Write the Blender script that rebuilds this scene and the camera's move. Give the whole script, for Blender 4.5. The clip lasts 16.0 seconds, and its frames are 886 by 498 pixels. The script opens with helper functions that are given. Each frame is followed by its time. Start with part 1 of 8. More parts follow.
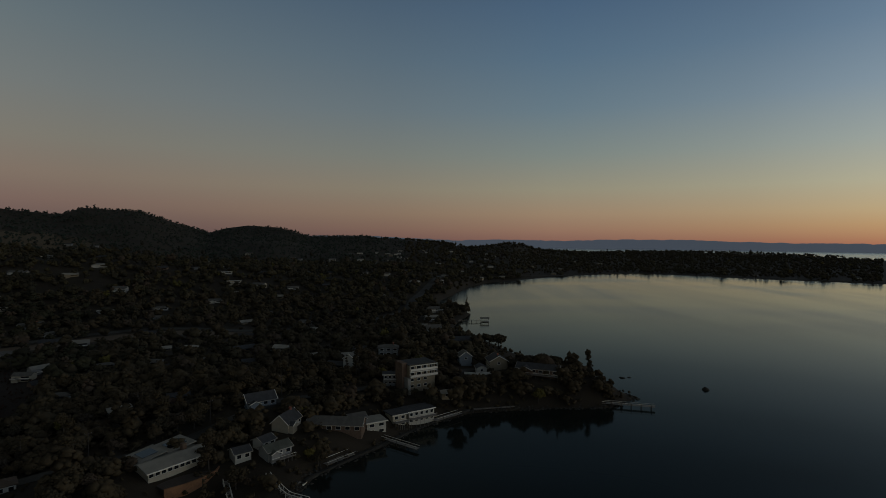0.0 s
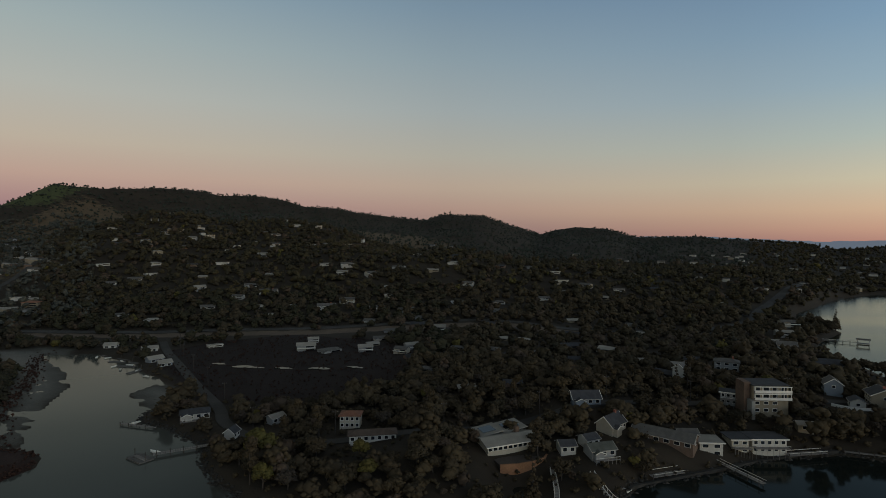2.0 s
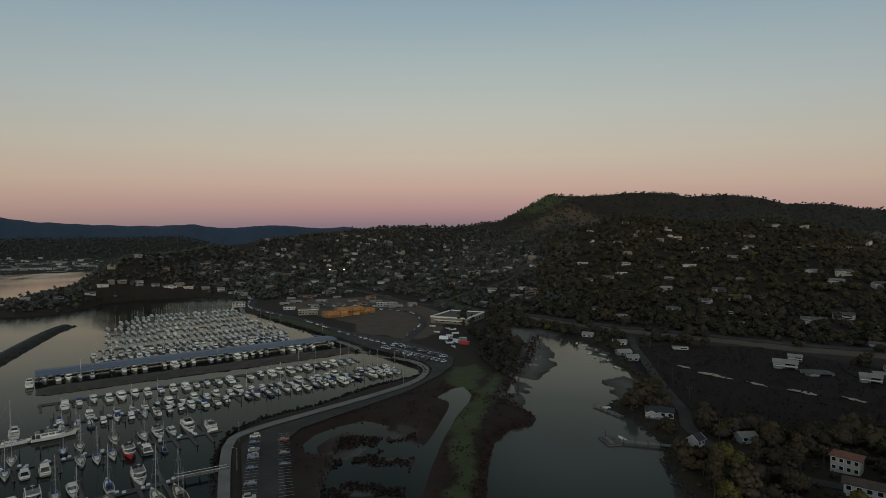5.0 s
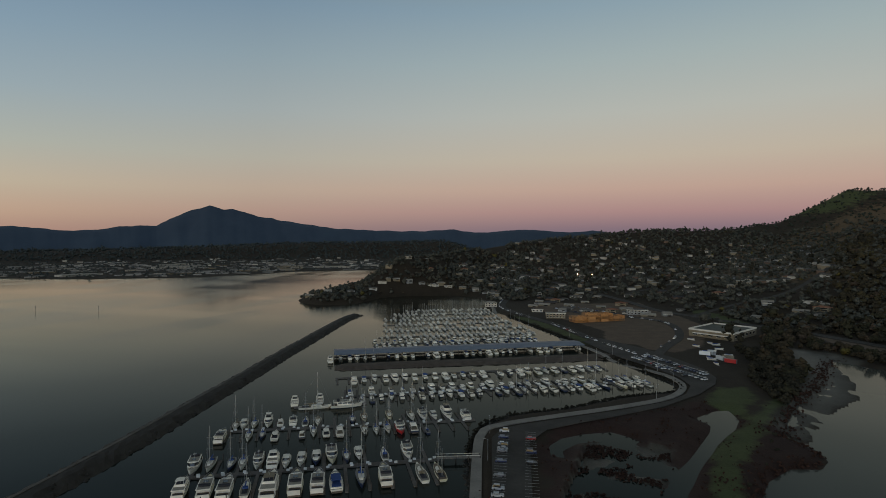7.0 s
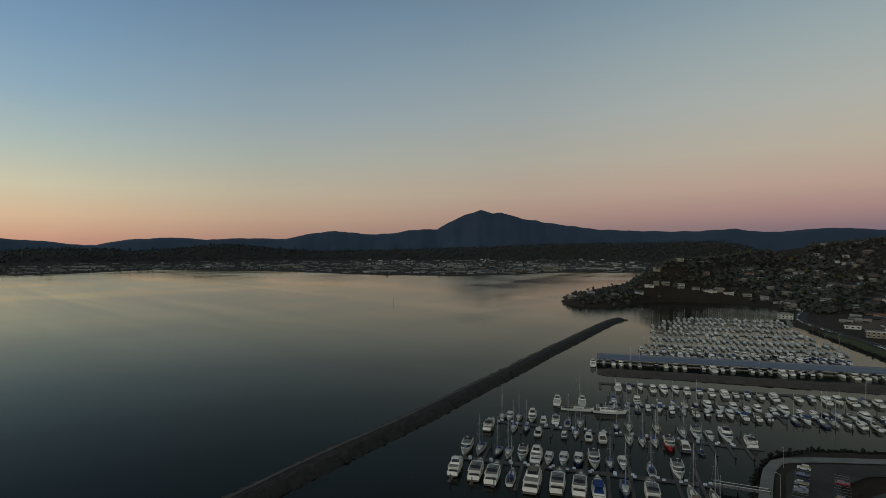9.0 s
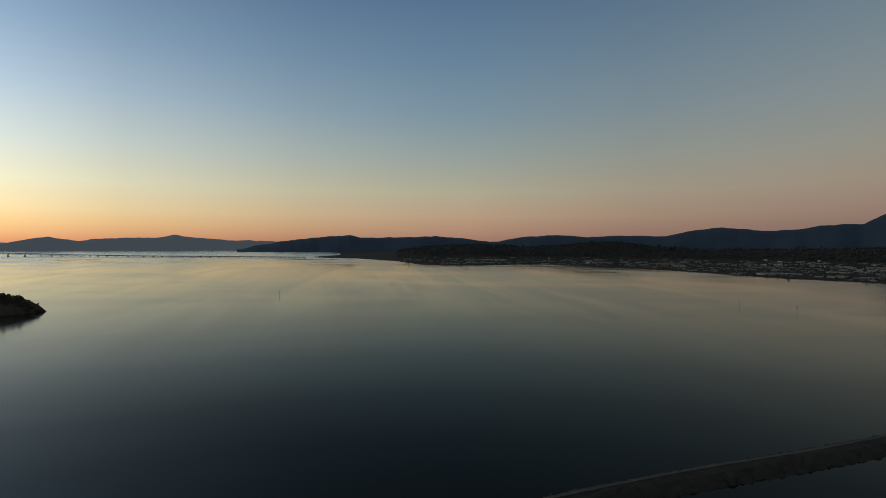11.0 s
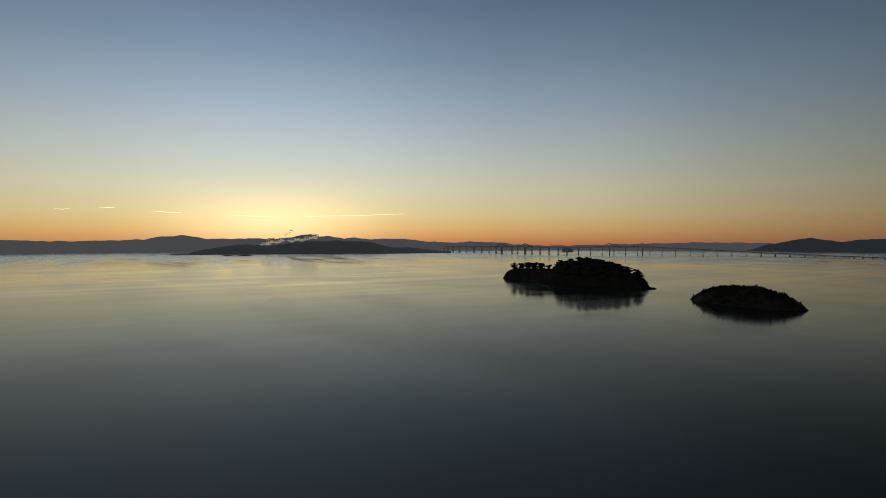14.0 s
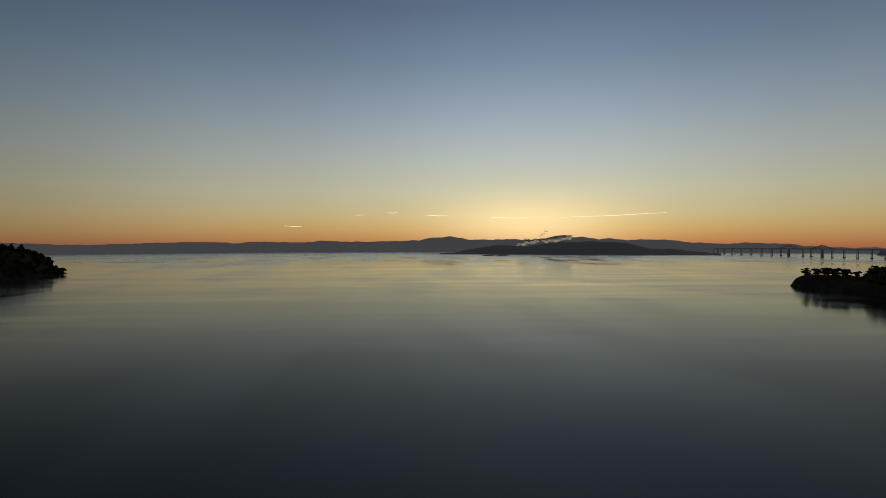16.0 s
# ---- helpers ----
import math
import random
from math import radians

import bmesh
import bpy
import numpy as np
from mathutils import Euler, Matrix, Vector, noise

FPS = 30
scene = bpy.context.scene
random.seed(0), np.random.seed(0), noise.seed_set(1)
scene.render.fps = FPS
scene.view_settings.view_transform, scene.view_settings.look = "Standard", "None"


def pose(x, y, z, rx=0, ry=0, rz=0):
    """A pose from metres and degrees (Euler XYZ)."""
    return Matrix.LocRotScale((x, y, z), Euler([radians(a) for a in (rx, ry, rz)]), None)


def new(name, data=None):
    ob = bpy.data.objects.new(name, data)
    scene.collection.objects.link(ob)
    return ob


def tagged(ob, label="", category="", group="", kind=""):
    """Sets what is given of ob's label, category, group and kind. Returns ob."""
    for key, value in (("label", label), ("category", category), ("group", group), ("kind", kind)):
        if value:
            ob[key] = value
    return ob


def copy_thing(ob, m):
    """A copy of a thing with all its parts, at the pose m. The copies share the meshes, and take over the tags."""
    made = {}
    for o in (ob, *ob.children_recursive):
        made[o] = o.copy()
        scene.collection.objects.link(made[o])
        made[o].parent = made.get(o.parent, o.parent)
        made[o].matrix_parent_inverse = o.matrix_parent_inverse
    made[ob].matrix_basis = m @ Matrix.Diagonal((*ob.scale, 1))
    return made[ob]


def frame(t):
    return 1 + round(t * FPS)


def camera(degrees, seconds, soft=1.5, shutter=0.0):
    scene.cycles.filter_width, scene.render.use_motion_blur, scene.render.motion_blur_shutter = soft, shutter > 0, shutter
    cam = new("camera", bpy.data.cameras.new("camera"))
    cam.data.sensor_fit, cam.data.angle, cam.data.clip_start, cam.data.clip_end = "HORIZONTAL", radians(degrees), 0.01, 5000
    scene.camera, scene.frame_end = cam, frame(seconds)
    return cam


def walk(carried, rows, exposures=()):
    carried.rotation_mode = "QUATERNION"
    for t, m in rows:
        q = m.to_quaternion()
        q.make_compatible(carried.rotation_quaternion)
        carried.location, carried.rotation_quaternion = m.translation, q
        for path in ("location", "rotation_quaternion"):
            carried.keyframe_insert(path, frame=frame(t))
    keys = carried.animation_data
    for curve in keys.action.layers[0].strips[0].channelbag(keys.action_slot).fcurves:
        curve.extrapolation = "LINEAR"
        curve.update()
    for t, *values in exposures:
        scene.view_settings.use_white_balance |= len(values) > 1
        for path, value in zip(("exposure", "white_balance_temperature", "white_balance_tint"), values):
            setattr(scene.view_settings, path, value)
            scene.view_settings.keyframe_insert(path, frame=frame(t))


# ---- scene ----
HEIGHT = 90.0            # the drone hovers and turns on the spot
cam = camera(78.39, 16.0, soft=0.9)
# seconds, yaw, pitch, roll
PATH = [(0, 0.00, -1.20, -0.27), (0.5, 9.30, -1.15, -0.33), (1, 17.40, -1.15, -0.31), (1.5, 25.38, -1.16, -0.18), (2, 33.40,
        -1.17, -0.06), (2.5, 41.56, -1.14, 0.06), (3, 49.54, -1.11, 0.04), (3.5, 57.37, -1.07, 0.05), (4, 65.26, -0.98, 0.20),
        (4.5, 72.97, -0.94, 0.15), (4.7, 75.87, -0.99, 0.08), (6.8, 102.49, -0.64, -0.17), (7, 105.60, -0.64, -0.18), (7.5,
        113.10, -0.62, -0.19), (8, 119.52, -0.62, -0.27), (8.2, 121.96, -0.60, -0.23), (10.3, 155.79, -0.77, -0.19), (10.5,
        160.09, -0.85, -0.26), (11, 171.17, -0.95, -0.29), (11.5, 182.60, -0.99, -0.23), (12, 194.44, -0.97, -0.21), (12.5,
        205.84, -0.99, -0.16), (13, 217.61, -0.99, -0.06), (13.5, 229.51, -0.97, -0.00), (14, 241.32, -0.97, 0.11), (14.5,
        252.94, -0.96, 0.12), (15, 264.10, -1.00, 0.05), (15.1, 265.25, -0.99, 0.06), (15.2, 266.20, -0.97, 0.06), (15.3,
        267.00, -0.96, 0.06), (15.4, 267.60, -0.94, 0.06), (15.5, 268.06, -0.93, 0.07), (15.6, 268.20, -0.91, 0.07), (15.8,
        268.10, -0.88, 0.09), (16, 267.63, -0.84, 0.10)]
EXPOSURE = [(0, 0.4), (0.5, 0.7), (1.0, 0.97), (1.5, 1.22), (2.0, 1.5), (2.5, 1.64), (3.0, 1.68), (4.5, 1.65), (7.0, 1.55), (8.2, 1.5),
            (10.3, 1.2), (11.0, 0.98), (11.5, 0.77), (12.0, 0.48), (12.5, 0.25), (13.0, -0.05), (13.5, -0.32), (14.0, -0.5), (14.5, -0.75), (16.0, -0.77)]
walk(cam, [(t, pose(0, 0, HEIGHT, 90 + p, r, y)) for t, y, p, r in PATH], EXPOSURE)

# ---- light: dawn sky, the sun still under the eastern hills ----
SUN_AZ = 258.5           # degrees, counted like the yaw of the camera


def lin(r, g, b):
    """Linear colour from 0-255 display values."""
    return tuple((c / 255 / 12.92 if c <= 10.3 else ((c / 255 + 0.055) / 1.055) ** 2.4) for c in (r, g, b))


class Nodes:
    """Short hand for building a node tree."""

    def __init__(self, tree):
        self.tree = tree
        tree.nodes.clear()

    def add(self, kind, ins=(), operation=None, use_clamp=False, data_type=None, blend_type=None, attribute_name=None):
        n = self.tree.nodes.new(kind)
        if operation:
            n.operation = operation
        if use_clamp:
            n.use_clamp = True
        if data_type:
            n.data_type = data_type
        if blend_type:
            n.blend_type = blend_type
        if attribute_name:
            n.attribute_name = attribute_name
        for k, v in (ins.items() if isinstance(ins, dict) else enumerate(ins)):
            if v is None:
                continue
            if isinstance(v, bpy.types.NodeSocket):
                self.tree.links.new(v, n.inputs[k])
            else:
                n.inputs[k].default_value = v
        return n

    def math(self, op, a, b=0.0, clamp=False):
        return self.add("ShaderNodeMath", [a, b], operation=op, use_clamp=clamp).outputs[0]

    def ramp(self, fac, stops, mode="LINEAR"):
        n = self.add("ShaderNodeValToRGB", [fac])
        n.color_ramp.interpolation = mode
        el = n.color_ramp.elements
        while len(el) < len(stops):
            el.new(0.5)
        for e, (p, c) in zip(el, stops):
            e.position, e.color = p, (*c, 1) if len(c) == 3 else c
        return n.outputs[0]

    def mix(self, fac, a, b, blend="MIX"):
        n = self.add("ShaderNodeMix", {"Factor": fac}, data_type="RGBA", blend_type=blend)
        for k, v in ((6, a), (7, b)):
            if isinstance(v, bpy.types.NodeSocket):
                self.tree.links.new(v, n.inputs[k])
            else:
                n.inputs[k].default_value = (*v[:3], 1)
        return n.outputs[2]

    def noise(self, vec, scale, detail=3.0, rough=0.55):
        return self.add("ShaderNodeTexNoise", {"Vector": vec, "Scale": scale, "Detail": detail, "Roughness": rough}).outputs[0]


def sky_stops(scale, *rows):
    """Stops of a sky gradient: degrees of elevation and a display colour."""
    out = []
    for deg, c in rows:
        out.append(((deg + 5) / 95, tuple(v * scale for v in lin(*c))))
    return out


world = bpy.data.worlds.new("dawn")
scene.world = world
world.use_nodes = True
W = Nodes(world.node_tree)
co = W.add("ShaderNodeTexCoord").outputs["Generated"]
d = W.add("ShaderNodeVectorMath", [co], operation="NORMALIZE").outputs[0]
xyz = W.add("ShaderNodeSeparateXYZ", [d])
elev = W.math("MULTIPLY", W.math("ARCSINE", xyz.outputs[2]), 180 / math.pi)
fac = W.math("DIVIDE", W.math("ADD", elev, 5.0), 95.0, True)
flat = W.add("ShaderNodeVectorMath", [W.add("ShaderNodeVectorMath", [d, (1, 1, 0)], operation="MULTIPLY").outputs[0]],
             operation="NORMALIZE").outputs[0]
sun_way = (-math.sin(radians(SUN_AZ)), math.cos(radians(SUN_AZ)), 0)
toward = W.add("ShaderNodeVectorMath", [flat, sun_way], operation="DOT_PRODUCT").outputs["Value"]
east = W.ramp(fac, sky_stops(1.0, (-5, (120, 75, 50)), (-0.5, (186, 110, 66)), (0.4, (199, 148, 90)), (1.3, (208, 170, 106)), (2.6, (207, 187, 136)),
              (5, (197, 193, 164)), (8.5, (177, 183, 178)), (13, (148, 161, 174)), (18, (115, 133, 153)), (23, (91, 108, 130)), (32, (84, 94, 103)), (45, (72, 75, 76)), (90, (50, 47, 42))))
side = W.ramp(fac, sky_stops(0.62, (-5, (100, 80, 76)), (-0.5, (160, 116, 104)), (0.8, (180, 141, 118)), (2.5, (189, 162, 133)), (5, (180, 174, 150)),
              (8.5, (154, 166, 160)), (13, (127, 151, 165)), (18, (107, 136, 160)), (23, (91, 120, 150)), (32, (54, 66, 75)), (45, (42, 45, 45)), (90, (54, 51, 45))))
west = W.ramp(fac, sky_stops(0.36, (-5, (70, 76, 96)), (0, (92, 92, 113)), (1.5, (128, 108, 118)), (3.2, (164, 131, 129)), (5.5, (184, 156, 142)),
              (8.5, (185, 173, 156)), (13, (175, 177, 169)), (18, (157, 170, 170)), (23, (135, 156, 167)), (35, (102, 110, 106)), (90, (90, 87, 76))))
to_sun = W.math("POWER", W.math("MAXIMUM", toward, 0.0), 1.4)
to_west = W.math("POWER", W.math("MAXIMUM", W.math("MULTIPLY", toward, -1.0), 0.0), 0.9)
col = W.mix(to_west, W.mix(to_sun, side, east), west)
# how the brightness falls off from the sun's bearing round the horizon
fall = W.ramp(W.math("ADD", W.math("MULTIPLY", toward, 0.5), 0.5), [((a + 1) / 2, (2 ** e / 2.4,) * 3) for a, e in
              ((-1, 0.0), (-0.7, -0.32), (-0.3, -0.47), (0, -0.4), (0.3, -0.34), (0.55, -0.14), (0.72, 0.21), (0.84, 0.48), (0.92, 0.58), (0.97, 0.74), (1, 0.9))])
col = W.mix(1.0, W.mix(1.0, col, fall, "MULTIPLY"), (2.4, 2.4, 2.4), "MULTIPLY")
# the bright yellow core over the place where the sun will rise
core_az = W.math("POWER", W.math("MAXIMUM", toward, 0.0), 90.0)
core_el = W.math("EXPONENT", W.math("MULTIPLY", W.math("POWER", W.math("DIVIDE", W.math("SUBTRACT", elev, 1.9), 2.7), 2.0), -1.0))
core = W.math("MULTIPLY", W.math("MULTIPLY", core_az, core_el), 0.48)
col = W.mix(core, col, (2.35, 1.82, 0.97))
W.add("ShaderNodeOutputWorld", [W.add("ShaderNodeBackground", [col, 1.0]).outputs[0]])

# ---- materials ----
def material(name, colour, rough=0.85, metal=0.0, vary=0.25, scale=1.0, bump=0.0, second=None, spec=0.3, island=False, emit=None):
    """A procedural surface: two scales of noise between the colour and a second one, and relief. scale: pattern per metre."""
    m = bpy.data.materials.new(name)
    m.use_nodes = True
    n = Nodes(m.node_tree)
    at = n.add("ShaderNodeTexCoord").outputs["Object"]
    big, fine = n.noise(at, 0.35 * scale, 3), n.noise(at, 3.1 * scale, 5, 0.65)
    f = n.math("ADD", n.math("MULTIPLY", big, 0.6), n.math("MULTIPLY", fine, 0.4))
    dark = tuple(c * (1 - vary) for c in colour)
    light = second or tuple(min(c * (1 + vary), 0.95) for c in colour)
    c = n.ramp(f, [(0.32, dark), (0.68, light)])
    if island:
        r = n.add("ShaderNodeNewGeometry").outputs["Random Per Island"]
        c = n.mix(1.0, c, n.ramp(r, [(0, (0.55, 0.55, 0.55)), (1, (1.35, 1.35, 1.35))]), "MULTIPLY")
    else:
        r = n.add("ShaderNodeObjectInfo").outputs["Random"]
        c = n.mix(1.0, c, n.ramp(r, [(0, (0.85, 0.85, 0.85)), (1, (1.1, 1.1, 1.1))]), "MULTIPLY")
    ins = {"Base Color": c, "Roughness": n.math("ADD", n.math("MULTIPLY", fine, 0.2), rough - 0.1, True), "Metallic": metal, "Specular IOR Level": spec}
    if emit:
        ins["Emission Color"], ins["Emission Strength"] = (*emit, 1), 1.0
    if bump:
        ins["Normal"] = n.add("ShaderNodeBump", {"Height": fine, "Strength": bump, "Distance": 0.1 / scale}).outputs[0]
    b = n.add("ShaderNodeBsdfPrincipled", ins)
    n.add("ShaderNodeOutputMaterial", [b.outputs[0]])
    return m


def water_material():
    """Calm bay water: mirror share by slope, wind streaks and ruffled patches."""
    m = bpy.data.materials.new("bay_water")
    m.use_nodes = True
    n = Nodes(m.node_tree)
    at = n.add("ShaderNodeTexCoord").outputs["Object"]
    streak = n.add("ShaderNodeMapping", {"Vector": at, "Rotation": (0, 0, 0.25), "Scale": (0.0011, 0.0034, 1)}).outputs[0]
    warp = n.add("ShaderNodeTexNoise", {"Vector": streak, "Scale": 1.0, "Detail": 2.5, "Roughness": 0.5, "Distortion": 1.6}).outputs[0]
    calm = n.ramp(warp, [(0.42, (0, 0, 0)), (0.58, (1, 1, 1))], "EASE")
    # wind ruffles the open water far out
    far = n.add("ShaderNodeVectorMath", [at], operation="LENGTH").outputs["Value"]
    wind = n.ramp(n.math("ADD", n.math("MULTIPLY", n.math("SUBTRACT", warp, 0.5), 0.5), n.math("DIVIDE", far, 5000)), [(0.44, (0, 0, 0)), (0.6, (1, 1, 1))], "EASE")
    rough = n.math("ADD", n.math("ADD", n.math("MULTIPLY", calm, 0.065), 0.07), n.math("MULTIPLY", wind, 0.1))
    gust = n.ramp(n.math("DIVIDE", n.add("ShaderNodeSeparateXYZ", [at]).outputs[1], 1000), [(0.22, (0, 0, 0)), (0.5, (1, 1, 1))], "EASE")
    rough = n.math("ADD", rough, n.math("MULTIPLY", gust, 0.02))
    rip = n.add("ShaderNodeMapping", {"Vector": at, "Scale": (0.35, 0.35, 1)}).outputs[0]
    height = n.noise(rip, 1.0, 4, 0.6)
    bump = n.add("ShaderNodeBump", {"Height": height, "Strength": 0.04, "Distance": 0.3}).outputs[0]
    # mirror share by the slope of the view, as small waves leave it
    facing_ = n.add("ShaderNodeLayerWeight", {"Blend": 0.5}).outputs["Facing"]
    share = n.ramp(facing_, [(p, (v, v, v)) for p, v in ((0.0, 0.008), (0.29, 0.01), (0.5, 0.018), (0.577, 0.028), (0.658, 0.05), (0.724, 0.09), (0.79, 0.175), (0.86, 0.35), (0.913, 0.53), (0.948, 0.69), (0.98, 0.88), (1.0, 1.0))])
    # ruffled water to the east turns more of its slopes to the low bright sky
    off = n.add("ShaderNodeVectorMath", [at, (285, -70, 0)], operation="DISTANCE").outputs["Value"]
    ruffle = n.ramp(n.math("DIVIDE", n.math("ADD", off, n.math("MULTIPLY", n.math("SUBTRACT", warp, 0.5), 200)), 1000), [(0.06, (1, 1, 1)), (0.36, (0, 0, 0))], "EASE")
    rough = n.math("ADD", rough, n.math("MULTIPLY", ruffle, 0.1))
    share = n.math("ADD", share, n.math("MULTIPLY", ruffle, 0.09), True)
    # long slicks and wind lines drawn out across the open bay
    line = n.add("ShaderNodeMapping", {"Vector": at, "Rotation": (0, 0, 0.35), "Scale": (0.0095, 0.0012, 1)}).outputs[0]
    slick = n.ramp(n.add("ShaderNodeTexNoise", {"Vector": line, "Scale": 1.0, "Detail": 5.0, "Roughness": 0.58, "Distortion": 1.1}).outputs[0], [(0.4, (0, 0, 0)), (0.5, (0.55, 0.55, 0.55)), (0.62, (1, 1, 1))], "EASE")
    slick = n.math("MULTIPLY", slick, n.ramp(n.math("DIVIDE", far, 1000), [(0.3, (0, 0, 0)), (0.7, (1, 1, 1))], "EASE"))
    rough = n.math("ADD", rough, n.math("MULTIPLY", slick, 0.055))
    share = n.math("MULTIPLY", share, n.math("SUBTRACT", 1.03, n.math("MULTIPLY", slick, 0.06)), True)
    # muddy water in the creek and the marsh
    place = n.add("ShaderNodeSeparateXYZ", [at])
    silt = n.math("MULTIPLY", n.ramp(n.math("DIVIDE", place.outputs[0], -1000), [(0.11, (0, 0, 0)), (0.2, (1, 1, 1))]), n.ramp(n.math("DIVIDE", place.outputs[1], 1000), [(0.02, (0, 0, 0)), (0.08, (1, 1, 1))]))
    deep = n.add("ShaderNodeBsdfDiffuse", [n.mix(silt, (0.0115, 0.0145, 0.0125), (0.07, 0.072, 0.062))])
    mirror = n.add("ShaderNodeBsdfGlossy", {"Color": (1.0, 0.972, 0.885, 1), "Roughness": rough, "Normal": bump})
    n.add("ShaderNodeOutputMaterial", [n.add("ShaderNodeMixShader", [share, deep.outputs[0], mirror.outputs[0]]).outputs[0]])
    return m


def ground_material():
    """Earth, dry grass, marsh and mud, told apart by the ground sheet's own cover attributes."""
    m = bpy.data.materials.new("ground_cover")
    m.use_nodes = True
    n = Nodes(m.node_tree)
    at = n.add("ShaderNodeTexCoord").outputs["Object"]
    big, mid, fine = n.noise(at, 0.012, 4), n.noise(at, 0.09, 4, 0.6), n.noise(at, 0.9, 4, 0.65)
    c = n.ramp(n.math("ADD", n.math("MULTIPLY", big, 0.5), n.math("MULTIPLY", mid, 0.5)), [(0.3, (0.022, 0.0168, 0.012)), (0.7, (0.044, 0.034, 0.023))])

    def cover(c, name, a, b):
        fac = n.add("ShaderNodeAttribute", attribute_name=name).outputs["Fac"]
        edge = n.math("MULTIPLY", n.math("ADD", fac, n.math("MULTIPLY", n.math("SUBTRACT", mid, 0.5), 0.7)), 1.0)
        fac = n.ramp(edge, [(0.42, (0, 0, 0)), (0.58, (1, 1, 1))])
        return n.mix(fac, c, n.ramp(n.math("ADD", n.math("MULTIPLY", mid, 0.5), n.math("MULTIPLY", fine, 0.5)), [(0.3, a), (0.7, b)]))
    c = cover(c, "dry", (0.07, 0.05, 0.03), (0.14, 0.1, 0.06))
    c = cover(c, "marsh", (0.018, 0.0095, 0.008), (0.048, 0.0265, 0.021))
    c = cover(c, "peat", (0.0105, 0.006, 0.005), (0.0195, 0.0112, 0.0092))
    c = cover(c, "mud", (0.03, 0.027, 0.022), (0.085, 0.08, 0.066))
    c = cover(c, "meadow", (0.042, 0.052, 0.021), (0.082, 0.096, 0.04))
    c = cover(c, "earth", (0.08, 0.058, 0.042), (0.15, 0.11, 0.078))
    bump = n.add("ShaderNodeBump", {"Height": fine, "Strength": 0.5, "Distance": 0.5}).outputs[0]
    wet = n.add("ShaderNodeAttribute", attribute_name="mud").outputs["Fac"]
    b = n.add("ShaderNodeBsdfPrincipled", {"Base Color": c, "Roughness": n.math("SUBTRACT", 0.92, n.math("MULTIPLY", wet, 0.45)), "Specular IOR Level": 0.2, "Normal": bump})
    n.add("ShaderNodeOutputMaterial", [b.outputs[0]])
    return m


M_WATER, M_GROUND = water_material(), ground_material()
M_ROCK = material("riprap_rock", (0.032, 0.029, 0.025), 0.9, vary=0.45, scale=0.6, bump=0.5)
M_DIRT = material("packed_dirt", (0.07, 0.056, 0.046), 0.95, vary=0.3, scale=0.5, bump=0.3)
# haze before the far land is put in as emission and bluish base colour
M_FAR = material("haze_glow_mountain", (0.02, 0.026, 0.03), 0.95, vary=0.3, scale=0.01, emit=(0.0016, 0.0036, 0.0072))
M_FARHILL = material("haze_glow_hill", (0.03, 0.035, 0.035), 0.95, vary=0.3, scale=0.01, emit=(0.023, 0.028, 0.034))
M_POINT = material("haze_glow_wooded_point", (0.03, 0.032, 0.03), 0.95, vary=0.4, scale=0.012, emit=(0.03, 0.031, 0.036))
M_COAST = material("haze_glow_coast_hill", (0.03, 0.035, 0.03), 0.95, vary=0.2, scale=0.01, emit=(0.036, 0.044, 0.058))
M_FARTHER = material("haze_glow_far_hill", (0.03, 0.035, 0.03), 0.95, vary=0.2, scale=0.01, emit=(0.085, 0.085, 0.092))

# ---- the land: coast lines in plan, ridges by bearing, one ground sheet ----
def inside_distance(px, py, poly):
    """Distance to a closed outline, positive inside it."""
    best = np.full(px.shape, 1e12)
    inside = np.zeros(px.shape, bool)
    n = len(poly)
    for i in range(n):
        (ax, ay), (bx, by) = poly[i], poly[(i + 1) % n]
        ex, ey = bx - ax, by - ay
        t = np.clip(((px - ax) * ex + (py - ay) * ey) / (ex * ex + ey * ey), 0, 1)
        best = np.minimum(best, (px - ax - t * ex) ** 2 + (py - ay - t * ey) ** 2)
        if ay != by:
            inside ^= ((ay > py) != (by > py)) & (px < ax + (py - ay) * ex / ey)
    return np.where(inside, 1, -1) * np.sqrt(best)


COVE_COAST = [(-51, 185), (-48, 204), (-25, 232), (-11, 253), (14, 278), (41, 283), (68, 284), (88, 287), (109, 305), (92, 327), (84, 354),
              (64, 398), (46, 440), (30, 482), (21, 512), (12, 545), (22, 598), (33, 640), (22, 676), (-4, 700), (-4, 770), (42, 980), (92, 1091), (160, 1163), (229, 1229), (316, 1306), (432, 1386), (523, 1396), (676, 1258), (798, 1167), (900, 1101),
              (1090, 1000), (1280, 955), (1440, 975), (1588, 1000), (1610, 1110), (1700, 1500), (1500, 2250), (1000, 2750), (500, 2950), (100, 3150),
              (-300, 3600), (-900, 4100), (-1500, 4950)]
FAR_COAST = [(-4950, 4950), (-4950, -4950), (300, -4950), (260, -4300), (129, -3681), (100, -3200),
             (230, -2850), (207, -2758), (0, -2600), (-156, -2316), (-230, -1950), (-400, -1880), (-690, -2000), (-950, -1540), (-1029, -1180),
             (-1164, -973), (-1484, -892), (-1670, -700), (-1640, -600), (-1300, -500), (-900, -455), (-760, -447), (-719, -421), (-703, -376), (-726, -340), (-776, -336), (-826, -337), (-868, -306)]
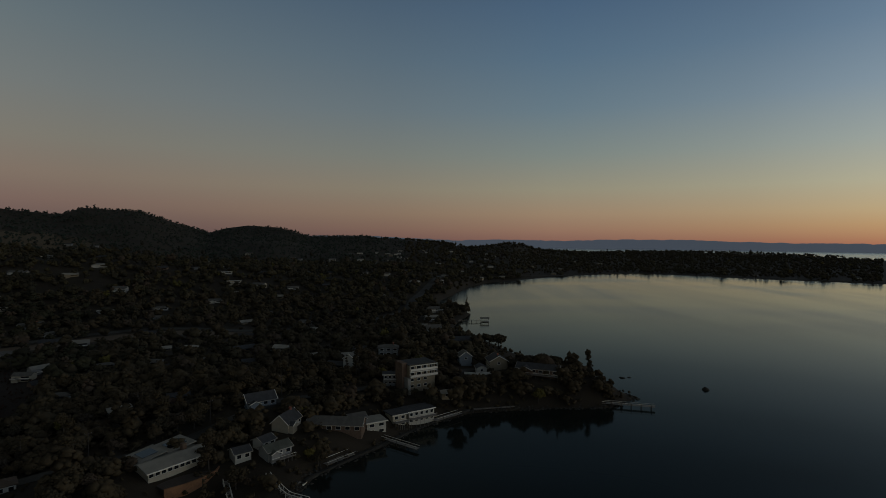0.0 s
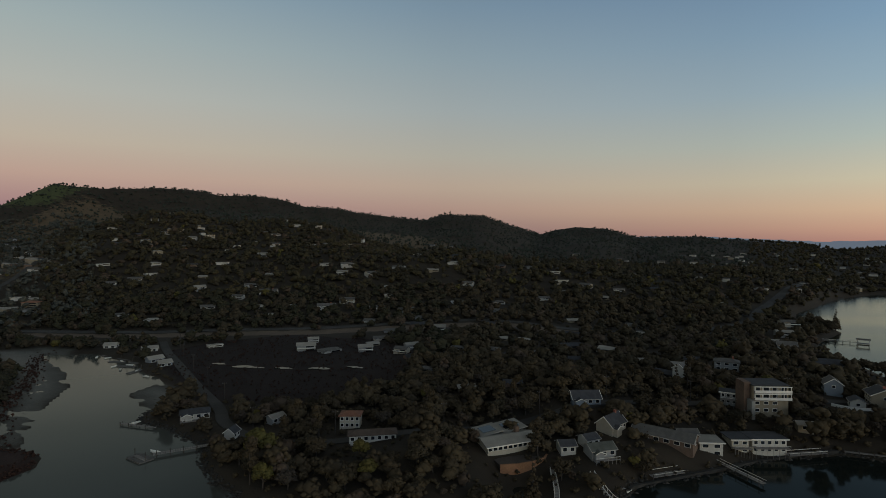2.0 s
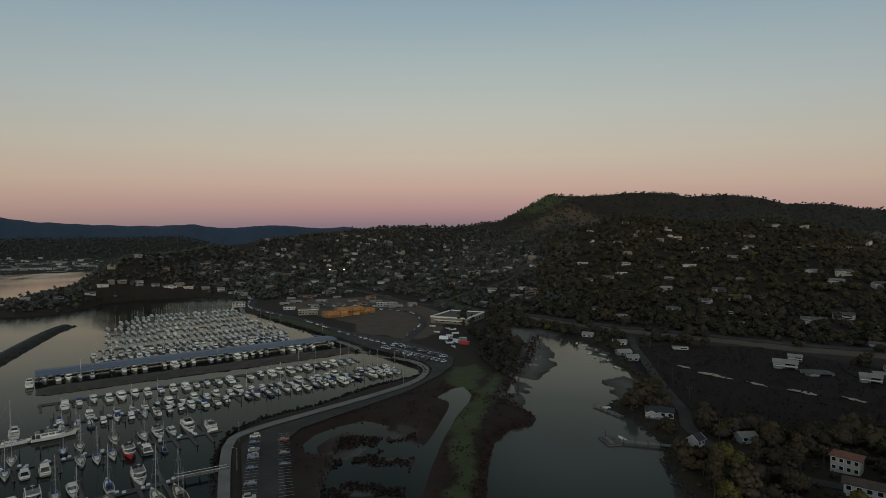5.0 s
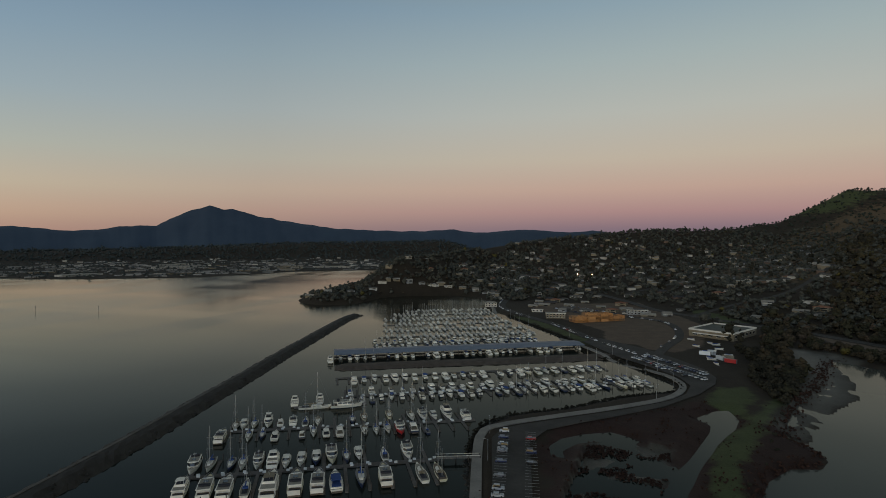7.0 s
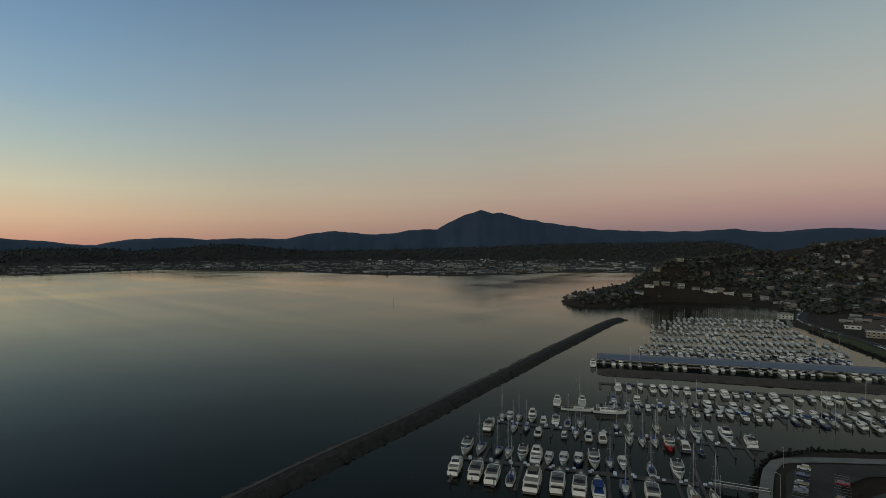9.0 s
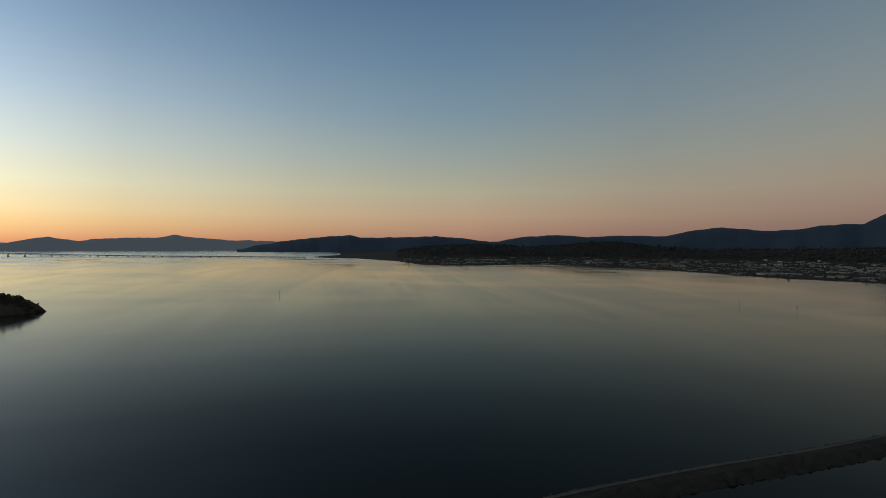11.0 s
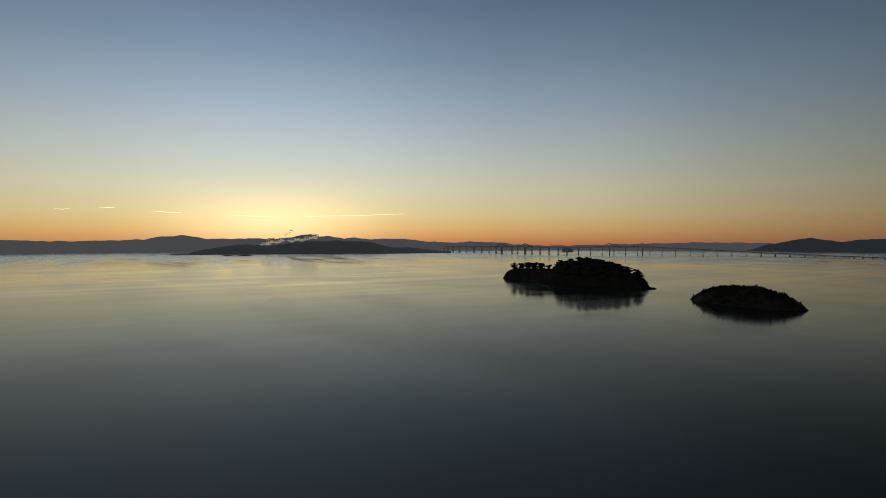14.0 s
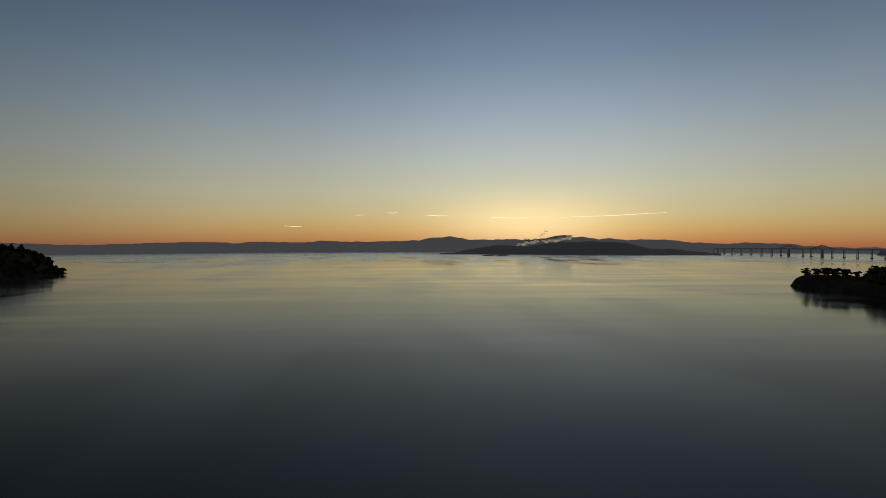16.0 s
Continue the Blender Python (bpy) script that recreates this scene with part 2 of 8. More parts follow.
MARINA_COAST = [(-887, -262), (-902, -221), (-884, -190), (-844, -167), (-790, -150), (-728, -148), (-665, -102), (-585, -59), (-523, -26), (-446, -1), (-435, 20), (-399, 37),
                (-375, 50), (-354, 49), (-332, 16), (-300, -15), (-279, -42), (-257, -53), (-228, -52), (-186, -41), (-150, -32), (-125, 0), (-150, 38),
                (-190, 50), (-204, 54), (-230, 64), (-246, 76), (-249, 88), (-258, 93), (-272, 92), (-284, 86), (-318, 98), (-351, 112), (-402, 140), (-440, 156), (-480, 178)]
CREEK_COAST = [(-454, 201), (-400, 202), (-372, 192), (-345, 190), (-306, 178), (-285, 168), (-278, 146), (-266, 138), (-250, 141), (-230, 138), (-215, 138), (-202, 128), (-178, 119),
               (-151, 116), (-110, 125), (-75, 150)]
COAST = COVE_COAST + FAR_COAST + MARINA_COAST + CREEK_COAST
POND = [(-244, -20), (-255, -15), (-264, -3), (-270, 8), (-266, 15), (-261, 21), (-254, 17), (-254, 6), (-255, 1), (-250, -6), (-239, -12), (-231, -11), (-233, -18)]
INLET = [(-303, 50), (-320, 62), (-324, 71), (-306, 72), (-291, 66), (-265, 53), (-236, 42), (-213, 33), (-180, 24), (-184, 16), (-207, 25), (-231, 32), (-255, 43), (-281, 53), (-294, 56)]

# bearing, elevation of the crest as seen from the drone
MOUNTAIN = [(-60, -2.0), (-53, -1.45), (-39, -1.45), (-34.7, -1.5), (-28, -1.4), (-23, -1.4), (-19, -1.5), (-15.5, -1.75), (-10, -1.5), (-7.5, -0.75), (-5, -1.1), (-2.7, -1.3), (0.2, -0.75),
            (8.5, -0.1), (13.7, -0.15), (16.7, 0.75), (19.7, 0.95), (21.8, 0.65), (23.2, 0.2), (25.6, 0.9), (29.2, 2.1), (33.4, 2.3), (35.3, 1.65), (38.5, 1.95),
            (42.4, 2.4), (44.5, 2.85), (47.6, 2.95), (49.3, 3.5), (52.2, 3.95), (55.5, 3.9), (58.2, 4.35), (61.2, 4.4), (65.3, 4.15), (69, 4.35),
            (71.6, 2.9), (73.8, 1.7), (77, 1.2), (80.3, 0.95), (84.9, 1.0), (88, 0.7), (94.7, 0.0), (99.6, -0.55), (103.8, -1.25), (106.5, -1.8), (109.3, -2.4), (111.6, -3.5), (114, -5.6)]
MOUNTAIN_R = [(-60, 1750), (-53, 1700), (-44, 2400), (-39, 2600), (-20, 2600), (-9, 2100), (-5, 1900), (10, 1900), (20, 2200), (28, 2000), (36, 1900), (60, 1750), (70, 1700), (78, 1500), (90, 1400), (100, 1300), (108, 1050), (114, 850)]
FOOT_R = [(-60, 1500), (-50, 1350), (-42, 1700), (-39, 1800), (-20, 1750), (-12, 1250), (-2, 800), (10, 560), (25, 560), (40, 560), (60, 580), (75, 680), (85, 760), (95, 850), (104, 850), (110, 780), (114, 720)]
WOODED = [(100, 0.1), (108, 0.0), (115, -0.15), (122, -0.25), (128, -0.55), (134, -0.75), (140, -0.9), (146, -1.0), (150.3, -0.72), (152.4, -0.4), (155.2, -0.3), (158.5, -0.66), (162.5, -0.92), (164.3, -0.77), (167.2, -0.67), (171.2, -0.8), (175, -1.0), (180, -1.5)]


def along(rows, x):
    return np.interp(x, [r[0] for r in rows], [r[1] for r in rows])


def fbm(x, y, seed, octaves=4):
    """Cheap smooth noise from sums of rotated waves, about -1 to 1."""
    rng = np.random.default_rng(seed)
    out, amp, k = np.zeros_like(x), 0.5, 1.0
    for _ in range(octaves):
        for _ in range(3):
            a, p, q = rng.uniform(0, 6.283), rng.uniform(0, 6.283), rng.uniform(0, 6.283)
            out = out + amp * 0.6 * np.sin(k * (x * math.cos(a) + y * math.sin(a)) + p + 1.3 * np.sin(k * 0.6 * (x * math.sin(a) - y * math.cos(a)) + q))
        amp, k = amp * 0.5, k * 2.03
    return out


def smooth(a, b, v):
    t = np.clip((v - a) / (b - a), 0, 1)
    return t * t * (3 - 2 * t)


KNOLLS = [(-100, 262, 9, 45), (-20, 330, 8, 60), (60, 315, 10, 30), (90, 306, 5, 16), (-60, 230, 4, 40), (-190, 300, 6, 70), (-10, 420, 9, 60), (-120, 170, 7, 40), (-84, 176, -6, 15),
          (-755, -395, 7, 40), (-790, -330, 4, 60), (-930, -330, 12, 120), (-700, 640, 22, 160), (-520, 700, 26, 150), (-880, 420, 25, 150), (-330, 800, 24, 150), (-60, 950, 20, 140),
          (1400, 1080, 24, 160), (-1040, 600, 40, 150), (-860, 800, 45, 140)]


def land_height(x, y):
    """Height of the ground over the bay at a place of the plan."""
    x, y = np.asarray(x, float), np.asarray(y, float)
    r, az = np.hypot(x, y), (np.degrees(np.arctan2(-x, y)) + 100) % 360 - 100
    sd = inside_distance(x, y, COAST)
    wob = 1.6 * fbm(x / 14, y / 14, 3, 3) * smooth(2500, 600, r)
    sd = sd + wob
    sd = np.minimum(sd, -inside_distance(x, y, POND) - 0.7 * wob)
    sd = np.minimum(sd, -inside_distance(x, y, INLET) - 0.4 * wob)
    z = np.minimum(np.maximum(sd * 0.3, -1.5), 1.8 + 0.012 * np.clip(sd, 0, 400))
    z = np.where(inside_distance(x, y, SHALLOWS[0]) > 0, np.minimum(z, -0.1 + 0.26 * fbm(x / 5, y / 5, 17, 3)), z)
    for p in SHALLOWS[1:]:
        d = inside_distance(x, y, p)
        z = np.where(d > -3, np.maximum(z, np.minimum(0.03 + 0.028 * d, 0.14) + 0.24 * fbm((x * 0.85 + y * 0.5) / 9, (y * 0.85 - x * 0.5) / 3.2, 18, 3)), z)
    # the mountain and the wooded spurs
    crest_r, foot_r = along(MOUNTAIN_R, az), along(FOOT_R, az)
    crest = HEIGHT + crest_r * np.tan(np.radians(along(MOUNTAIN, az)))
    s = np.clip((r - foot_r) / (crest_r - foot_r), 0, 1)
    back = smooth(crest_r + 900, crest_r, r)
    ramp = (0.55 * s + 0.45 * s ** 3) * (1 + 0.22 * np.sin(s * math.pi) * fbm(x / 190, y / 190, 7, 4))
    ok = smooth(-62, -56, az) * smooth(118, 113, az)
    z = z + np.where(sd > 0, np.maximum(crest, 0) * ramp * back * ok * smooth(0, 60, sd), 0)
    w_crest = HEIGHT + 2900 * np.tan(np.radians(along(WOODED, az)))
    z = z + np.where(sd > 0, w_crest * np.exp(-((r - 2900) / 330) ** 2) * smooth(99, 106, az) * smooth(181, 172, az), 0)
    for kx, ky, kh, kr in KNOLLS:
        z = z + np.where(sd > 0, kh * np.exp(-((x - kx) ** 2 + (y - ky) ** 2) / kr ** 2) * smooth(0, 14, sd), 0)
    return z


def zone(poly, x, y, soft=6.0):
    return np.clip(inside_distance(np.asarray(x, float), np.asarray(y, float), poly) / soft * 0.5 + 0.5, 0, 1)


MARSH = [[(-170, -30), (-200, -14), (-232, -26), (-270, -14), (-292, 14), (-318, 45), (-335, 60), (-300, 84), (-262, 96), (-215, 62), (-150, 45), (-120, 0)],
         [(-405, 215), (-270, 170), (-215, 190), (-190, 250), (-230, 320), (-300, 350), (-380, 330), (-410, 270)]]
MEADOW = [[(-364, 106), (-343, 103), (-290, 78), (-257, 64), (-225, 53), (-189, 46), (-165, 34), (-170, 28), (-192, 38), (-238, 46), (-256, 50), (-280, 60), (-299, 74)], [(-329, 58), (-362, 74), (-372, 90), (-352, 92), (-322, 78), (-306, 76)],
          [(-462, 10), (-482, 0), (-560, -40), (-600, -62), (-660, -98), (-650, -82), (-576, -30), (-500, 2)], [(-650, 165), (-740, 130), (-735, 115), (-640, 140)]]
EARTH = [[(-500, 10), (-600, 10), (-610, 80), (-500, 70)], [(-596, 194), (-562, 217), (-497, 258), (-442, 307), (-377, 357), (-297, 450), (-243, 487), (-168, 484), (-170, 470), (-236, 468), (-284, 428), (-362, 341), (-428, 294), (-480, 248), (-550, 204)],
         [(-470, 62), (-500, 88), (-620, 112), (-700, 95), (-800, 60), (-812, -60), (-760, -88), (-640, -32), (-560, 14), (-480, 42)],
         [(-620, -20), (-760, -80), (-800, -40), (-790, 40), (-640, 50)]]
MUD = [[(-525, 150), (-500, 190), (-480, 196), (-460, 182), (-402, 150), (-340, 112), (-284, 90), (-300, 84), (-351, 106), (-420, 140)]]
SHALLOWS = [[(-252, 32), (-228, 32), (-205, 24), (-160, 15), (-160, -8), (-196, -10), (-222, -6), (-248, -4), (-257, 10)],
            [(-482, 146), (-500, 166), (-470, 170), (-409, 161), (-366, 145), (-334, 121), (-306, 104), (-282, 93), (-290, 88), (-316, 99), (-353, 115), (-402, 134)],
            [(-322, 162), (-328, 178), (-300, 184), (-280, 172), (-276, 148), (-300, 156)]]
DRY = [[(-800, 300), (-1100, 400), (-1300, 700), (-1500, 650), (-1300, 300), (-1000, 200)], [(-430, 900), (-700, 1100), (-900, 1250), (-1000, 1100), (-700, 850)]]
GRASSY = [[(-1560, 480), (-1480, 560), (-1640, 760), (-1750, 620)], [(-850, 760), (-1000, 800), (-1080, 960), (-950, 1000)]]


def ground_sheet():
    az = np.radians(np.arange(0, 360, 0.25))
    rr = 95 * (4985 / 95) ** np.linspace(0, 1, 330)
    A, R = np.meshgrid(az, rr, indexing="ij")
    x, y = (-np.sin(A) * R).ravel(), (np.cos(A) * R).ravel()
    z = land_height(x, y)
    na, nr = len(az), len(rr)
    i, j = np.meshgrid(np.arange(na), np.arange(nr - 1), indexing="ij")
    a, b = i * nr + j, ((i + 1) % na) * nr + j
    quads = np.stack([a, a + 1, b + 1, b], -1).reshape(-1, 4)
    keep = (z[quads] > -1.45).any(1)
    quads = quads[keep]
    used, inv = np.unique(quads, return_inverse=True)
    me = bpy.data.meshes.new("ground")
    me.from_pydata(np.stack([x, y, z], -1)[used].tolist(), [], inv.reshape(-1, 4).tolist())
    ux, uy = x[used], y[used]
    for name, polys, soft in (("marsh", MARSH[:1], 12), ("peat", MARSH[1:], 12), ("meadow", MEADOW + GRASSY, 12), ("earth", EARTH, 8), ("mud", MUD + SHALLOWS, 10), ("dry", DRY, 80)):
        v = np.zeros(len(used))
        for p in polys:
            v = np.maximum(v, zone(p, ux, uy, soft * (6 if p in GRASSY else 1)))
        at = me.attributes.new(name, "FLOAT", "POINT")
        at.data.foreach_set("value", v.astype(np.float32))
    me.polygons.foreach_set("use_smooth", np.ones(len(me.polygons), bool))
    me.materials.append(M_GROUND)
    return tagged(new("ground", me), "dark wooded hills, marsh and shore round the bay", "ground", kind="structure")


ground_sheet()


def disc(name, radius, z, mat, label, category):
    bm = bmesh.new()
    rings = [[bm.verts.new((r * math.cos(a), r * math.sin(a), z)) for a in np.linspace(0, 2 * math.pi, 96, endpoint=False)] for r in (40, 400, 1500, radius)]
    bm.faces.new(rings[0])
    for p, q in zip(rings, rings[1:]):
        for k in range(96):
            bm.faces.new((p[k], q[k], q[(k + 1) % 96], p[(k + 1) % 96]))
    me = bpy.data.meshes.new(name)
    bm.to_mesh(me)
    me.materials.append(mat)
    return tagged(new(name, me), label, category, kind="structure")


disc("water", 4985, 0.0, M_WATER, "calm dark bay water mirroring the dawn sky", "water")

# far ranges, too far to shift; their haze is emission
TAM_RANGE = [(80, 1.0), (84, 1.3), (87.7, 1.05), (90.2, 1.33), (92.4, 1.15), (97.1, 1.45), (102.2, 1.1), (104.5, 1.45), (108, 1.25), (112.2, 1.28), (116.9, 1.5), (121, 2.05), (124.6, 2.68), (126.7, 3.33),
             (127.6, 3.2), (128.8, 3.58), (131.1, 2.82), (133.4, 1.58), (136.3, 1.45), (138, 1.1), (140.5, 1.0), (143.9, 1.33), (146.3, 1.08), (149, 0.5), (153.1, 0.55), (156.3, 0.38), (158.7, 0.6),
             (162.5, 0.42), (166.1, -0.18), (169, 0.2), (172, 0.42), (176.2, 0.27), (179.1, 0.2), (181.3, 0.48), (184.3, 0.22), (187.6, -0.18), (189.5, -0.5), (192, -1.0)]
TIBURON_RANGE = [(184, -0.2), (187.6, -0.2), (192.9, -0.1), (196, 0.15), (197.5, 0.37), (199, 0.1), (202.9, 0.05), (205, -0.24), (207.2, 0.16), (209, -0.2), (210.6, -0.5), (212.2, -1.05)]
EAST_RANGE = [(209, -0.4), (212.5, -0.27), (216.7, -0.28), (222.6, -0.44), (228.4, -0.6), (231, -0.58), (233.3, -0.5), (235, -0.31), (238, -0.16), (239.9, -0.26), (242, -0.16), (243.2, -0.14), (244.7, 0.07), (247.3, 0.18),
              (248.9, 0.08), (250.5, 0.31), (251.6, 0.14), (253.3, 0.49), (254.1, 0.34), (255, 0.6), (255.8, 0.55), (257, 0.27), (258.7, 0.1), (260.5, 0.22), (263, 0.14), (264.9, 0.17), (266.7, 0.53), (267.6, 0.4), (268.8, 0.4), (270.2, 0.12),
              (275.6, -0.05), (280.7, 0.06), (281.9, -0.1), (286.8, -0.03), (288.4, -0.18), (289.4, -0.08), (292.4, -0.02), (294.3, -0.07), (298.9, -0.2), (302.7, -0.24), (304.6, -0.13), (306.8, -0.05), (315, -0.3), (324, -0.35), (331.8, -0.25),
              (336.6, -0.07), (341.8, -0.09), (347.3, -0.24), (353.1, -0.16), (359, -0.24), (365, 0.03), (369, 0.2), (374, 0.15), (380, -0.3)]
POINT_RIDGE = [(240.5, -1.2), (242.7, -0.97), (244.7, -0.76), (246.8, -0.7), (247.8, -0.43), (249.4, -0.12), (252.2, -0.03), (253.8, -0.09), (255, -0.03), (256.4, -0.14), (257.8, -0.37), (259, -0.55), (260.8, -0.43), (261.9, -0.43), (263.1, -0.55),
               (264.9, -0.84), (266.7, -1.26), (268, -1.5)]


def far_range(rows, dist, depth, mat, label, seed):
    a0, a1 = rows[0][0], rows[-1][0]
    az = np.arange(a0, a1, 0.12)
    t = np.linspace(-1, 1, 11)
    A, T = np.meshgrid(az, t, indexing="ij")
    crest = HEIGHT + dist * np.tan(np.radians(along(rows, az))) + dist * 0.0009 * fbm(az * 3.0, az * 0, seed, 4)
    crest = np.maximum(crest, 6)
    x, y = -np.sin(np.radians(A)), np.cos(np.radians(A))
    rel = 1 - np.abs(T) ** 1.25
    z = crest[:, None] * rel * (1 + 0.25 * rel * (1 - rel) * fbm(A * 1.6, T * 2.2, seed + 1, 4)) - 2
    R = dist + T * depth * (1 + 0.25 * fbm(A * 0.9, T, seed + 2, 3) * (T < 0))
    v = np.stack([x * R, y * R, z], -1).reshape(-1, 3)
    n = len(t)
    i, j = np.meshgrid(np.arange(len(az) - 1), np.arange(n - 1), indexing="ij")
    a = i * n + j
    me = bpy.data.meshes.new("far_hills")
    me.from_pydata(v.tolist(), [], np.stack([a, a + 1, a + n + 1, a + n], -1).reshape(-1, 4).tolist())
    me.polygons.foreach_set("use_smooth", np.ones(len(me.polygons), bool))
    me.materials.append(mat)
    return tagged(new("far_hills", me), label, "hills", kind="structure")


far_range(TAM_RANGE, 4350, 420, M_FAR, "distant mountain range with one high peak, blue haze glow added", 11)
far_range(TIBURON_RANGE, 4780, 120, M_FARHILL, "distant hills along the far shore, blue haze glow added", 12)
far_range([r for r in EAST_RANGE if r[0] < 307], 4840, 110, M_FARTHER, "hills beyond the bay, pale haze glow added", 13)
far_range([r for r in EAST_RANGE if r[0] > 306], 4840, 110, M_COAST, "hills beyond the cove, blue haze glow added", 15)
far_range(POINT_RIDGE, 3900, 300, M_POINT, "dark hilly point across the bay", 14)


def island(name, centre, half_long, half_wide, turn, height, power, label, seed, mat, rugged=0.25):
    """A rocky island: a dome with steep, uneven sides."""
    n, m = 90, 16
    v, f = [], []
    for k in range(m):
        t = k / (m - 1)
        for i in range(n):
            a = 2 * math.pi * i / n
            wob = 1 + 0.10 * noise.noise((2 * math.cos(a), 2 * math.sin(a), seed)) + 0.10 * noise.noise((7 * math.cos(a), 7 * math.sin(a), seed))
            q = t
            x, y = q * half_long * wob * math.cos(a), q * half_wide * wob * math.sin(a)
            z = height * (1 - q ** power) * (1 + rugged * noise.noise((x / 30, y / 30, seed))) + 1.5 * noise.noise((x / 9, y / 9, seed)) * (1 - t) - 1.2 * (t > 0.99)
            v.append((x, y, z))
    for k in range(m - 1):
        for i in range(n):
            f.append((k * n + i, (k + 1) * n + i, (k + 1) * n + (i + 1) % n, k * n + (i + 1) % n))
    me = bpy.data.meshes.new(name)
    me.from_pydata(v, [], f)
    me.materials.append(mat)
    ob = tagged(new(name, me), label, "island", kind="structure")
    ob.matrix_world = pose(*centre, 0, 0, 0, turn)
    return ob


M_ISLE = material("island_earth", (0.06, 0.056, 0.045), 0.95, vary=0.5, scale=0.1, bump=0.6)
island("island_1", (868, -778), 180, 46, 10.4, 23, 14.0, "steep wooded island with wind-bent pines", 3, M_ISLE)
island("island_2", (458, -725), 80, 34, 2, 23, 3.0, "bare rocky island with low scrub", 8, M_ISLE, 0.3)

# ---- building helpers ----
def part(name, bm, mat, parent=None, label="", smooth_faces=False):
    """Links a bmesh as one mesh object under a thing."""
    me = bpy.data.meshes.new(name)
    bm.normal_update()
    bm.to_mesh(me)
    bm.free()
    if smooth_faces:
        me.polygons.foreach_set("use_smooth", np.ones(len(me.polygons), bool))
    me.materials.append(mat)
    ob = new(name, me)
    if parent:
        ob.parent = parent
    return tagged(ob, label)


def root(name, label, category, group="", m=None):
    ob = tagged(new(name), label, category, group)
    if m:
        ob.matrix_world = m
    return ob


def add_box(bm, x0, x1, y0, y1, z0, z1, taper=0.0, turn=None):
    """A box; taper draws its top in on every side."""
    t = taper
    v = [bm.verts.new(p) for p in ((x0, y0, z0), (x1, y0, z0), (x1, y1, z0), (x0, y1, z0),
                                   (x0 + t, y0 + t, z1), (x1 - t, y0 + t, z1), (x1 - t, y1 - t, z1), (x0 + t, y1 - t, z1))]
    for f in ((3, 2, 1, 0), (4, 5, 6, 7), (0, 1, 5, 4), (1, 2, 6, 5), (2, 3, 7, 6), (3, 0, 4, 7)):
        bm.faces.new([v[i] for i in f])
    if turn:
        bmesh.ops.transform(bm, matrix=turn, verts=v)
    return v


def box(*a, **k):
    bm = bmesh.new()
    add_box(bm, *a, **k)
    return bm


def add_prism(bm, outline, z0, z1, scale_top=1.0):
    """An upright prism over a closed outline."""
    cx = sum(p[0] for p in outline) / len(outline)
    cy = sum(p[1] for p in outline) / len(outline)
    lo = [bm.verts.new((x, y, z0)) for x, y in outline]
    hi = [bm.verts.new((cx + (x - cx) * scale_top, cy + (y - cy) * scale_top, z1)) for x, y in outline]
    n = len(lo)
    bm.faces.new(lo[::-1])
    bm.faces.new(hi)
    for i in range(n):
        bm.faces.new((lo[i], lo[(i + 1) % n], hi[(i + 1) % n], hi[i]))


def add_rod(bm, a, b, r0, r1=None, sides=6):
    """A tapered round bar from a to b."""
    a, b = Vector(a), Vector(b)
    r1 = r0 if r1 is None else r1
    q = (b - a).to_track_quat("Z", "Y")
    rings = []
    for p, r in ((a, r0), (b, r1)):
        rings.append([bm.verts.new(p + q @ Vector((r * math.cos(2 * math.pi * i / sides), r * math.sin(2 * math.pi * i / sides), 0))) for i in range(sides)])
    for i in range(sides):
        bm.faces.new((rings[0][i], rings[0][(i + 1) % sides], rings[1][(i + 1) % sides], rings[1][i]))
    bm.faces.new(rings[0][::-1])
    bm.faces.new(rings[1])


def rod(*a, **k):
    bm = bmesh.new()
    add_rod(bm, *a, **k)
    return bm


def ground_z(x, y):
    return float(land_height(np.array([x]), np.array([y]))[0])


class Kit:
    """Builds a kind of thing once and copies it afterwards."""

    def __init__(self):
        self.made = {}

    def put(self, key, maker, m):
        if key in self.made:
            ob = self.made[key]
            return copy_thing(ob, m @ Matrix.Diagonal((1 / ob.scale.x, 1 / ob.scale.y, 1 / ob.scale.z, 1)))
        ob = maker()
        ob.matrix_basis = m
        self.made[key] = ob
        return ob


KIT = Kit()


def sampled(points, step):
    """A smooth line through plan points, sampled every step metres."""
    p = np.array(points, float)
    out = []
    for i in range(len(p) - 1):
        a, b = p[i], p[i + 1]
        pa, nb = p[max(i - 1, 0)], p[min(i + 2, len(p) - 1)]
        n = max(int(np.hypot(*(b - a)) / step), 1)
        for k in range(n):
            t = k / n
            out.append(0.5 * (2 * a + (b - pa) * t + (2 * pa - 5 * a + 4 * b - nb) * t * t + (3 * a - pa - 3 * b + nb) * t ** 3))
    out.append(p[-1])
    return np.array(out)


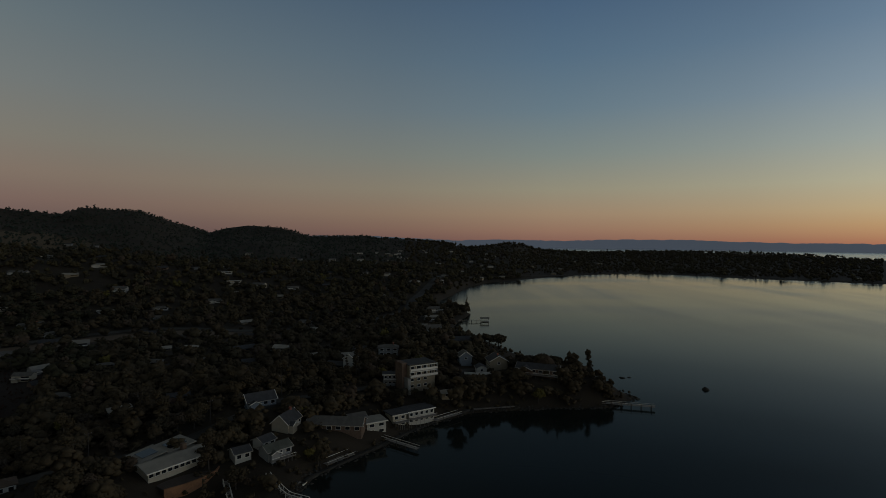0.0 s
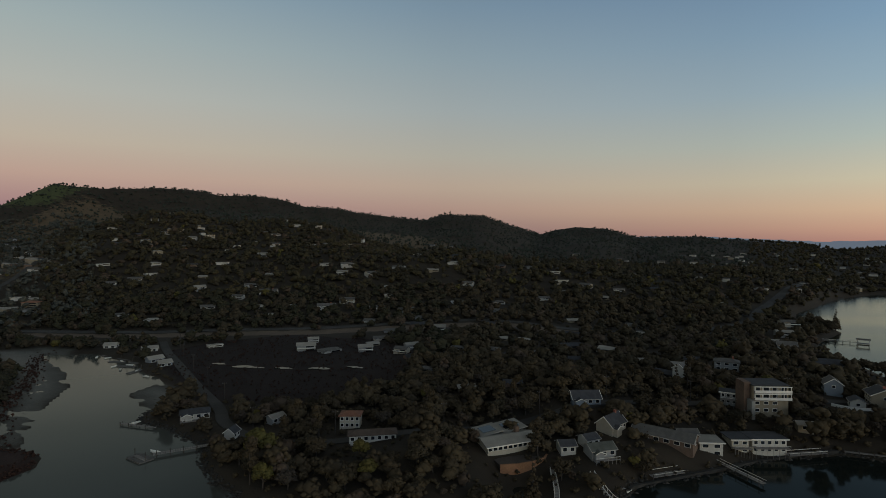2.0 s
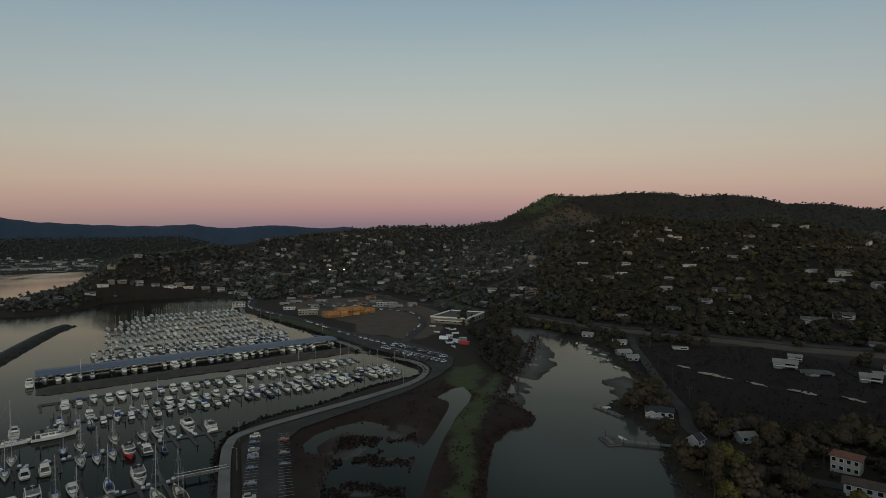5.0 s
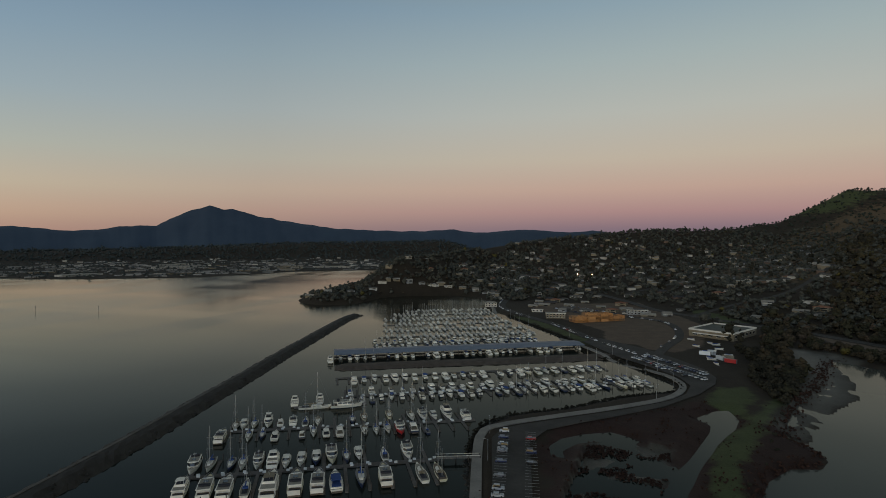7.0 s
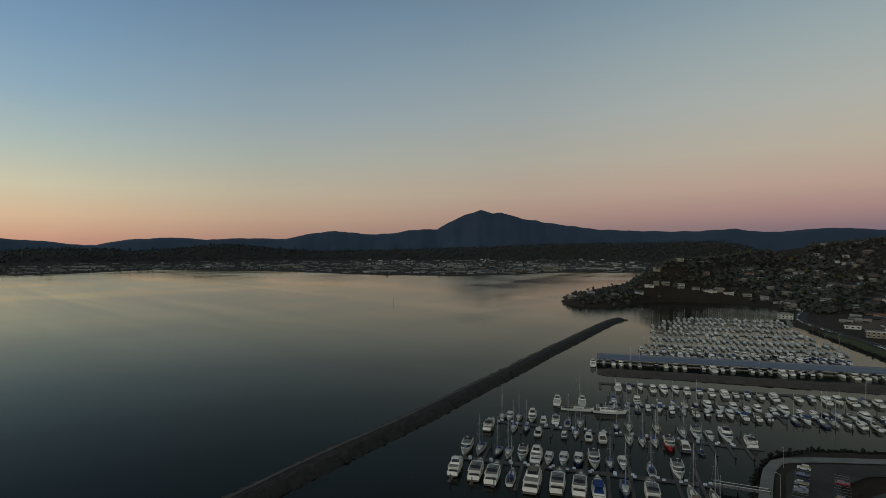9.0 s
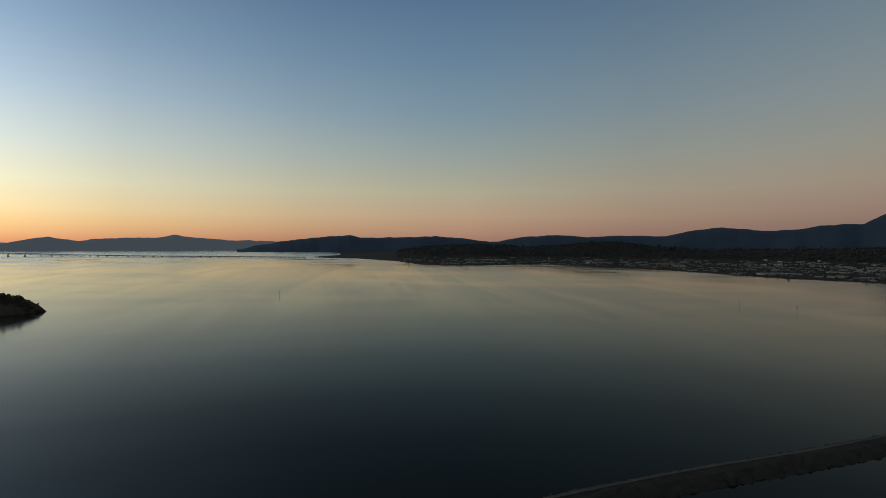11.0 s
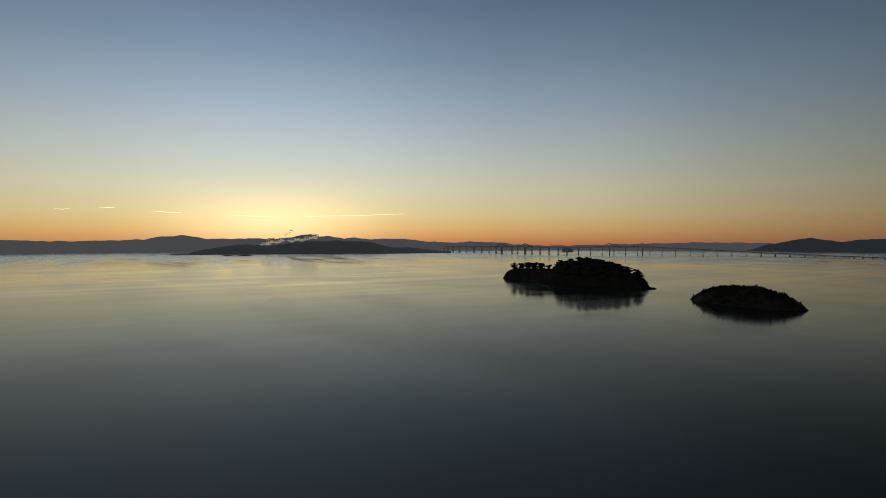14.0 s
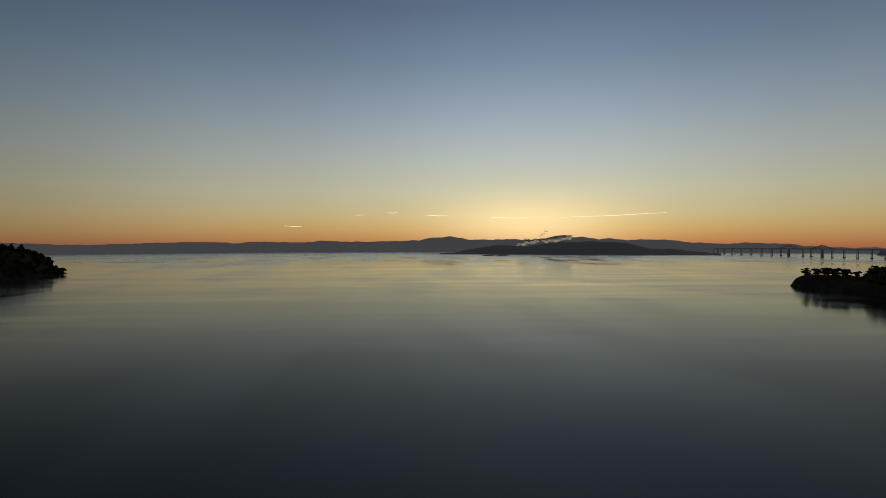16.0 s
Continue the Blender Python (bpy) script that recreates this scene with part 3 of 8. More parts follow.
def ribbon(name, points, width, lift, mat, label, category, step=6.0, thick=0.3, level=None, parent=None):
    """A paved strip laid over the ground along a line."""
    c = sampled(points, step)
    d = np.gradient(c, axis=0)
    d /= np.hypot(d[:, 0], d[:, 1])[:, None]
    nrm = np.stack([-d[:, 1], d[:, 0]], -1)
    l, r = c + nrm * width / 2, c - nrm * width / 2
    z = np.maximum(np.maximum(land_height(l[:, 0], l[:, 1]), land_height(r[:, 0], r[:, 1])), land_height(c[:, 0], c[:, 1])) + lift if level is None else np.full(len(c), level)
    bm = bmesh.new()
    rows = [[bm.verts.new((*l[i], z[i] - thick)), bm.verts.new((*l[i], z[i])), bm.verts.new((*r[i], z[i])), bm.verts.new((*r[i], z[i] - thick))] for i in range(len(c))]
    for a, b in zip(rows, rows[1:]):
        for k in range(3):
            bm.faces.new((a[k], a[k + 1], b[k + 1], b[k]))
    for e in (rows[0], rows[-1]):
        bm.faces.new(e)
    ob = part(name, bm, mat, parent)
    return tagged(ob, label, category, kind="structure") if not parent else ob


# materials of made things
M_GEL = material("white_gelcoat", (0.7, 0.655, 0.56), 0.4, vary=0.12, scale=0.6, spec=0.5)
M_CREAM = material("cream_gelcoat", (0.6, 0.54, 0.38), 0.45, vary=0.15, scale=0.6, spec=0.5)
M_NAVY = material("navy_hull_paint", (0.02, 0.03, 0.07), 0.35, vary=0.25, spec=0.5)
M_RED = material("red_hull_paint", (0.42, 0.02, 0.02), 0.4, vary=0.2, spec=0.5)
M_CANVAS = material("blue_canvas", (0.03, 0.07, 0.22), 0.9, vary=0.25, bump=0.3)
M_TAN = material("tan_canvas", (0.2, 0.17, 0.12), 0.9, vary=0.25, bump=0.3)
M_GLASS = material("dark_window_glass", (0.012, 0.015, 0.018), 0.12, vary=0.3, spec=0.6)
M_ALU = material("mast_aluminium", (0.5, 0.5, 0.5), 0.4, metal=0.8, vary=0.15)
M_TEAK = material("weathered_teak", (0.16, 0.12, 0.085), 0.85, vary=0.35, scale=2, bump=0.2)
M_DOCK = material("weathered_dock_boards", (0.11, 0.1, 0.09), 0.9, vary=0.35, scale=1.5, bump=0.4)
M_PILE = material("tarred_pile", (0.05, 0.042, 0.036), 0.9, vary=0.4, bump=0.3)
# deck grey, darkened further since upward faces get only the dim zenith
M_DECKTOP = material("dimmed_boat_deck", (0.27, 0.25, 0.21), 0.85, vary=0.25, scale=1.2, spec=0.2)
M_WHITE = material("bright_boat_paint", (0.84, 0.78, 0.67), 0.45, vary=0.08, scale=0.6, spec=0.4)
M_BOOT = material("dark_boot_stripe", (0.02, 0.022, 0.03), 0.5, vary=0.2)
M_SEAT = material("dark_cockpit_cushion", (0.035, 0.036, 0.045), 0.9, vary=0.3)
M_BOX = material("white_dock_box", (0.68, 0.68, 0.66), 0.5, vary=0.1)
M_ROOFBLUE = material("blue_metal_roof", (0.05, 0.078, 0.135), 0.45, vary=0.22, scale=0.4, spec=0.5)
M_STEEL = material("galvanised_steel", (0.3, 0.3, 0.3), 0.5, metal=0.6, vary=0.2)
M_ASPHALT = material("worn_asphalt", (0.05, 0.046, 0.041), 0.92, vary=0.4, scale=0.2, bump=0.3)
M_CONCRETE = material("pale_concrete", (0.24, 0.225, 0.2), 0.9, vary=0.25, scale=0.4, bump=0.25)
M_LINE = material("parking_line_paint", (0.55, 0.55, 0.52), 0.8, vary=0.3, scale=2)
M_TYRE = material("black_rubber", (0.015, 0.015, 0.015), 0.8, vary=0.2)

# ---- marina ----
U, V = Vector((-0.465, 0.885, 0)), Vector((-0.885, -0.465, 0))   # along a dock towards the shore, and away from it
rnd = random.Random(5)


def marina(u, v, z=0.0):
    return U * u + V * v + Vector((0, 0, z))


def add_hull(bm, length, beam, free, fine=2.4, transom=0.86):
    """A boat's hull: stern at -x, bow at +x, keel under the waterline, closed by its deck."""
    rows = []
    for i in range(10):
        s = i / 9
        half = beam / 2 * (transom + (1 - transom) * math.sin(min(s * 2.2, 1) * math.pi / 2)) * (1 - s ** (fine + 1.2) * 0.97)
        x = -length / 2 + length * s
        top = free * (0.85 + 0.45 * s * s)
        rake = 0.06 * length * s * s
        sec = [(x - rake, 0.25 * half, -0.45), (x - rake * 0.6, 0.82 * half, 0.12 * free), (x, half, top), (x, half * 0.93, top + 0.06), (x, half * 0.9, top - 0.04)]
        rows.append([bm.verts.new((px, py, pz)) for px, py, pz in sec] + [bm.verts.new((px, -py, pz)) for px, py, pz in sec[::-1]])
    for a, b in zip(rows, rows[1:]):
        for k in range(9):
            bm.faces.new((a[k], a[k + 1], b[k + 1], b[k]))
        bm.faces.new((a[9], a[0], b[0], b[9]))
    bm.faces.new(rows[0])
    bm.faces.new(rows[-1][::-1])


def hull(*a, **k):
    bm = bmesh.new()
    add_hull(bm, *a, **k)
    return bm


def house_outline(x0, x1, half, nose):
    return [(x0, -half), (x1 - nose, -half), (x1, -half * 0.45), (x1, half * 0.45), (x1 - nose, half), (x0, half)]


def add_deck(bm, length, beam, free, fine=2.4, transom=0.86, inset=0.84):
    """A deck sheet lying just over a hull of the same figures."""
    lo, hi = [], []
    for i in range(9):
        s = i / 9
        half = inset * beam / 2 * (transom + (1 - transom) * math.sin(min(s * 2.2, 1) * math.pi / 2)) * (1 - s ** (fine + 1.2) * 0.97)
        x, z = -length / 2 * 0.98 + length * s, free * (0.85 + 0.45 * s * s) + 0.03
        lo.append(bm.verts.new((x, -half, z)))
        hi.append(bm.verts.new((x, half, z)))
    for k in range(8):
        bm.faces.new((lo[k], lo[k + 1], hi[k + 1], hi[k]))


def deck_sheet(*a, **k):
    bm = bmesh.new()
    add_deck(bm, *a, **k)
    return bm


def band(length, beam, free, fine=2.4, transom=0.86):
    """The dark stripe at a hull's waterline."""
    bm = bmesh.new()
    rows = []
    for i in range(10):
        s = i / 9
        half = beam / 2 * (transom + (1 - transom) * math.sin(min(s * 2.2, 1) * math.pi / 2)) * (1 - s ** (fine + 1.2) * 0.97)
        x = -length / 2 + length * s - 0.04 * length * s * s
        rows.append([bm.verts.new((x, y * half * 0.86, z)) for y, z in ((1, -0.1), (1, 0.2), (-1, 0.2), (-1, -0.1))])
    for a, b in zip(rows, rows[1:]):
        bm.faces.new((a[0], a[1], b[1], b[0]))
        bm.faces.new((a[2], a[3], b[3], b[2]))
    bm.faces.new(rows[0])
    return bm


def motor_yacht(length, beam, hull_mat, flying, cover, label):
    def make():
        b = root("motor_yacht", label, "boat", "boats in the marina")
        part("hull", hull(length, beam, 1.35), hull_mat, b)
        l, h = length, beam / 2
        part("deck", deck_sheet(length, beam, 1.35), M_DECKTOP, b)
        part("boot_stripe", band(length, beam, 1.35), M_BOOT, b, "dark stripe at the waterline")
        bm = bmesh.new()
        add_prism(bm, house_outline(-0.30 * l, 0.24 * l, h * 0.8, 0.1 * l), 1.2, 1.9, 0.97)
        part("cabin", bm, M_WHITE, b)
        bm = bmesh.new()
        add_prism(bm, house_outline(-0.29 * l, 0.225 * l, h * 0.79, 0.1 * l), 1.9, 2.65, 0.9)
        part("window_band", bm, M_GLASS, b, "dark wrap-round cabin windows")
        bm = bmesh.new()
        for x in (-0.29, -0.13, 0.02):
            for sy in (-1, 1):
                add_box(bm, x * l - 0.12, x * l + 0.12, sy * h * 0.77 - 0.06, sy * h * 0.77 + 0.06, 1.9, 2.68)
        for y in (-0.5, 0.0, 0.5):
            add_box(bm, -0.305 * l, -0.29 * l, y * h - 0.09, y * h + 0.09, 1.2, 2.65)
        part("window_frame", bm, M_WHITE, b)
        bm = bmesh.new()
        add_prism(bm, house_outline(-0.42 * l, 0.14 * l, h * 0.86, 0.06 * l), 2.65, 2.86)
        part("cabin_roof", bm, M_WHITE, b)
        # grey sheet that puts the dimmer light of the roof's top into colour
        part("roof_deck", box(-0.41 * l, 0.08 * l, -h * 0.74, h * 0.74, 2.86, 2.88), M_DECKTOP, b)
        part("cockpit_floor", box(-0.47 * l, -0.30 * l, -h * 0.7, h * 0.7, 1.2, 1.24), M_TEAK, b)
        part("cockpit_seat", box(-0.46 * l, -0.42 * l, -h * 0.6, h * 0.6, 1.24, 1.6), M_SEAT, b)
        part("transom", box(-0.505 * l, -0.49 * l, -h * 0.78, h * 0.78, 0.25, 1.75), M_WHITE, b)
        part("swim_platform", box(-0.57 * l, -0.505 * l, -h * 0.74, h * 0.74, 0.3, 0.42), M_TEAK, b)
        for sy in (-1, 1):
            part("roof_post", box(-0.41 * l, -0.395 * l, sy * h * 0.74 - 0.07, sy * h * 0.74 + 0.07, 1.3, 2.65), M_WHITE, b)
        if flying:
            bm = bmesh.new()
            add_prism(bm, house_outline(-0.24 * l, 0.10 * l, h * 0.7, 0.05 * l), 2.88, 3.55, 0.96)
            part("flybridge", bm, M_WHITE, b)
            part("flybridge_floor", box(-0.22 * l, 0.04 * l, -h * 0.58, h * 0.58, 3.55, 3.57), M_SEAT, b, "dark open flybridge with seats")
            bm = bmesh.new()
            add_prism(bm, house_outline(-0.24 * l, -0.04 * l, h * 0.6, 0.04 * l), 4.75, 4.87, 0.94)
            for sx in (-0.22, -0.06):
                for sy in (-0.5, 0.5):
                    add_rod(bm, (sx * l, sy * h, 3.5), (sx * l, sy * h, 4.8), 0.05, sides=4)
            part("bimini", bm, cover, b, "canvas top on thin poles")
            part("windscreen", box(0.05 * l, 0.065 * l, -h * 0.5, h * 0.5, 3.5, 3.95), M_GLASS, b)
        else:
            part("roof_hatch", box(-0.1 * l, 0.0, -h * 0.3, h * 0.3, 2.88, 3.0), M_GLASS, b, "dark roof hatch")
            part("dinghy", hull(0.24 * l, h * 0.6, 0.4), M_SEAT, b, "grey dinghy on the roof").matrix_basis = pose(-0.27 * l, 0, 3.0, 0, 0, 90)
        bm = bmesh.new()
        add_rod(bm, (-0.12 * l, 0, 2.85), (-0.16 * l, 0, 6.0 if flying else 4.8), 0.06, 0.03, 5)
        add_box(bm, -0.16 * l, -0.12 * l, -0.5, 0.5, 4.3, 4.42)
        part("radar_mast", bm, M_ALU, b)
        bm = bmesh.new()
        for q in range(7):
            x = (0.16 + 0.055 * q) * l
            y = h * 0.9 * (1 - (0.5 + x / l) ** 3.6 * 0.97)
            for sy in (-1, 1):
                add_rod(bm, (x, sy * y, 1.5), (x, sy * y, 2.35), 0.03, sides=3)
                if q:
                    add_rod(bm, (px, sy * py, 2.35), (x, sy * y, 2.35), 0.035, sides=3)
            px, py = x, y
        part("bow_rail", bm, M_ALU, b)
        part("foredeck_hatch", box(0.27 * l, 0.31 * l, -0.4, 0.4, 1.6, 1.78, taper=0.04), M_GLASS, b)
        return b
    return make


def cruiser(length, beam, hull_mat, cover, label):
    def make():
        b = root("cabin_cruiser", label, "boat", "boats in the marina")
        l, h = length, beam / 2
        part("hull", hull(length, beam, 1.0), hull_mat, b)
        part("deck", deck_sheet(length, beam, 1.0), M_DECKTOP, b)
        bm = bmesh.new()
        add_prism(bm, house_outline(-0.06 * l, 0.3 * l, h * 0.7, 0.14 * l), 0.95, 1.5, 0.86)
        part("cabin", bm, M_WHITE, b)
        bm = bmesh.new()
        add_prism(bm, house_outline(-0.08 * l, 0.12 * l, h * 0.74, 0.07 * l), 1.45, 2.1, 0.8)
        part("windscreen", bm, M_GLASS, b)
        part("hardtop", box(-0.3 * l, 0.04 * l, -h * 0.68, h * 0.68, 2.15, 2.27, taper=0.06), cover if cover in (M_GEL, M_CANVAS) else M_WHITE, b)
        for sy in (-1, 1):
            part("top_post", box(-0.29 * l, -0.27 * l, sy * h * 0.62 - 0.05, sy * h * 0.62 + 0.05, 0.95, 2.15), M_WHITE, b)
        part("cockpit_side", box(-0.47 * l, -0.06 * l, -h * 0.78, h * 0.78, 0.8, 1.2), M_WHITE, b)
        part("cockpit_cover", box(-0.44 * l, -0.1 * l, -h * 0.66, h * 0.66, 1.2, 1.26), cover if cover is not M_GEL else M_SEAT, b, "cockpit under its cover")
        part("cabin_window", box(0.0, 0.15 * l, -h * 0.68, h * 0.68, 1.14, 1.36), M_GLASS, b, "dark cabin windows")
        part("swim_platform", box(-0.56 * l, -0.49 * l, -h * 0.7, h * 0.7, 0.25, 0.4), M_TEAK, b)
        return b
    return make


def sailboat(length, beam, hull_mat, cover, mast, label, ketch=False):
    def make():
        b = root("sailboat", label, "boat", "boats in the marina")
        l, h = length, beam / 2
        part("hull", hull(length, beam, 1.05, 1.5, 0.7), hull_mat, b)
        part("deck", deck_sheet(length, beam, 1.05, 1.5, 0.7), M_TEAK if ketch else M_DECKTOP, b)
        bm = bmesh.new()
        add_prism(bm, house_outline(-0.12 * l, 0.22 * l, h * 0.55, 0.12 * l), 1.0, 1.55, 0.88)
        part("coachroof", bm, M_GEL, b)
        part("cabin_window", box(-0.06 * l, 0.14 * l, -h * 0.555, h * 0.555, 1.22, 1.42), M_GLASS, b, "dark cabin windows")
        part("cockpit_well", box(-0.40 * l, -0.14 * l, -h * 0.45, h * 0.45, 1.0, 1.12), M_SEAT, b)
        part("spray_hood", box(-0.18 * l, -0.1 * l, -h * 0.5, h * 0.5, 1.3, 1.95, taper=0.2), cover, b, "canvas hood over the companionway")
        bm = bmesh.new()
        add_rod(bm, (0.08 * l, 0, 1.2), (0.08 * l, 0, mast), 0.11, 0.08, 6)
        for q in (0.45, 0.72):
            add_rod(bm, (0.08 * l, -h * 0.55, mast * q), (0.08 * l, h * 0.55, mast * q), 0.03, sides=4)
        if ketch:
            add_rod(bm, (-0.34 * l, 0, 1.1), (-0.34 * l, 0, mast * 0.7), 0.09, 0.06, 6)
        part("mast", bm, M_ALU, b, "bare pale mast with spreaders")
        part("boom", rod((0.07 * l, 0, 2.3), (-0.34 * l, 0, 2.25), 0.2, 0.24), cover, b, "boom with its sail furled under a cover")
        bm = bmesh.new()
        for p in ((0.49 * l, 0, 1.4), (-0.48 * l, 0, 1.1), (0.08 * l, h * 0.9, 1.1), (0.08 * l, -h * 0.9, 1.1)):
            add_rod(bm, p, (0.08 * l, 0, mast - 0.2), 0.018, sides=3)
        part("rigging", bm, M_STEEL, b)
        return b
    return make


def far_boat(name, length, beam, hull_mat, cover, mast, label):
    """A boat of the farther docks, with fewer parts."""
    def make():
        b = root(name, label, "boat", "boats in the marina")
        l, h = length, beam / 2
        part("hull", hull(length, beam, 1.1, 1.5 if mast else 2.4, 0.7 if mast else 0.86), hull_mat, b)
        if mast:
            part("deck", deck_sheet(length, beam, 1.1, 1.5, 0.7), M_DECKTOP, b)
            bm = bmesh.new()
            add_prism(bm, house_outline(-0.12 * l, 0.22 * l, h * 0.55, 0.12 * l), 1.05, 1.6, 0.88)
            part("coachroof", bm, M_GEL, b)
            bm = bmesh.new()
            add_rod(bm, (0.08 * l, 0, 1.2), (0.08 * l, 0, mast), 0.11, 0.08, 6)
            for q in (0.45, 0.72):
                add_rod(bm, (0.08 * l, -h * 0.55, mast * q), (0.08 * l, h * 0.55, mast * q), 0.03, sides=4)
            part("mast", bm, M_ALU, b, "bare pale mast with spreaders")
            part("boom", rod((0.07 * l, 0, 2.3), (-0.36 * l, 0, 2.2), 0.22, 0.26), cover, b, "boom with its sail furled under a cover")
            return b
        big = length > 11
        bm = bmesh.new()
        add_prism(bm, house_outline(-0.28 * l if big else -0.08 * l, 0.26 * l, h * 0.76, 0.12 * l), 1.0, 1.7, 0.92)
        part("cabin", bm, M_WHITE, b)
        bm = bmesh.new()
        add_prism(bm, house_outline(-0.27 * l if big else -0.1 * l, 0.2 * l, h * 0.74, 0.1 * l), 1.7, 2.4, 0.86)
        part("window_band", bm, M_GLASS, b, "dark wrap-round cabin windows")
        part("cabin_roof", box(-0.4 * l, 0.1 * l, -h * 0.76, h * 0.76, 2.4, 2.56, taper=0.05), M_WHITE if cover is M_GEL else cover, b)
        part("cockpit_floor", box(-0.46 * l, -0.26 * l, -h * 0.66, h * 0.66, 1.12, 1.18), M_SEAT, b)
        part("transom", box(-0.505 * l, -0.48 * l, -h * 0.76, h * 0.76, 0.3, 1.5), M_WHITE, b)
        if big:
            bm = bmesh.new()
            add_prism(bm, house_outline(-0.22 * l, 0.08 * l, h * 0.66, 0.05 * l), 2.56, 3.2, 0.94)
            part("flybridge", bm, M_WHITE, b)
        return b
    return make


YACHTS = [("yacht_a", motor_yacht(15.5, 5.0, M_GEL, True, M_TAN, "large white motor yacht with a flybridge in its slip")),
          ("yacht_b", motor_yacht(14, 4.6, M_GEL, True, M_GEL, "white motor yacht with a white bimini top")),
          ("yacht_c", motor_yacht(13, 4.4, M_CREAM, False, M_TAN, "cream trawler yacht with a low cabin")),
          ("yacht_d", motor_yacht(12, 4.2, M_GEL, False, M_TAN, "white cabin yacht with dark wrap-round windows")),
          ("yacht_e", motor_yacht(14.5, 4.8, M_GEL, True, M_CANVAS, "white motor yacht with a blue canvas top"))]
CRUISERS = [("cruiser_a", cruiser(9.5, 3.3, M_GEL, M_CANVAS, "white cruiser under a blue canvas cover")),
            ("cruiser_b", cruiser(10.5, 3.5, M_GEL, M_GEL, "white cabin cruiser moored at a finger pier")),
            ("cruiser_c", cruiser(8.5, 3.0, M_GEL, M_TAN, "small white cruiser under a tan cover")),
            ("cruiser_d", cruiser(9, 3.2, M_NAVY, M_TAN, "small cruiser with a navy hull and tan cover"))]
SAILERS = [("sail_a", sailboat(10.5, 3.3, M_GEL, M_CANVAS, 14, "white sailing boat with a blue sail cover")),
           ("sail_b", sailboat(12, 3.7, M_GEL, M_TAN, 16, "white sailing boat with a tan sail cover")),
           ("sail_c", sailboat(11.5, 3.5, M_NAVY, M_CANVAS, 15.5, "navy-hulled sailing boat with bare mast")),
           ("sail_d", sailboat(13, 3.9, M_CREAM, M_TAN, 15, "two-masted cream sailing boat with a teak deck", True))]
TUG = ("tug", motor_yacht(11, 4.3, M_RED, False, M_TAN, "stout boat with a bright red hull"))
FAR_YACHTS = [("far_yacht_a", far_boat("motor_yacht", 13.5, 4.4, M_GEL, M_GEL, 0, "white motor yacht with a raised flybridge")), ("far_yacht_b", far_boat("motor_yacht", 12, 4.2, M_CREAM, M_TAN, 0, "cream motor yacht with a tan roof"))]
FAR_CRUISERS = [("far_cruiser_a", far_boat("cabin_cruiser", 9.5, 3.3, M_GEL, M_GEL, 0, "white cabin cruiser in its slip")), ("far_cruiser_b", far_boat("cabin_cruiser", 9, 3.1, M_GEL, M_CANVAS, 0, "white cruiser with a blue canvas top")),
                ("far_cruiser_c", far_boat("cabin_cruiser", 8.5, 3.1, M_NAVY, M_GEL, 0, "navy-hulled cruiser with a white roof")), ("far_cruiser_d", far_boat("cabin_cruiser", 10, 3.3, M_GEL, M_TAN, 0, "white cruiser with a tan canvas top"))]
FAR_SAILERS = [("far_sail_a", far_boat("sailboat", 10.5, 3.3, M_GEL, M_CANVAS, 14, "white sailing boat with a blue sail cover")), ("far_sail_b", far_boat("sailboat", 11.5, 3.5, M_NAVY, M_TAN, 15, "navy sailing boat with a tan sail cover"))]


def boat_turn(out):
    """Turn of a boat whose bow points along out (+1 away from the drone, -1 towards it)."""
    d = V * out
    return math.degrees(math.atan2(d.y, d.x)) + rnd.uniform(-2.5, 2.5)


LENGTH = {"yacht_a": 15.5, "yacht_b": 14, "yacht_c": 13, "yacht_d": 12, "yacht_e": 14.5, "cruiser_a": 9.5, "cruiser_b": 10.5, "cruiser_c": 8.5, "cruiser_d": 9,
          "sail_a": 10.5, "sail_b": 12, "sail_c": 11.5, "sail_d": 13, "tug": 11, "far_yacht_a": 13.5, "far_yacht_b": 12, "far_cruiser_a": 9.5, "far_cruiser_b": 9,
          "far_cruiser_c": 8.5, "far_cruiser_d": 10, "far_sail_a": 10.5, "far_sail_b": 11.5}
ALONG_U = math.degrees(math.atan2(U.y, U.x))


def moor(kind, u, v, out, s=1.0):
    p = marina(u, v, 0.05)
    return KIT.put(kind[0], kind[1], pose(p.x, p.y, p.z, 0, 0, boat_turn(out)) @ Matrix.Diagonal((s, s ** 0.8, s ** 0.6, 1)))


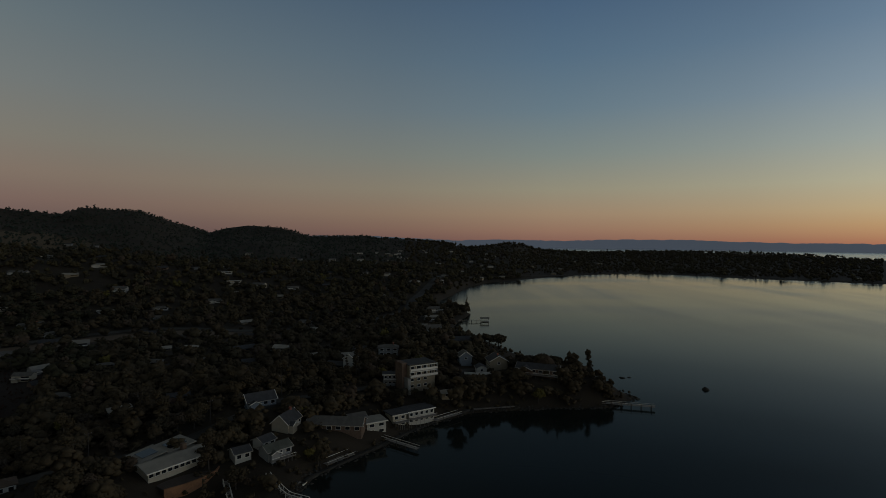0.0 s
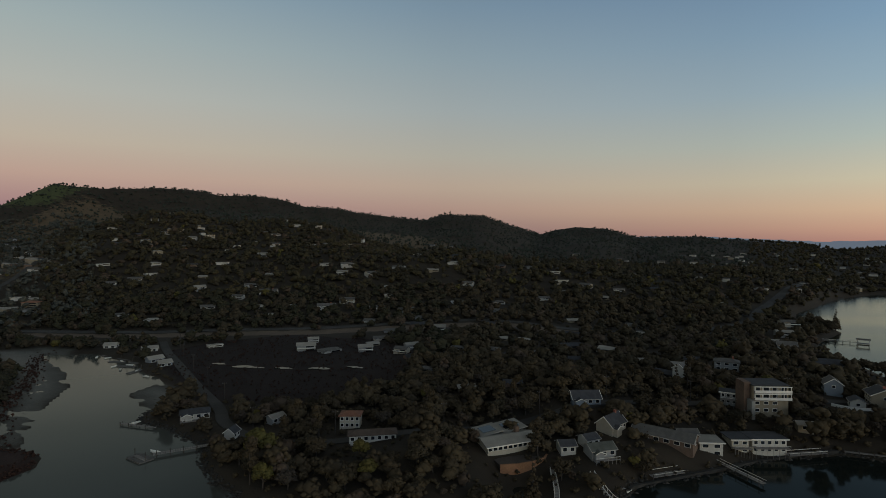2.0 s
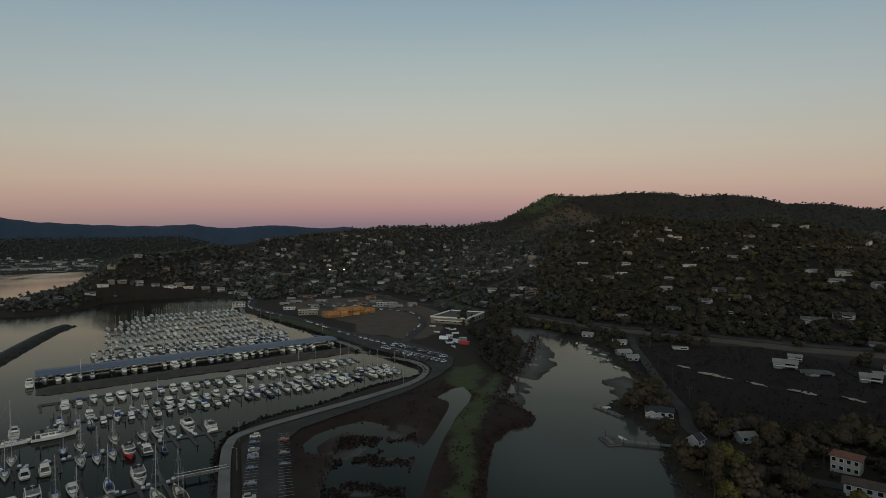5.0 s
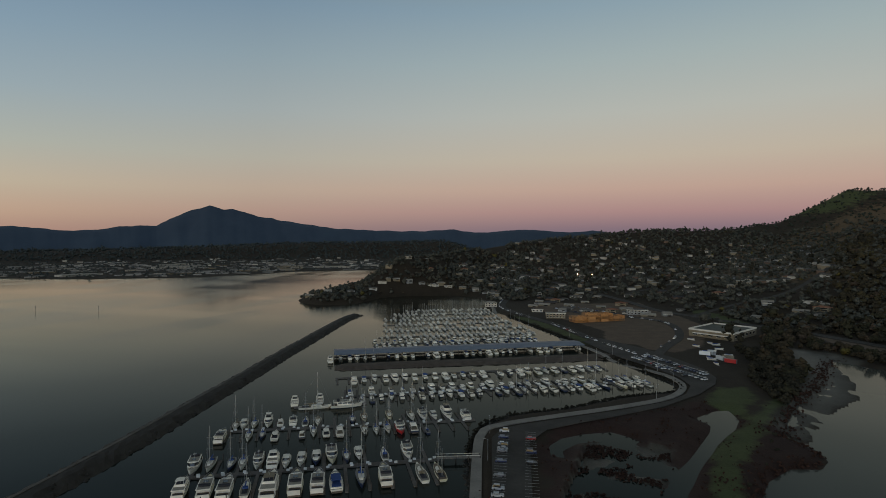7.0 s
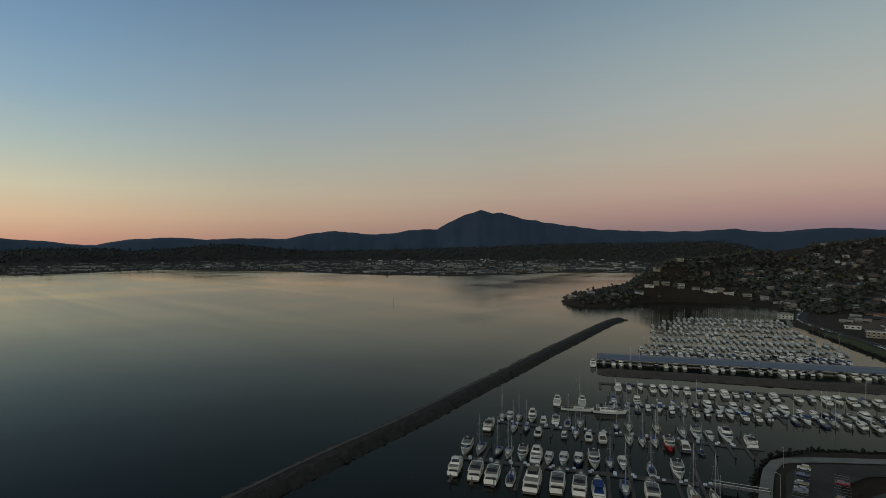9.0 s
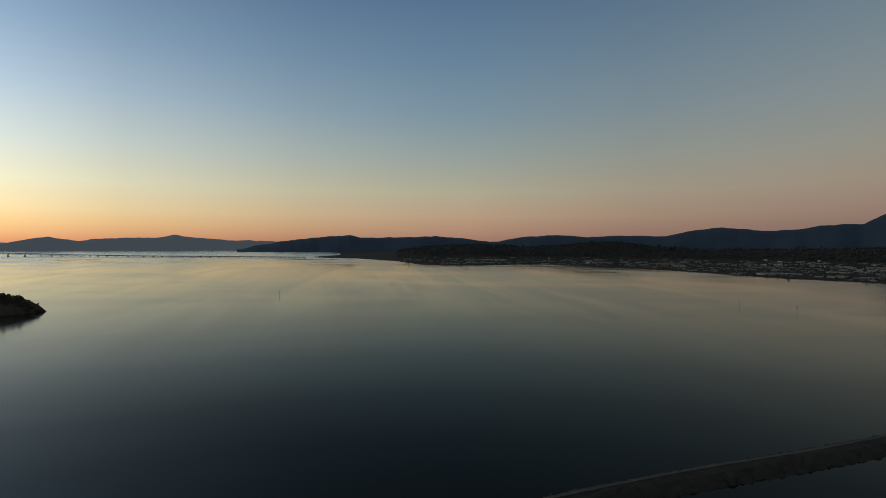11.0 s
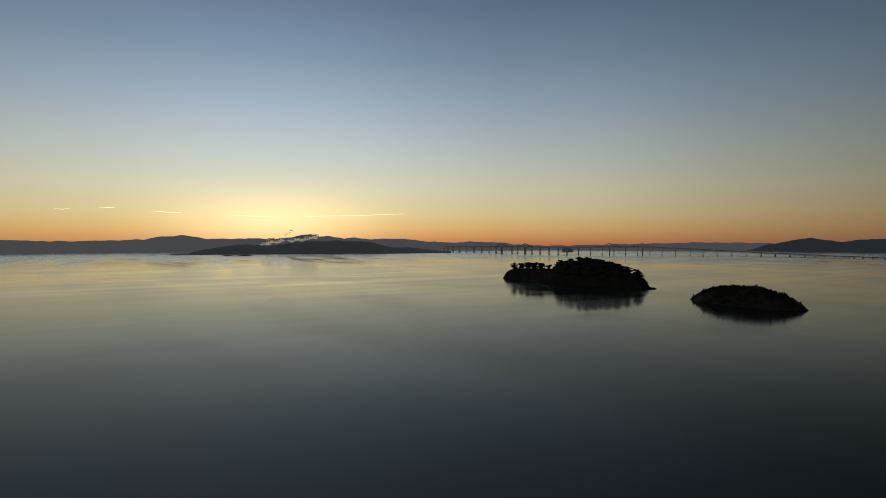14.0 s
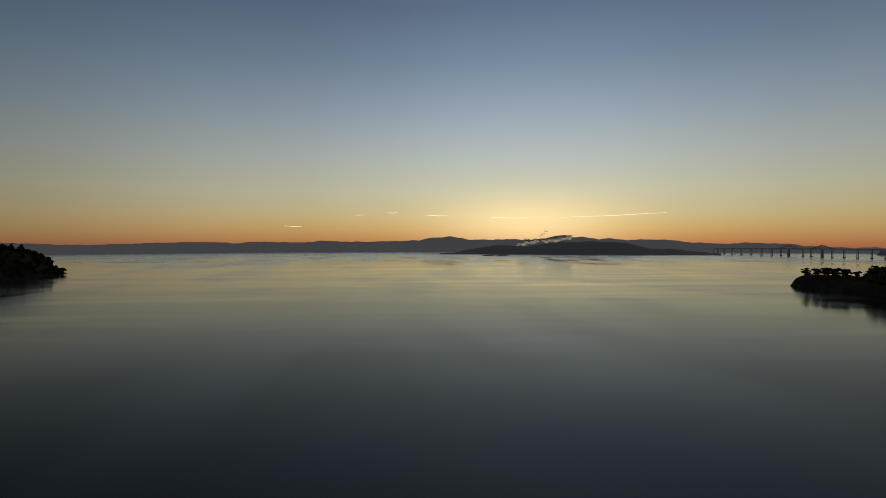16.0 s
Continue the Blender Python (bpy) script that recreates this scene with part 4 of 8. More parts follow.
def dock(name, v, u0, u1, slips_near, slips_far, pitch, finger, label, posts=True, boxes=True, slope=0.0, first=1.0, far_finger=None):
    """A floating dock: one walkway, finger piers on both sides, mooring posts and boxes. slope: how v grows along u."""
    d = root(name, label, "dock", "docks of the marina")
    lean = math.degrees(math.atan(slope))
    d.matrix_world = Matrix.Translation(marina(0, v)) @ pose(0, 0, 0, 0, 0, ALONG_U + lean)   # local x along the dock, local y away from the drone
    part("walkway", box(u0, u1, -1.3, 1.3, -0.15, 0.55), M_DOCK, d)

    def shared(nm, bm, mat):
        me = bpy.data.meshes.new(nm)
        bm.to_mesh(me)
        bm.free()
        me.materials.append(mat)
        return me
    post_mesh = shared("mooring_post", rod((0, 0, -1), (0, 0, 3.0), 0.2), M_PILE)
    reach = {1: far_finger or finger, -1: finger}
    pier_mesh = {q: shared("finger_pier", box(-0.65, 0.65, 0, reach[q], -0.1, 0.5), M_DOCK) for q in (1, -1)}
    box_mesh = shared("dock_box", box(-0.65, 0.65, -0.35, 0.35, 0.55, 1.25, taper=0.05), M_BOX)
    u = u0 + first
    while u < u1 - 1:
        for side, on in ((1, slips_far), (-1, slips_near)):
            if on:
                f = new("finger_pier", pier_mesh[side])
                f.parent = d
                f.matrix_basis = pose(u, 1.25 * side, 0, 0, 0, (0 if side > 0 else 180) - lean)
                if posts:
                    q = new("mooring_post", post_mesh)
                    q.parent = d
                    q.matrix_basis = pose(u + 0.75, side * (1.2 + reach[side]), 0)
                if boxes:
                    b = tagged(new("dock_box", box_mesh), "white dock box")
                    b.parent = d
                    b.matrix_basis = pose(u + rnd.uniform(0.8, 4.0), side * 0.8, 0)
        u += pitch
    return d


# V grows away from the drone
dock("floating_dock", 220.5, -55, 46, True, True, 8.3, 22, "weathered floating dock with finger piers and white boxes", slope=-0.015, first=4.3, far_finger=14)
dock("floating_dock", 269.2, -46, 74, True, True, 7.0, 12.5, "weathered floating dock with finger piers and white boxes", slope=-0.055)
dock("floating_dock", 320, 10, 204, True, True, 7.0, 12, "long floating dock with finger piers and white boxes", slope=-0.014)
dock("floating_dock", 364, 6, 196, True, False, 7.2, 13, "narrow dock along the earth bar", posts=False, boxes=False)
part("walkway", box(-17, 22, -1.2, 1.2, -0.1, 0.5), M_DOCK, root("mooring_float", "single float with boats tied alongside", "dock", "docks of the marina",
     Matrix.Translation(marina(0, 304.5)) @ pose(0, 0, 0, 0, 0, ALONG_U)))


def fill(v, u0, u1, pitch, out, gap, weights, empty=0.12, s=1.0, slope=0.0):
    """Boats by chance along one side of a dock: out +1 on its far side, -1 on the near one."""
    u = u0 + pitch / 2
    while u < u1:
        kind = rnd.choice(rnd.choices((FAR_YACHTS, FAR_CRUISERS, FAR_SAILERS), weights)[0])
        if rnd.random() > empty:
            q = s * rnd.uniform(0.9, 1.08)
            moor(kind, u + rnd.uniform(-0.4, 0.4), v + slope * u + (gap + LENGTH[kind[0]] * q / 2) * out, out if rnd.random() < 0.35 else -out, q)
        u += pitch


Y, C, S = YACHTS, CRUISERS, SAILERS
# the two nearest docks boat by boat: kind, u, v of the end towards the drone, length, 1 where the bow points away
for kind, u, v, length, out in (
        (Y[1], -51, 203, 16, 1), (Y[2], -42.5, 201, 18, 1), (Y[3], -35.5, 199, 18, 1), (S[0], -28.5, 200, 14, 1), (Y[0], -20, 196.5, 22, 1), (Y[2], -11, 198, 19, 1), (Y[3], -3, 198, 17.5, 1),
        (C[0], 3.5, 198, 17, 1), (S[2], 13, 199, 16, -1), (Y[2], 22, 199, 17.5, 1), (S[1], 36, 199, 16.5, 1), (S[3], 43, 199, 15.5, 1),
        (Y[3], -51.5, 223.5, 15, -1), (S[0], -45.5, 225, 14, -1), (S[2], -37.5, 224.5, 12.5, -1), (S[0], -33, 224.5, 12.5, -1), (Y[3], -27, 224, 13, -1), (Y[1], -21, 223.5, 16, 1), (C[1], -16, 223, 12, -1),
        (C[1], -10, 223.5, 13, -1), (C[3], -4, 223.5, 13, -1), (Y[2], 2.3, 223.5, 16, -1), (S[2], 8.3, 223, 12.5, -1), (C[1], 13.5, 226, 12, -1), (S[0], 24, 222.5, 12.5, 1), (Y[3], 34, 221.5, 15, -1),
        (Y[2], -47, 256.5, 15, 1), (S[1], -43, 273, 12, -1), (S[0], -35, 257, 11.5, -1), (S[2], -29, 257.5, 11, -1), (C[1], -23, 255, 12, 1), (C[3], -11, 255.5, 9, 1), (S[0], -5.8, 257, 11.5, -1),
        (C[1], 0, 255, 11.5, 1), (C[2], 6.2, 254, 13, 1), (S[1], 18, 254, 13, -1), (S[0], 23.4, 254, 11, -1), (S[0], 29, 254.5, 12, -1), (TUG, 34.8, 251.5, 13, -1), (C[3], 41, 252.5, 13.5, 1), (S[2], 47, 250, 8.5, 1),
        (C[1], -39.5, 274, 12, -1), (S[0], -34.5, 274, 11.5, -1), (Y[1], -28, 274, 13.5, -1), (C[2], -22, 274, 10, 1), (Y[3], -16, 274, 12, 1), (S[0], -10, 272, 12, 1), (S[1], -4, 272, 12, -1),
        (S[2], 13, 271, 12, -1), (S[3], 19, 272.5, 13, -1), (S[3], 32, 273, 14, -1), (S[1], 43, 270, 13.5, -1), (Y[3], 49, 269.5, 13, -1), (C[1], 54.5, 269.5, 11.5, -1), (Y[0], 62, 268.5, 17, -1), (Y[3], 70, 265, 13.5, 1)):
    moor(kind, u, v + length / 2, out, length / LENGTH[kind[0]])
for kind, u, v, length, along_dock in ((S[1], -6, 301.6, 17, True), (Y[3], 11, 301.2, 17, True), (Y[1], -17, 313, 14, False), (Y[1], -3.5, 315, 14, False)):
    p, s = marina(u, v, 0.05), length / LENGTH[kind[0]]
    KIT.put(kind[0], kind[1], pose(p.x, p.y, p.z, 0, 0, ALONG_U + (0 if along_dock else 90)) @ Matrix.Diagonal((s, s ** 0.8, s ** 0.6, 1)))
# the next docks by chance
fill(320, 11, 203, 5.8, -1, 1.8, (1, 4, 3), 0.06, 1.08, -0.014)
fill(320, 11, 203, 6.2, 1, 1.8, (1, 5, 2), 0.1, 1.0, -0.014)
fill(364, 8, 194, 6.6, -1, 1.8, (4, 3, 2), 0.06, 1.08)
p = marina(3, 418, 0.05)
KIT.put(Y[1][0], Y[1][1], pose(p.x, p.y, p.z, 0, 0, ALONG_U + 90))

# earth bar with the covered slips behind it
cover = root("covered_slips", "long blue metal roof on posts over moored boats", "boat shelter", "",
             Matrix.Translation(marina(0, 434)) @ pose(0, 0, 0, 0, 0, ALONG_U))
bm = bmesh.new()
for y0, y1, z0, z1 in ((-11, 0, 4.2, 5.2), (11, 0, 4.2, 5.2)):
    a = [bm.verts.new(p) for p in ((6, y0, z0), (214, y0, z0), (214, y1, z1), (6, y1, z1), (6, y0, z0 - 0.35), (214, y0, z0 - 0.35), (214, y1, z1 - 0.35), (6, y1, z1 - 0.35))]
    for f in ((0, 1, 2, 3), (7, 6, 5, 4), (0, 4, 5, 1), (1, 5, 6, 2), (3, 7, 4, 0)):
        bm.faces.new([a[i] for i in f])
part("roof", bm, M_ROOFBLUE, cover)
post = part("post", rod((0, 0, -1), (0, 0, 4.3), 0.16), M_PILE, cover)
post.matrix_basis = pose(8, -10.6, 0)
for i in range(26):
    for y in (-10.6, 10.6):
        if i or y > 0:
            p = new("post", post.data)
            p.parent = cover
            p.matrix_basis = pose(8 + i * 8, y, 0)
part("walkway", box(6, 214, -1.2, 1.2, -0.1, 0.5), M_DOCK, cover)
fill(434, 8, 214, 6.2, -1, 2.6, (3, 5, 1), 0.05, 1.12)

# farther docks: the first one boat by boat, the others as a crowd
for v, u0, u1 in ((478, 40, 190),):
    dock("floating_dock", v, u0, u1, True, True, 9, 10, "far floating dock lined with boats", posts=False, boxes=False)
    fill(v, u0, u1, 5.6, -1, 2.0, (2, 4, 3), 0.06)
    fill(v, u0, u1, 5.6, 1, 2.0, (2, 4, 3), 0.06)
hulls, tops, masts, far_docks = bmesh.new(), bmesh.new(), bmesh.new(), bmesh.new()
for v, u0, u1 in ((513, 48, 203), (549, 56, 205), (587, 60, 206), (626, 64, 207), (664, 80, 208), (700, 100, 214)):
    basis = Matrix.Translation(marina(0, v)) @ pose(0, 0, 0, 0, 0, math.degrees(math.atan2(U.y, U.x)))
    add_box(far_docks, u0, u1, -1.2, 1.2, -0.1, 0.5, turn=basis)
    u = u0 + 3
    while u < u1:
        for side in (-1, 1):
            if rnd.random() < 0.85:
                n = len(hulls.verts)
                l = rnd.uniform(8, 11.5)
                add_hull(hulls, l, l * 0.33, 1.15)
                hulls.verts.ensure_lookup_table()
                m = basis @ pose(u, side * (2 + l / 2), 0.05, 0, 0, 90 * (side if rnd.random() < 0.8 else -side))
                bmesh.ops.transform(hulls, matrix=m, verts=hulls.verts[n:])
                add_box(tops, -0.25 * l, 0.18 * l, -0.13 * l, 0.13 * l, 1.0, rnd.uniform(1.5, 2.6), taper=0.35, turn=m)
                if rnd.random() < 0.4:
                    top = m @ Vector((0, 0, rnd.uniform(12, 16)))
                    add_rod(masts, m @ Vector((0, 0, 1)), top, 0.1, 0.07, 4)
        u += rnd.uniform(4.9, 5.8)
M_GEL_MANY = material("boat_paint_mixed", (0.47, 0.44, 0.38), 0.4, vary=0.12, island=True, spec=0.5)
crowd = tagged(new("moored_boats"), "crowd of far white boats moored in rows", "boats", kind="stuff")
for nm, bm, mt in (("hulls", hulls, M_GEL_MANY), ("cabins", tops, M_GEL_MANY), ("masts", masts, M_ALU)):
    tagged(part(nm, bm, mt, crowd), kind="stuff")
tagged(part("far_docks", far_docks, M_DOCK), "far rows of narrow floating docks", "docks", kind="stuff")

# rock breakwater
def rock_mound(name, points, width, height, label, seed, step=3.0, mat=None, category="breakwater"):
    c = sampled(points, step)
    d = np.gradient(c, axis=0)
    d /= np.hypot(d[:, 0], d[:, 1])[:, None]
    nrm = np.stack([-d[:, 1], d[:, 0]], -1)
    prof = [(-1.0, -1.2), (-0.78, 0.1), (-0.55, 0.55), (-0.3, 0.92), (-0.1, 1.0), (0.12, 1.0), (0.32, 0.9), (0.55, 0.5), (0.8, 0.05), (1.0, -1.2)]
    v, f = [], []
    for i in range(len(c)):
        end = min(1, 0.25 + min(i, len(c) - 1 - i) / 4)
        for q, h in prof:
            p = c[i] + nrm[i] * q * width / 2 * (0.5 + 0.5 * end)
            j = Vector((p[0] / 2.2, p[1] / 2.2, q * 3 + seed))
            e = noise.noise_vector(j)
            p = p + np.array([e.x, e.y]) * 1.3
            v.append((p[0], p[1], (h * height * end if h > 0 else h) + (e.z * 0.9 + 0.7 * noise.noise(j * 2.7)) * (0.35 + 0.65 * (h < 0.85)) + (0.0 if h > 0 else 0)))
    n = len(prof)
    for i in range(len(c) - 1):
        for k in range(n - 1):
            f.append((i * n + k, i * n + k + 1, (i + 1) * n + k + 1, (i + 1) * n + k))
    f.append(tuple(range(n)))
    f.append(tuple(range((len(c) - 1) * n, len(c) * n))[::-1])
    me = bpy.data.meshes.new(name)
    me.from_pydata(v, [], f)
    me.materials.append(mat or M_ROCK)
    return tagged(new(name, me), label, category, kind="structure")


BREAKWATER = [(0, -155), (-62, -172), (-98, -180.5), (-128, -187), (-160, -192.5), (-191, -198), (-245, -209.5), (-313, -224), (-382, -239.5), (-464, -256.5), (-572, -279), (-618, -283)]
rock_mound("breakwater", BREAKWATER, 21, 3.0, "long curved rock breakwater dividing bay and marina", 2)
ribbon("breakwater_track", [(x + 0.4, y - 1.9) for x, y in BREAKWATER[1:-1]], 1.5, 0, material("trodden_gravel", (0.1, 0.092, 0.08), 0.95, vary=0.35, scale=0.6, bump=0.4), "trodden gravel track along the breakwater's crest", "path", thick=0.8, level=3.2)
rock_mound("earth_bar", [tuple(marina(u, v).xy) for u, v in ((6, 397), (60, 396.5), (130, 394), (190, 393), (232, 396))], 25, 2.1, "low bare earth bar between the docks", 9, 3.0, M_DIRT, "ground")
path = [(-140, -30), (-187, -40), (-242, -50), (-256, -47), (-264, -39), (-284, -14), (-306, 14), (-327, 37), (-344, 48), (-363, 53), (-382, 50), (-408, 34), (-437, 12), (-515, -26), (-604, -80), (-679, -118), (-740, -136)]
ribbon("shore_path", path, 4.2, 0.5, M_CONCRETE, "pale concrete path along the marina shore", "path", thick=0.6)

# ---- roads, car parks, cars ----
def sheet(name, outline, z, mat, label, category, thick=0.4):
    """A flat paved area over a plan outline."""
    bm = bmesh.new()
    f = bm.faces.new([bm.verts.new((x, y, z)) for x, y in outline])
    if f.normal.z < 0:
        f.normal_flip()
    ret = bmesh.ops.extrude_face_region(bm, geom=[f])
    for v in ret["geom"]:
        if isinstance(v, bmesh.types.BMVert):
            v.co.z -= thick
    bmesh.ops.triangulate(bm, faces=bm.faces[:])
    bmesh.ops.recalc_face_normals(bm, faces=bm.faces[:])
    return tagged(part(name, bm, mat), label, category, kind="structure")


sheet("car_park", [(-140, -24), (-187, -34), (-240, -44), (-254, -41), (-261, -34), (-280, -10), (-302, 18), (-324, 41), (-342, 52), (-363, 57.5), (-384, 54), (-411, 38), (-440, 18), (-500, -10), (-520, 6), (-480, 40), (-440, 62),
                   (-412, 74), (-388, 77), (-371, 73), (-345, 60), (-313, 37), (-285, 8), (-273, -6), (-258, -21), (-240, -27), (-187, -20), (-140, -10)], 2.7, M_ASPHALT, "asphalt car park along the marina", "car park")
ROADS = [([(-446, 40), (-488, 15), (-530, -8), (-603, -44), (-668, -86), (-740, -122), (-830, -132)], 11, "asphalt avenue beside the marina"),
         ([(-450, 46), (-487, 57), (-540, 75), (-595, 81), (-640, 74), (-668, 50), (-680, 0), (-740, -50)], 8, "asphalt road round a dirt lot"),
         ([(-1000, -70), (-957, -45), (-836, 30), (-733, 84), (-669, 135), (-606, 196), (-567, 224), (-502, 266), (-448, 315), (-384, 365), (-304, 458), (-247, 496), (-172, 494), (-90, 545), (-46, 640), (-34, 770), (30, 1030), (180, 1215), (330, 1300)], 11, "shore highway at the foot of the hills"),
         ([(-446, 250), (-404, 230), (-354, 210), (-300, 188), (-250, 169), (-225, 156), (-190, 152), (-150, 170), (-110, 205), (-70, 262), (-30, 300), (20, 330)], 6, "narrow lane over the marsh to the waterside houses"),
         ([(-700, 110), (-760, 170), (-820, 260), (-900, 330)], 7, "street climbing between the houses"), ([(-860, 40), (-960, 130), (-1080, 190)], 7, "street climbing between the houses")]
for pts, w, lab in ROADS:
    ribbon("road", pts, w, 0.35, M_ASPHALT, lab, "road", thick=1.0)

lines = bmesh.new()
lot = Matrix.Translation((-187, -27, 2.72)) @ pose(0, 0, 0, 0, 0, math.degrees(math.atan2(-10, -80)))
for i in range(27):
    for y0 in (-9.5, 2.5):
        add_box(lines, -6 + i * 2.7, -5.88 + i * 2.7, y0, y0 + 5, 0, 0.012, turn=lot)
tagged(part("parking_lines", lines, M_LINE), "painted white parking bay lines", "road marking", kind="structure")

CAR_PAINT = [("white", (0.6, 0.6, 0.6)), ("silver", (0.35, 0.36, 0.37)), ("black", (0.015, 0.015, 0.017)), ("dark blue", (0.02, 0.03, 0.08)), ("grey", (0.14, 0.14, 0.15)), ("red", (0.25, 0.02, 0.02))]
CAR_MATS = [material("car_paint", c, 0.3, vary=0.06, spec=0.6) for _, c in CAR_PAINT]


def car(k, tall):
    def make():
        c = root("parked_van" if tall else "parked_car", CAR_PAINT[k][0] + (" van standing in a parking bay" if tall else " saloon car standing in a parking bay"), "car", "parked cars")
        h = 0.45 if tall else 0.0
        bm = bmesh.new()
        add_prism(bm, [(-2.25, -0.82), (-2.0, -0.9), (1.9, -0.9), (2.25, -0.7), (2.25, 0.7), (1.9, 0.9), (-2.0, 0.9), (-2.25, 0.82)], 0.3, 0.92 + h * 0.3, 0.96)
        part("body", bm, CAR_MATS[k], c)
        bm = bmesh.new()
        add_prism(bm, [(-1.9 - h * 0.4, -0.82), (0.95, -0.82), (0.95, 0.82), (-1.9 - h * 0.4, 0.82)], 0.9 + h * 0.3, 1.42 + h, 0.8)
        part("glazing", bm, M_GLASS, c)
        part("roof", box(-1.35 - h * 0.5, 0.45, -0.62, 0.62, 1.4 + h, 1.47 + h), CAR_MATS[k], c)
        for x in (-1.35, 1.4):
            for y in (-0.86, 0.86):
                part("wheel", rod((x, y - 0.1, 0.33), (x, y + 0.1, 0.33), 0.33, sides=10), M_TYRE, c)
        return c
    return make


def park(x, y, z, turn):
    k, tall = rnd.choices(range(6), (5, 4, 3, 2, 3, 0.7))[0], rnd.random() < 0.3
    return KIT.put(("car", k, tall), car(k, tall), pose(x, y, z, 0, 0, turn))


lot_turn = math.degrees(math.atan2(-10, -80))
for i, y0 in [(i, y0) for i in range(26) for y0 in (-7, 5)]:
    if rnd.random() < (0.42 if 6 < i < 20 else 0.2):
        p = lot @ Vector((-4.65 + i * 2.7, y0, 0))
        park(p.x, p.y, 2.72, lot_turn + 90 * rnd.choice((1, -1)) + rnd.uniform(-2, 2))
for a, b, n, fill_in in (((-379, 68), (-440, 28), 27, 0.85), ((-392, 73), (-452, 38), 24, 0.7), ((-384, 59), (-420, 38), 14, 0.45)):
    d = Vector(b) - Vector(a)
    for i in range(n):
        if rnd.random() < fill_in:
            p = Vector(a) + d * (i / n)
            park(p.x, p.y, 2.72, math.degrees(math.atan2(d.y, d.x)) + 90 + rnd.uniform(-3, 3))
for pts, off, step, odds in ((ROADS[0][0], 3.4, 7, 0.6), (ROADS[1][0], 2.6, 9, 0.3)):
    c = sampled(pts, step)
    for a, b in zip(c, c[1:]):
        if rnd.random() < odds:
            d = b - a
            nrm = np.array([-d[1], d[0]]) / np.hypot(*d)
            q = a + nrm * off
            park(q[0], q[1], ground_z(*q) + 0.5, math.degrees(math.atan2(d[1], d[0])))
LAMPS = [(-246, -46), (-326, 34), (-358, 47), (-398, 42), (-446, 14), (-520, -22), (-600, -70), (-215, -41)]


def lamp_post():
    c = root("street_lamp", "grey steel lamp post beside the shore path", "street lamp", "lamp posts")
    part("post", rod((0, 0, 0), (0, 0, 8.5), 0.12, 0.08), M_STEEL, c)
    part("arm", rod((0, 0, 8.4), (1.4, 0, 8.7), 0.06, 0.05), M_STEEL, c)
    part("head", box(1.2, 2.0, -0.18, 0.18, 8.6, 8.78, taper=0.04), M_STEEL, c)
    return c


for x, y in LAMPS:
    KIT.put("lamp", lamp_post, pose(x, y, 2.4, 0, 0, rnd.uniform(0, 360)))

# ---- houses ----
WALLS = {"white": material("white_house_paint", (0.42, 0.385, 0.33), 0.8, vary=0.12, scale=0.5), "cream": material("cream_house_paint", (0.37, 0.32, 0.245), 0.8, vary=0.15, scale=0.5),
         "grey": material("grey_siding", (0.24, 0.23, 0.215), 0.85, vary=0.18, scale=0.6), "brown": material("brown_shingle_wall", (0.13, 0.085, 0.06), 0.9, vary=0.3, scale=1.2),
         "red": material("red_stained_wood", (0.2, 0.05, 0.035), 0.85, vary=0.25), "blue": material("blue_grey_siding", (0.19, 0.205, 0.215), 0.85, vary=0.15),
         "tan": material("tan_stucco", (0.21, 0.17, 0.115), 0.9, vary=0.15)}
ROOFS = {"dark": material("dark_shingle_roof", (0.045, 0.045, 0.048), 0.9, vary=0.35, scale=1.2, bump=0.4), "brown": material("brown_shingle_roof", (0.085, 0.06, 0.045), 0.9, vary=0.35, scale=1.2, bump=0.4),
         "grey": material("grey_shingle_roof", (0.1, 0.093, 0.084), 0.9, vary=0.3, scale=1.2, bump=0.4), "pale": material("pale_gravel_roof", (0.255, 0.235, 0.2), 0.9, vary=0.2, scale=0.6, bump=0.2),
         "tile": material("clay_tile_roof", (0.2, 0.09, 0.055), 0.85, vary=0.35, scale=1.4, bump=0.4), "green": material("moss_grey_roof", (0.095, 0.098, 0.082), 0.9, vary=0.3)}
M_TRIM = material("white_trim_paint", (0.68, 0.63, 0.55), 0.6, vary=0.1)
M_EDGE = material("weathered_edge_boards", (0.3, 0.27, 0.23), 0.75, vary=0.2)
M_BRICK = material("brick_chimney", (0.25, 0.09, 0.06), 0.9, vary=0.3, scale=2)
M_DECK = material("grey_deck_boards", (0.2, 0.18, 0.16), 0.85, vary=0.3, scale=1.5)


def gable_roof(w, d, z, rise, over=0.5, thick=0.25, axis_x=True):
    """Two slopes with thickness and eaves; the ridge runs along x."""
    bm = bmesh.new()
    x, y = w / 2 + over, d / 2 + over
    drop = rise * over / (d / 2)
    sec = [(-y, z - drop), (0, z + rise), (y, z - drop), (y, z - drop + thick), (0, z + rise + thick), (-y, z - drop + thick)]
    a = [bm.verts.new((-x, py, pz)) for py, pz in sec]
    b = [bm.verts.new((x, py, pz)) for py, pz in sec]
    for i in range(6):
        j = (i + 1) % 6
        bm.faces.new((a[i], a[j], b[j], b[i]))
    for e in (a, b):
        bm.faces.new((e[0], e[1], e[4], e[5]))
        bm.faces.new((e[1], e[2], e[3], e[4]))
    bmesh.ops.recalc_face_normals(bm, faces=bm.faces[:])
    return bm


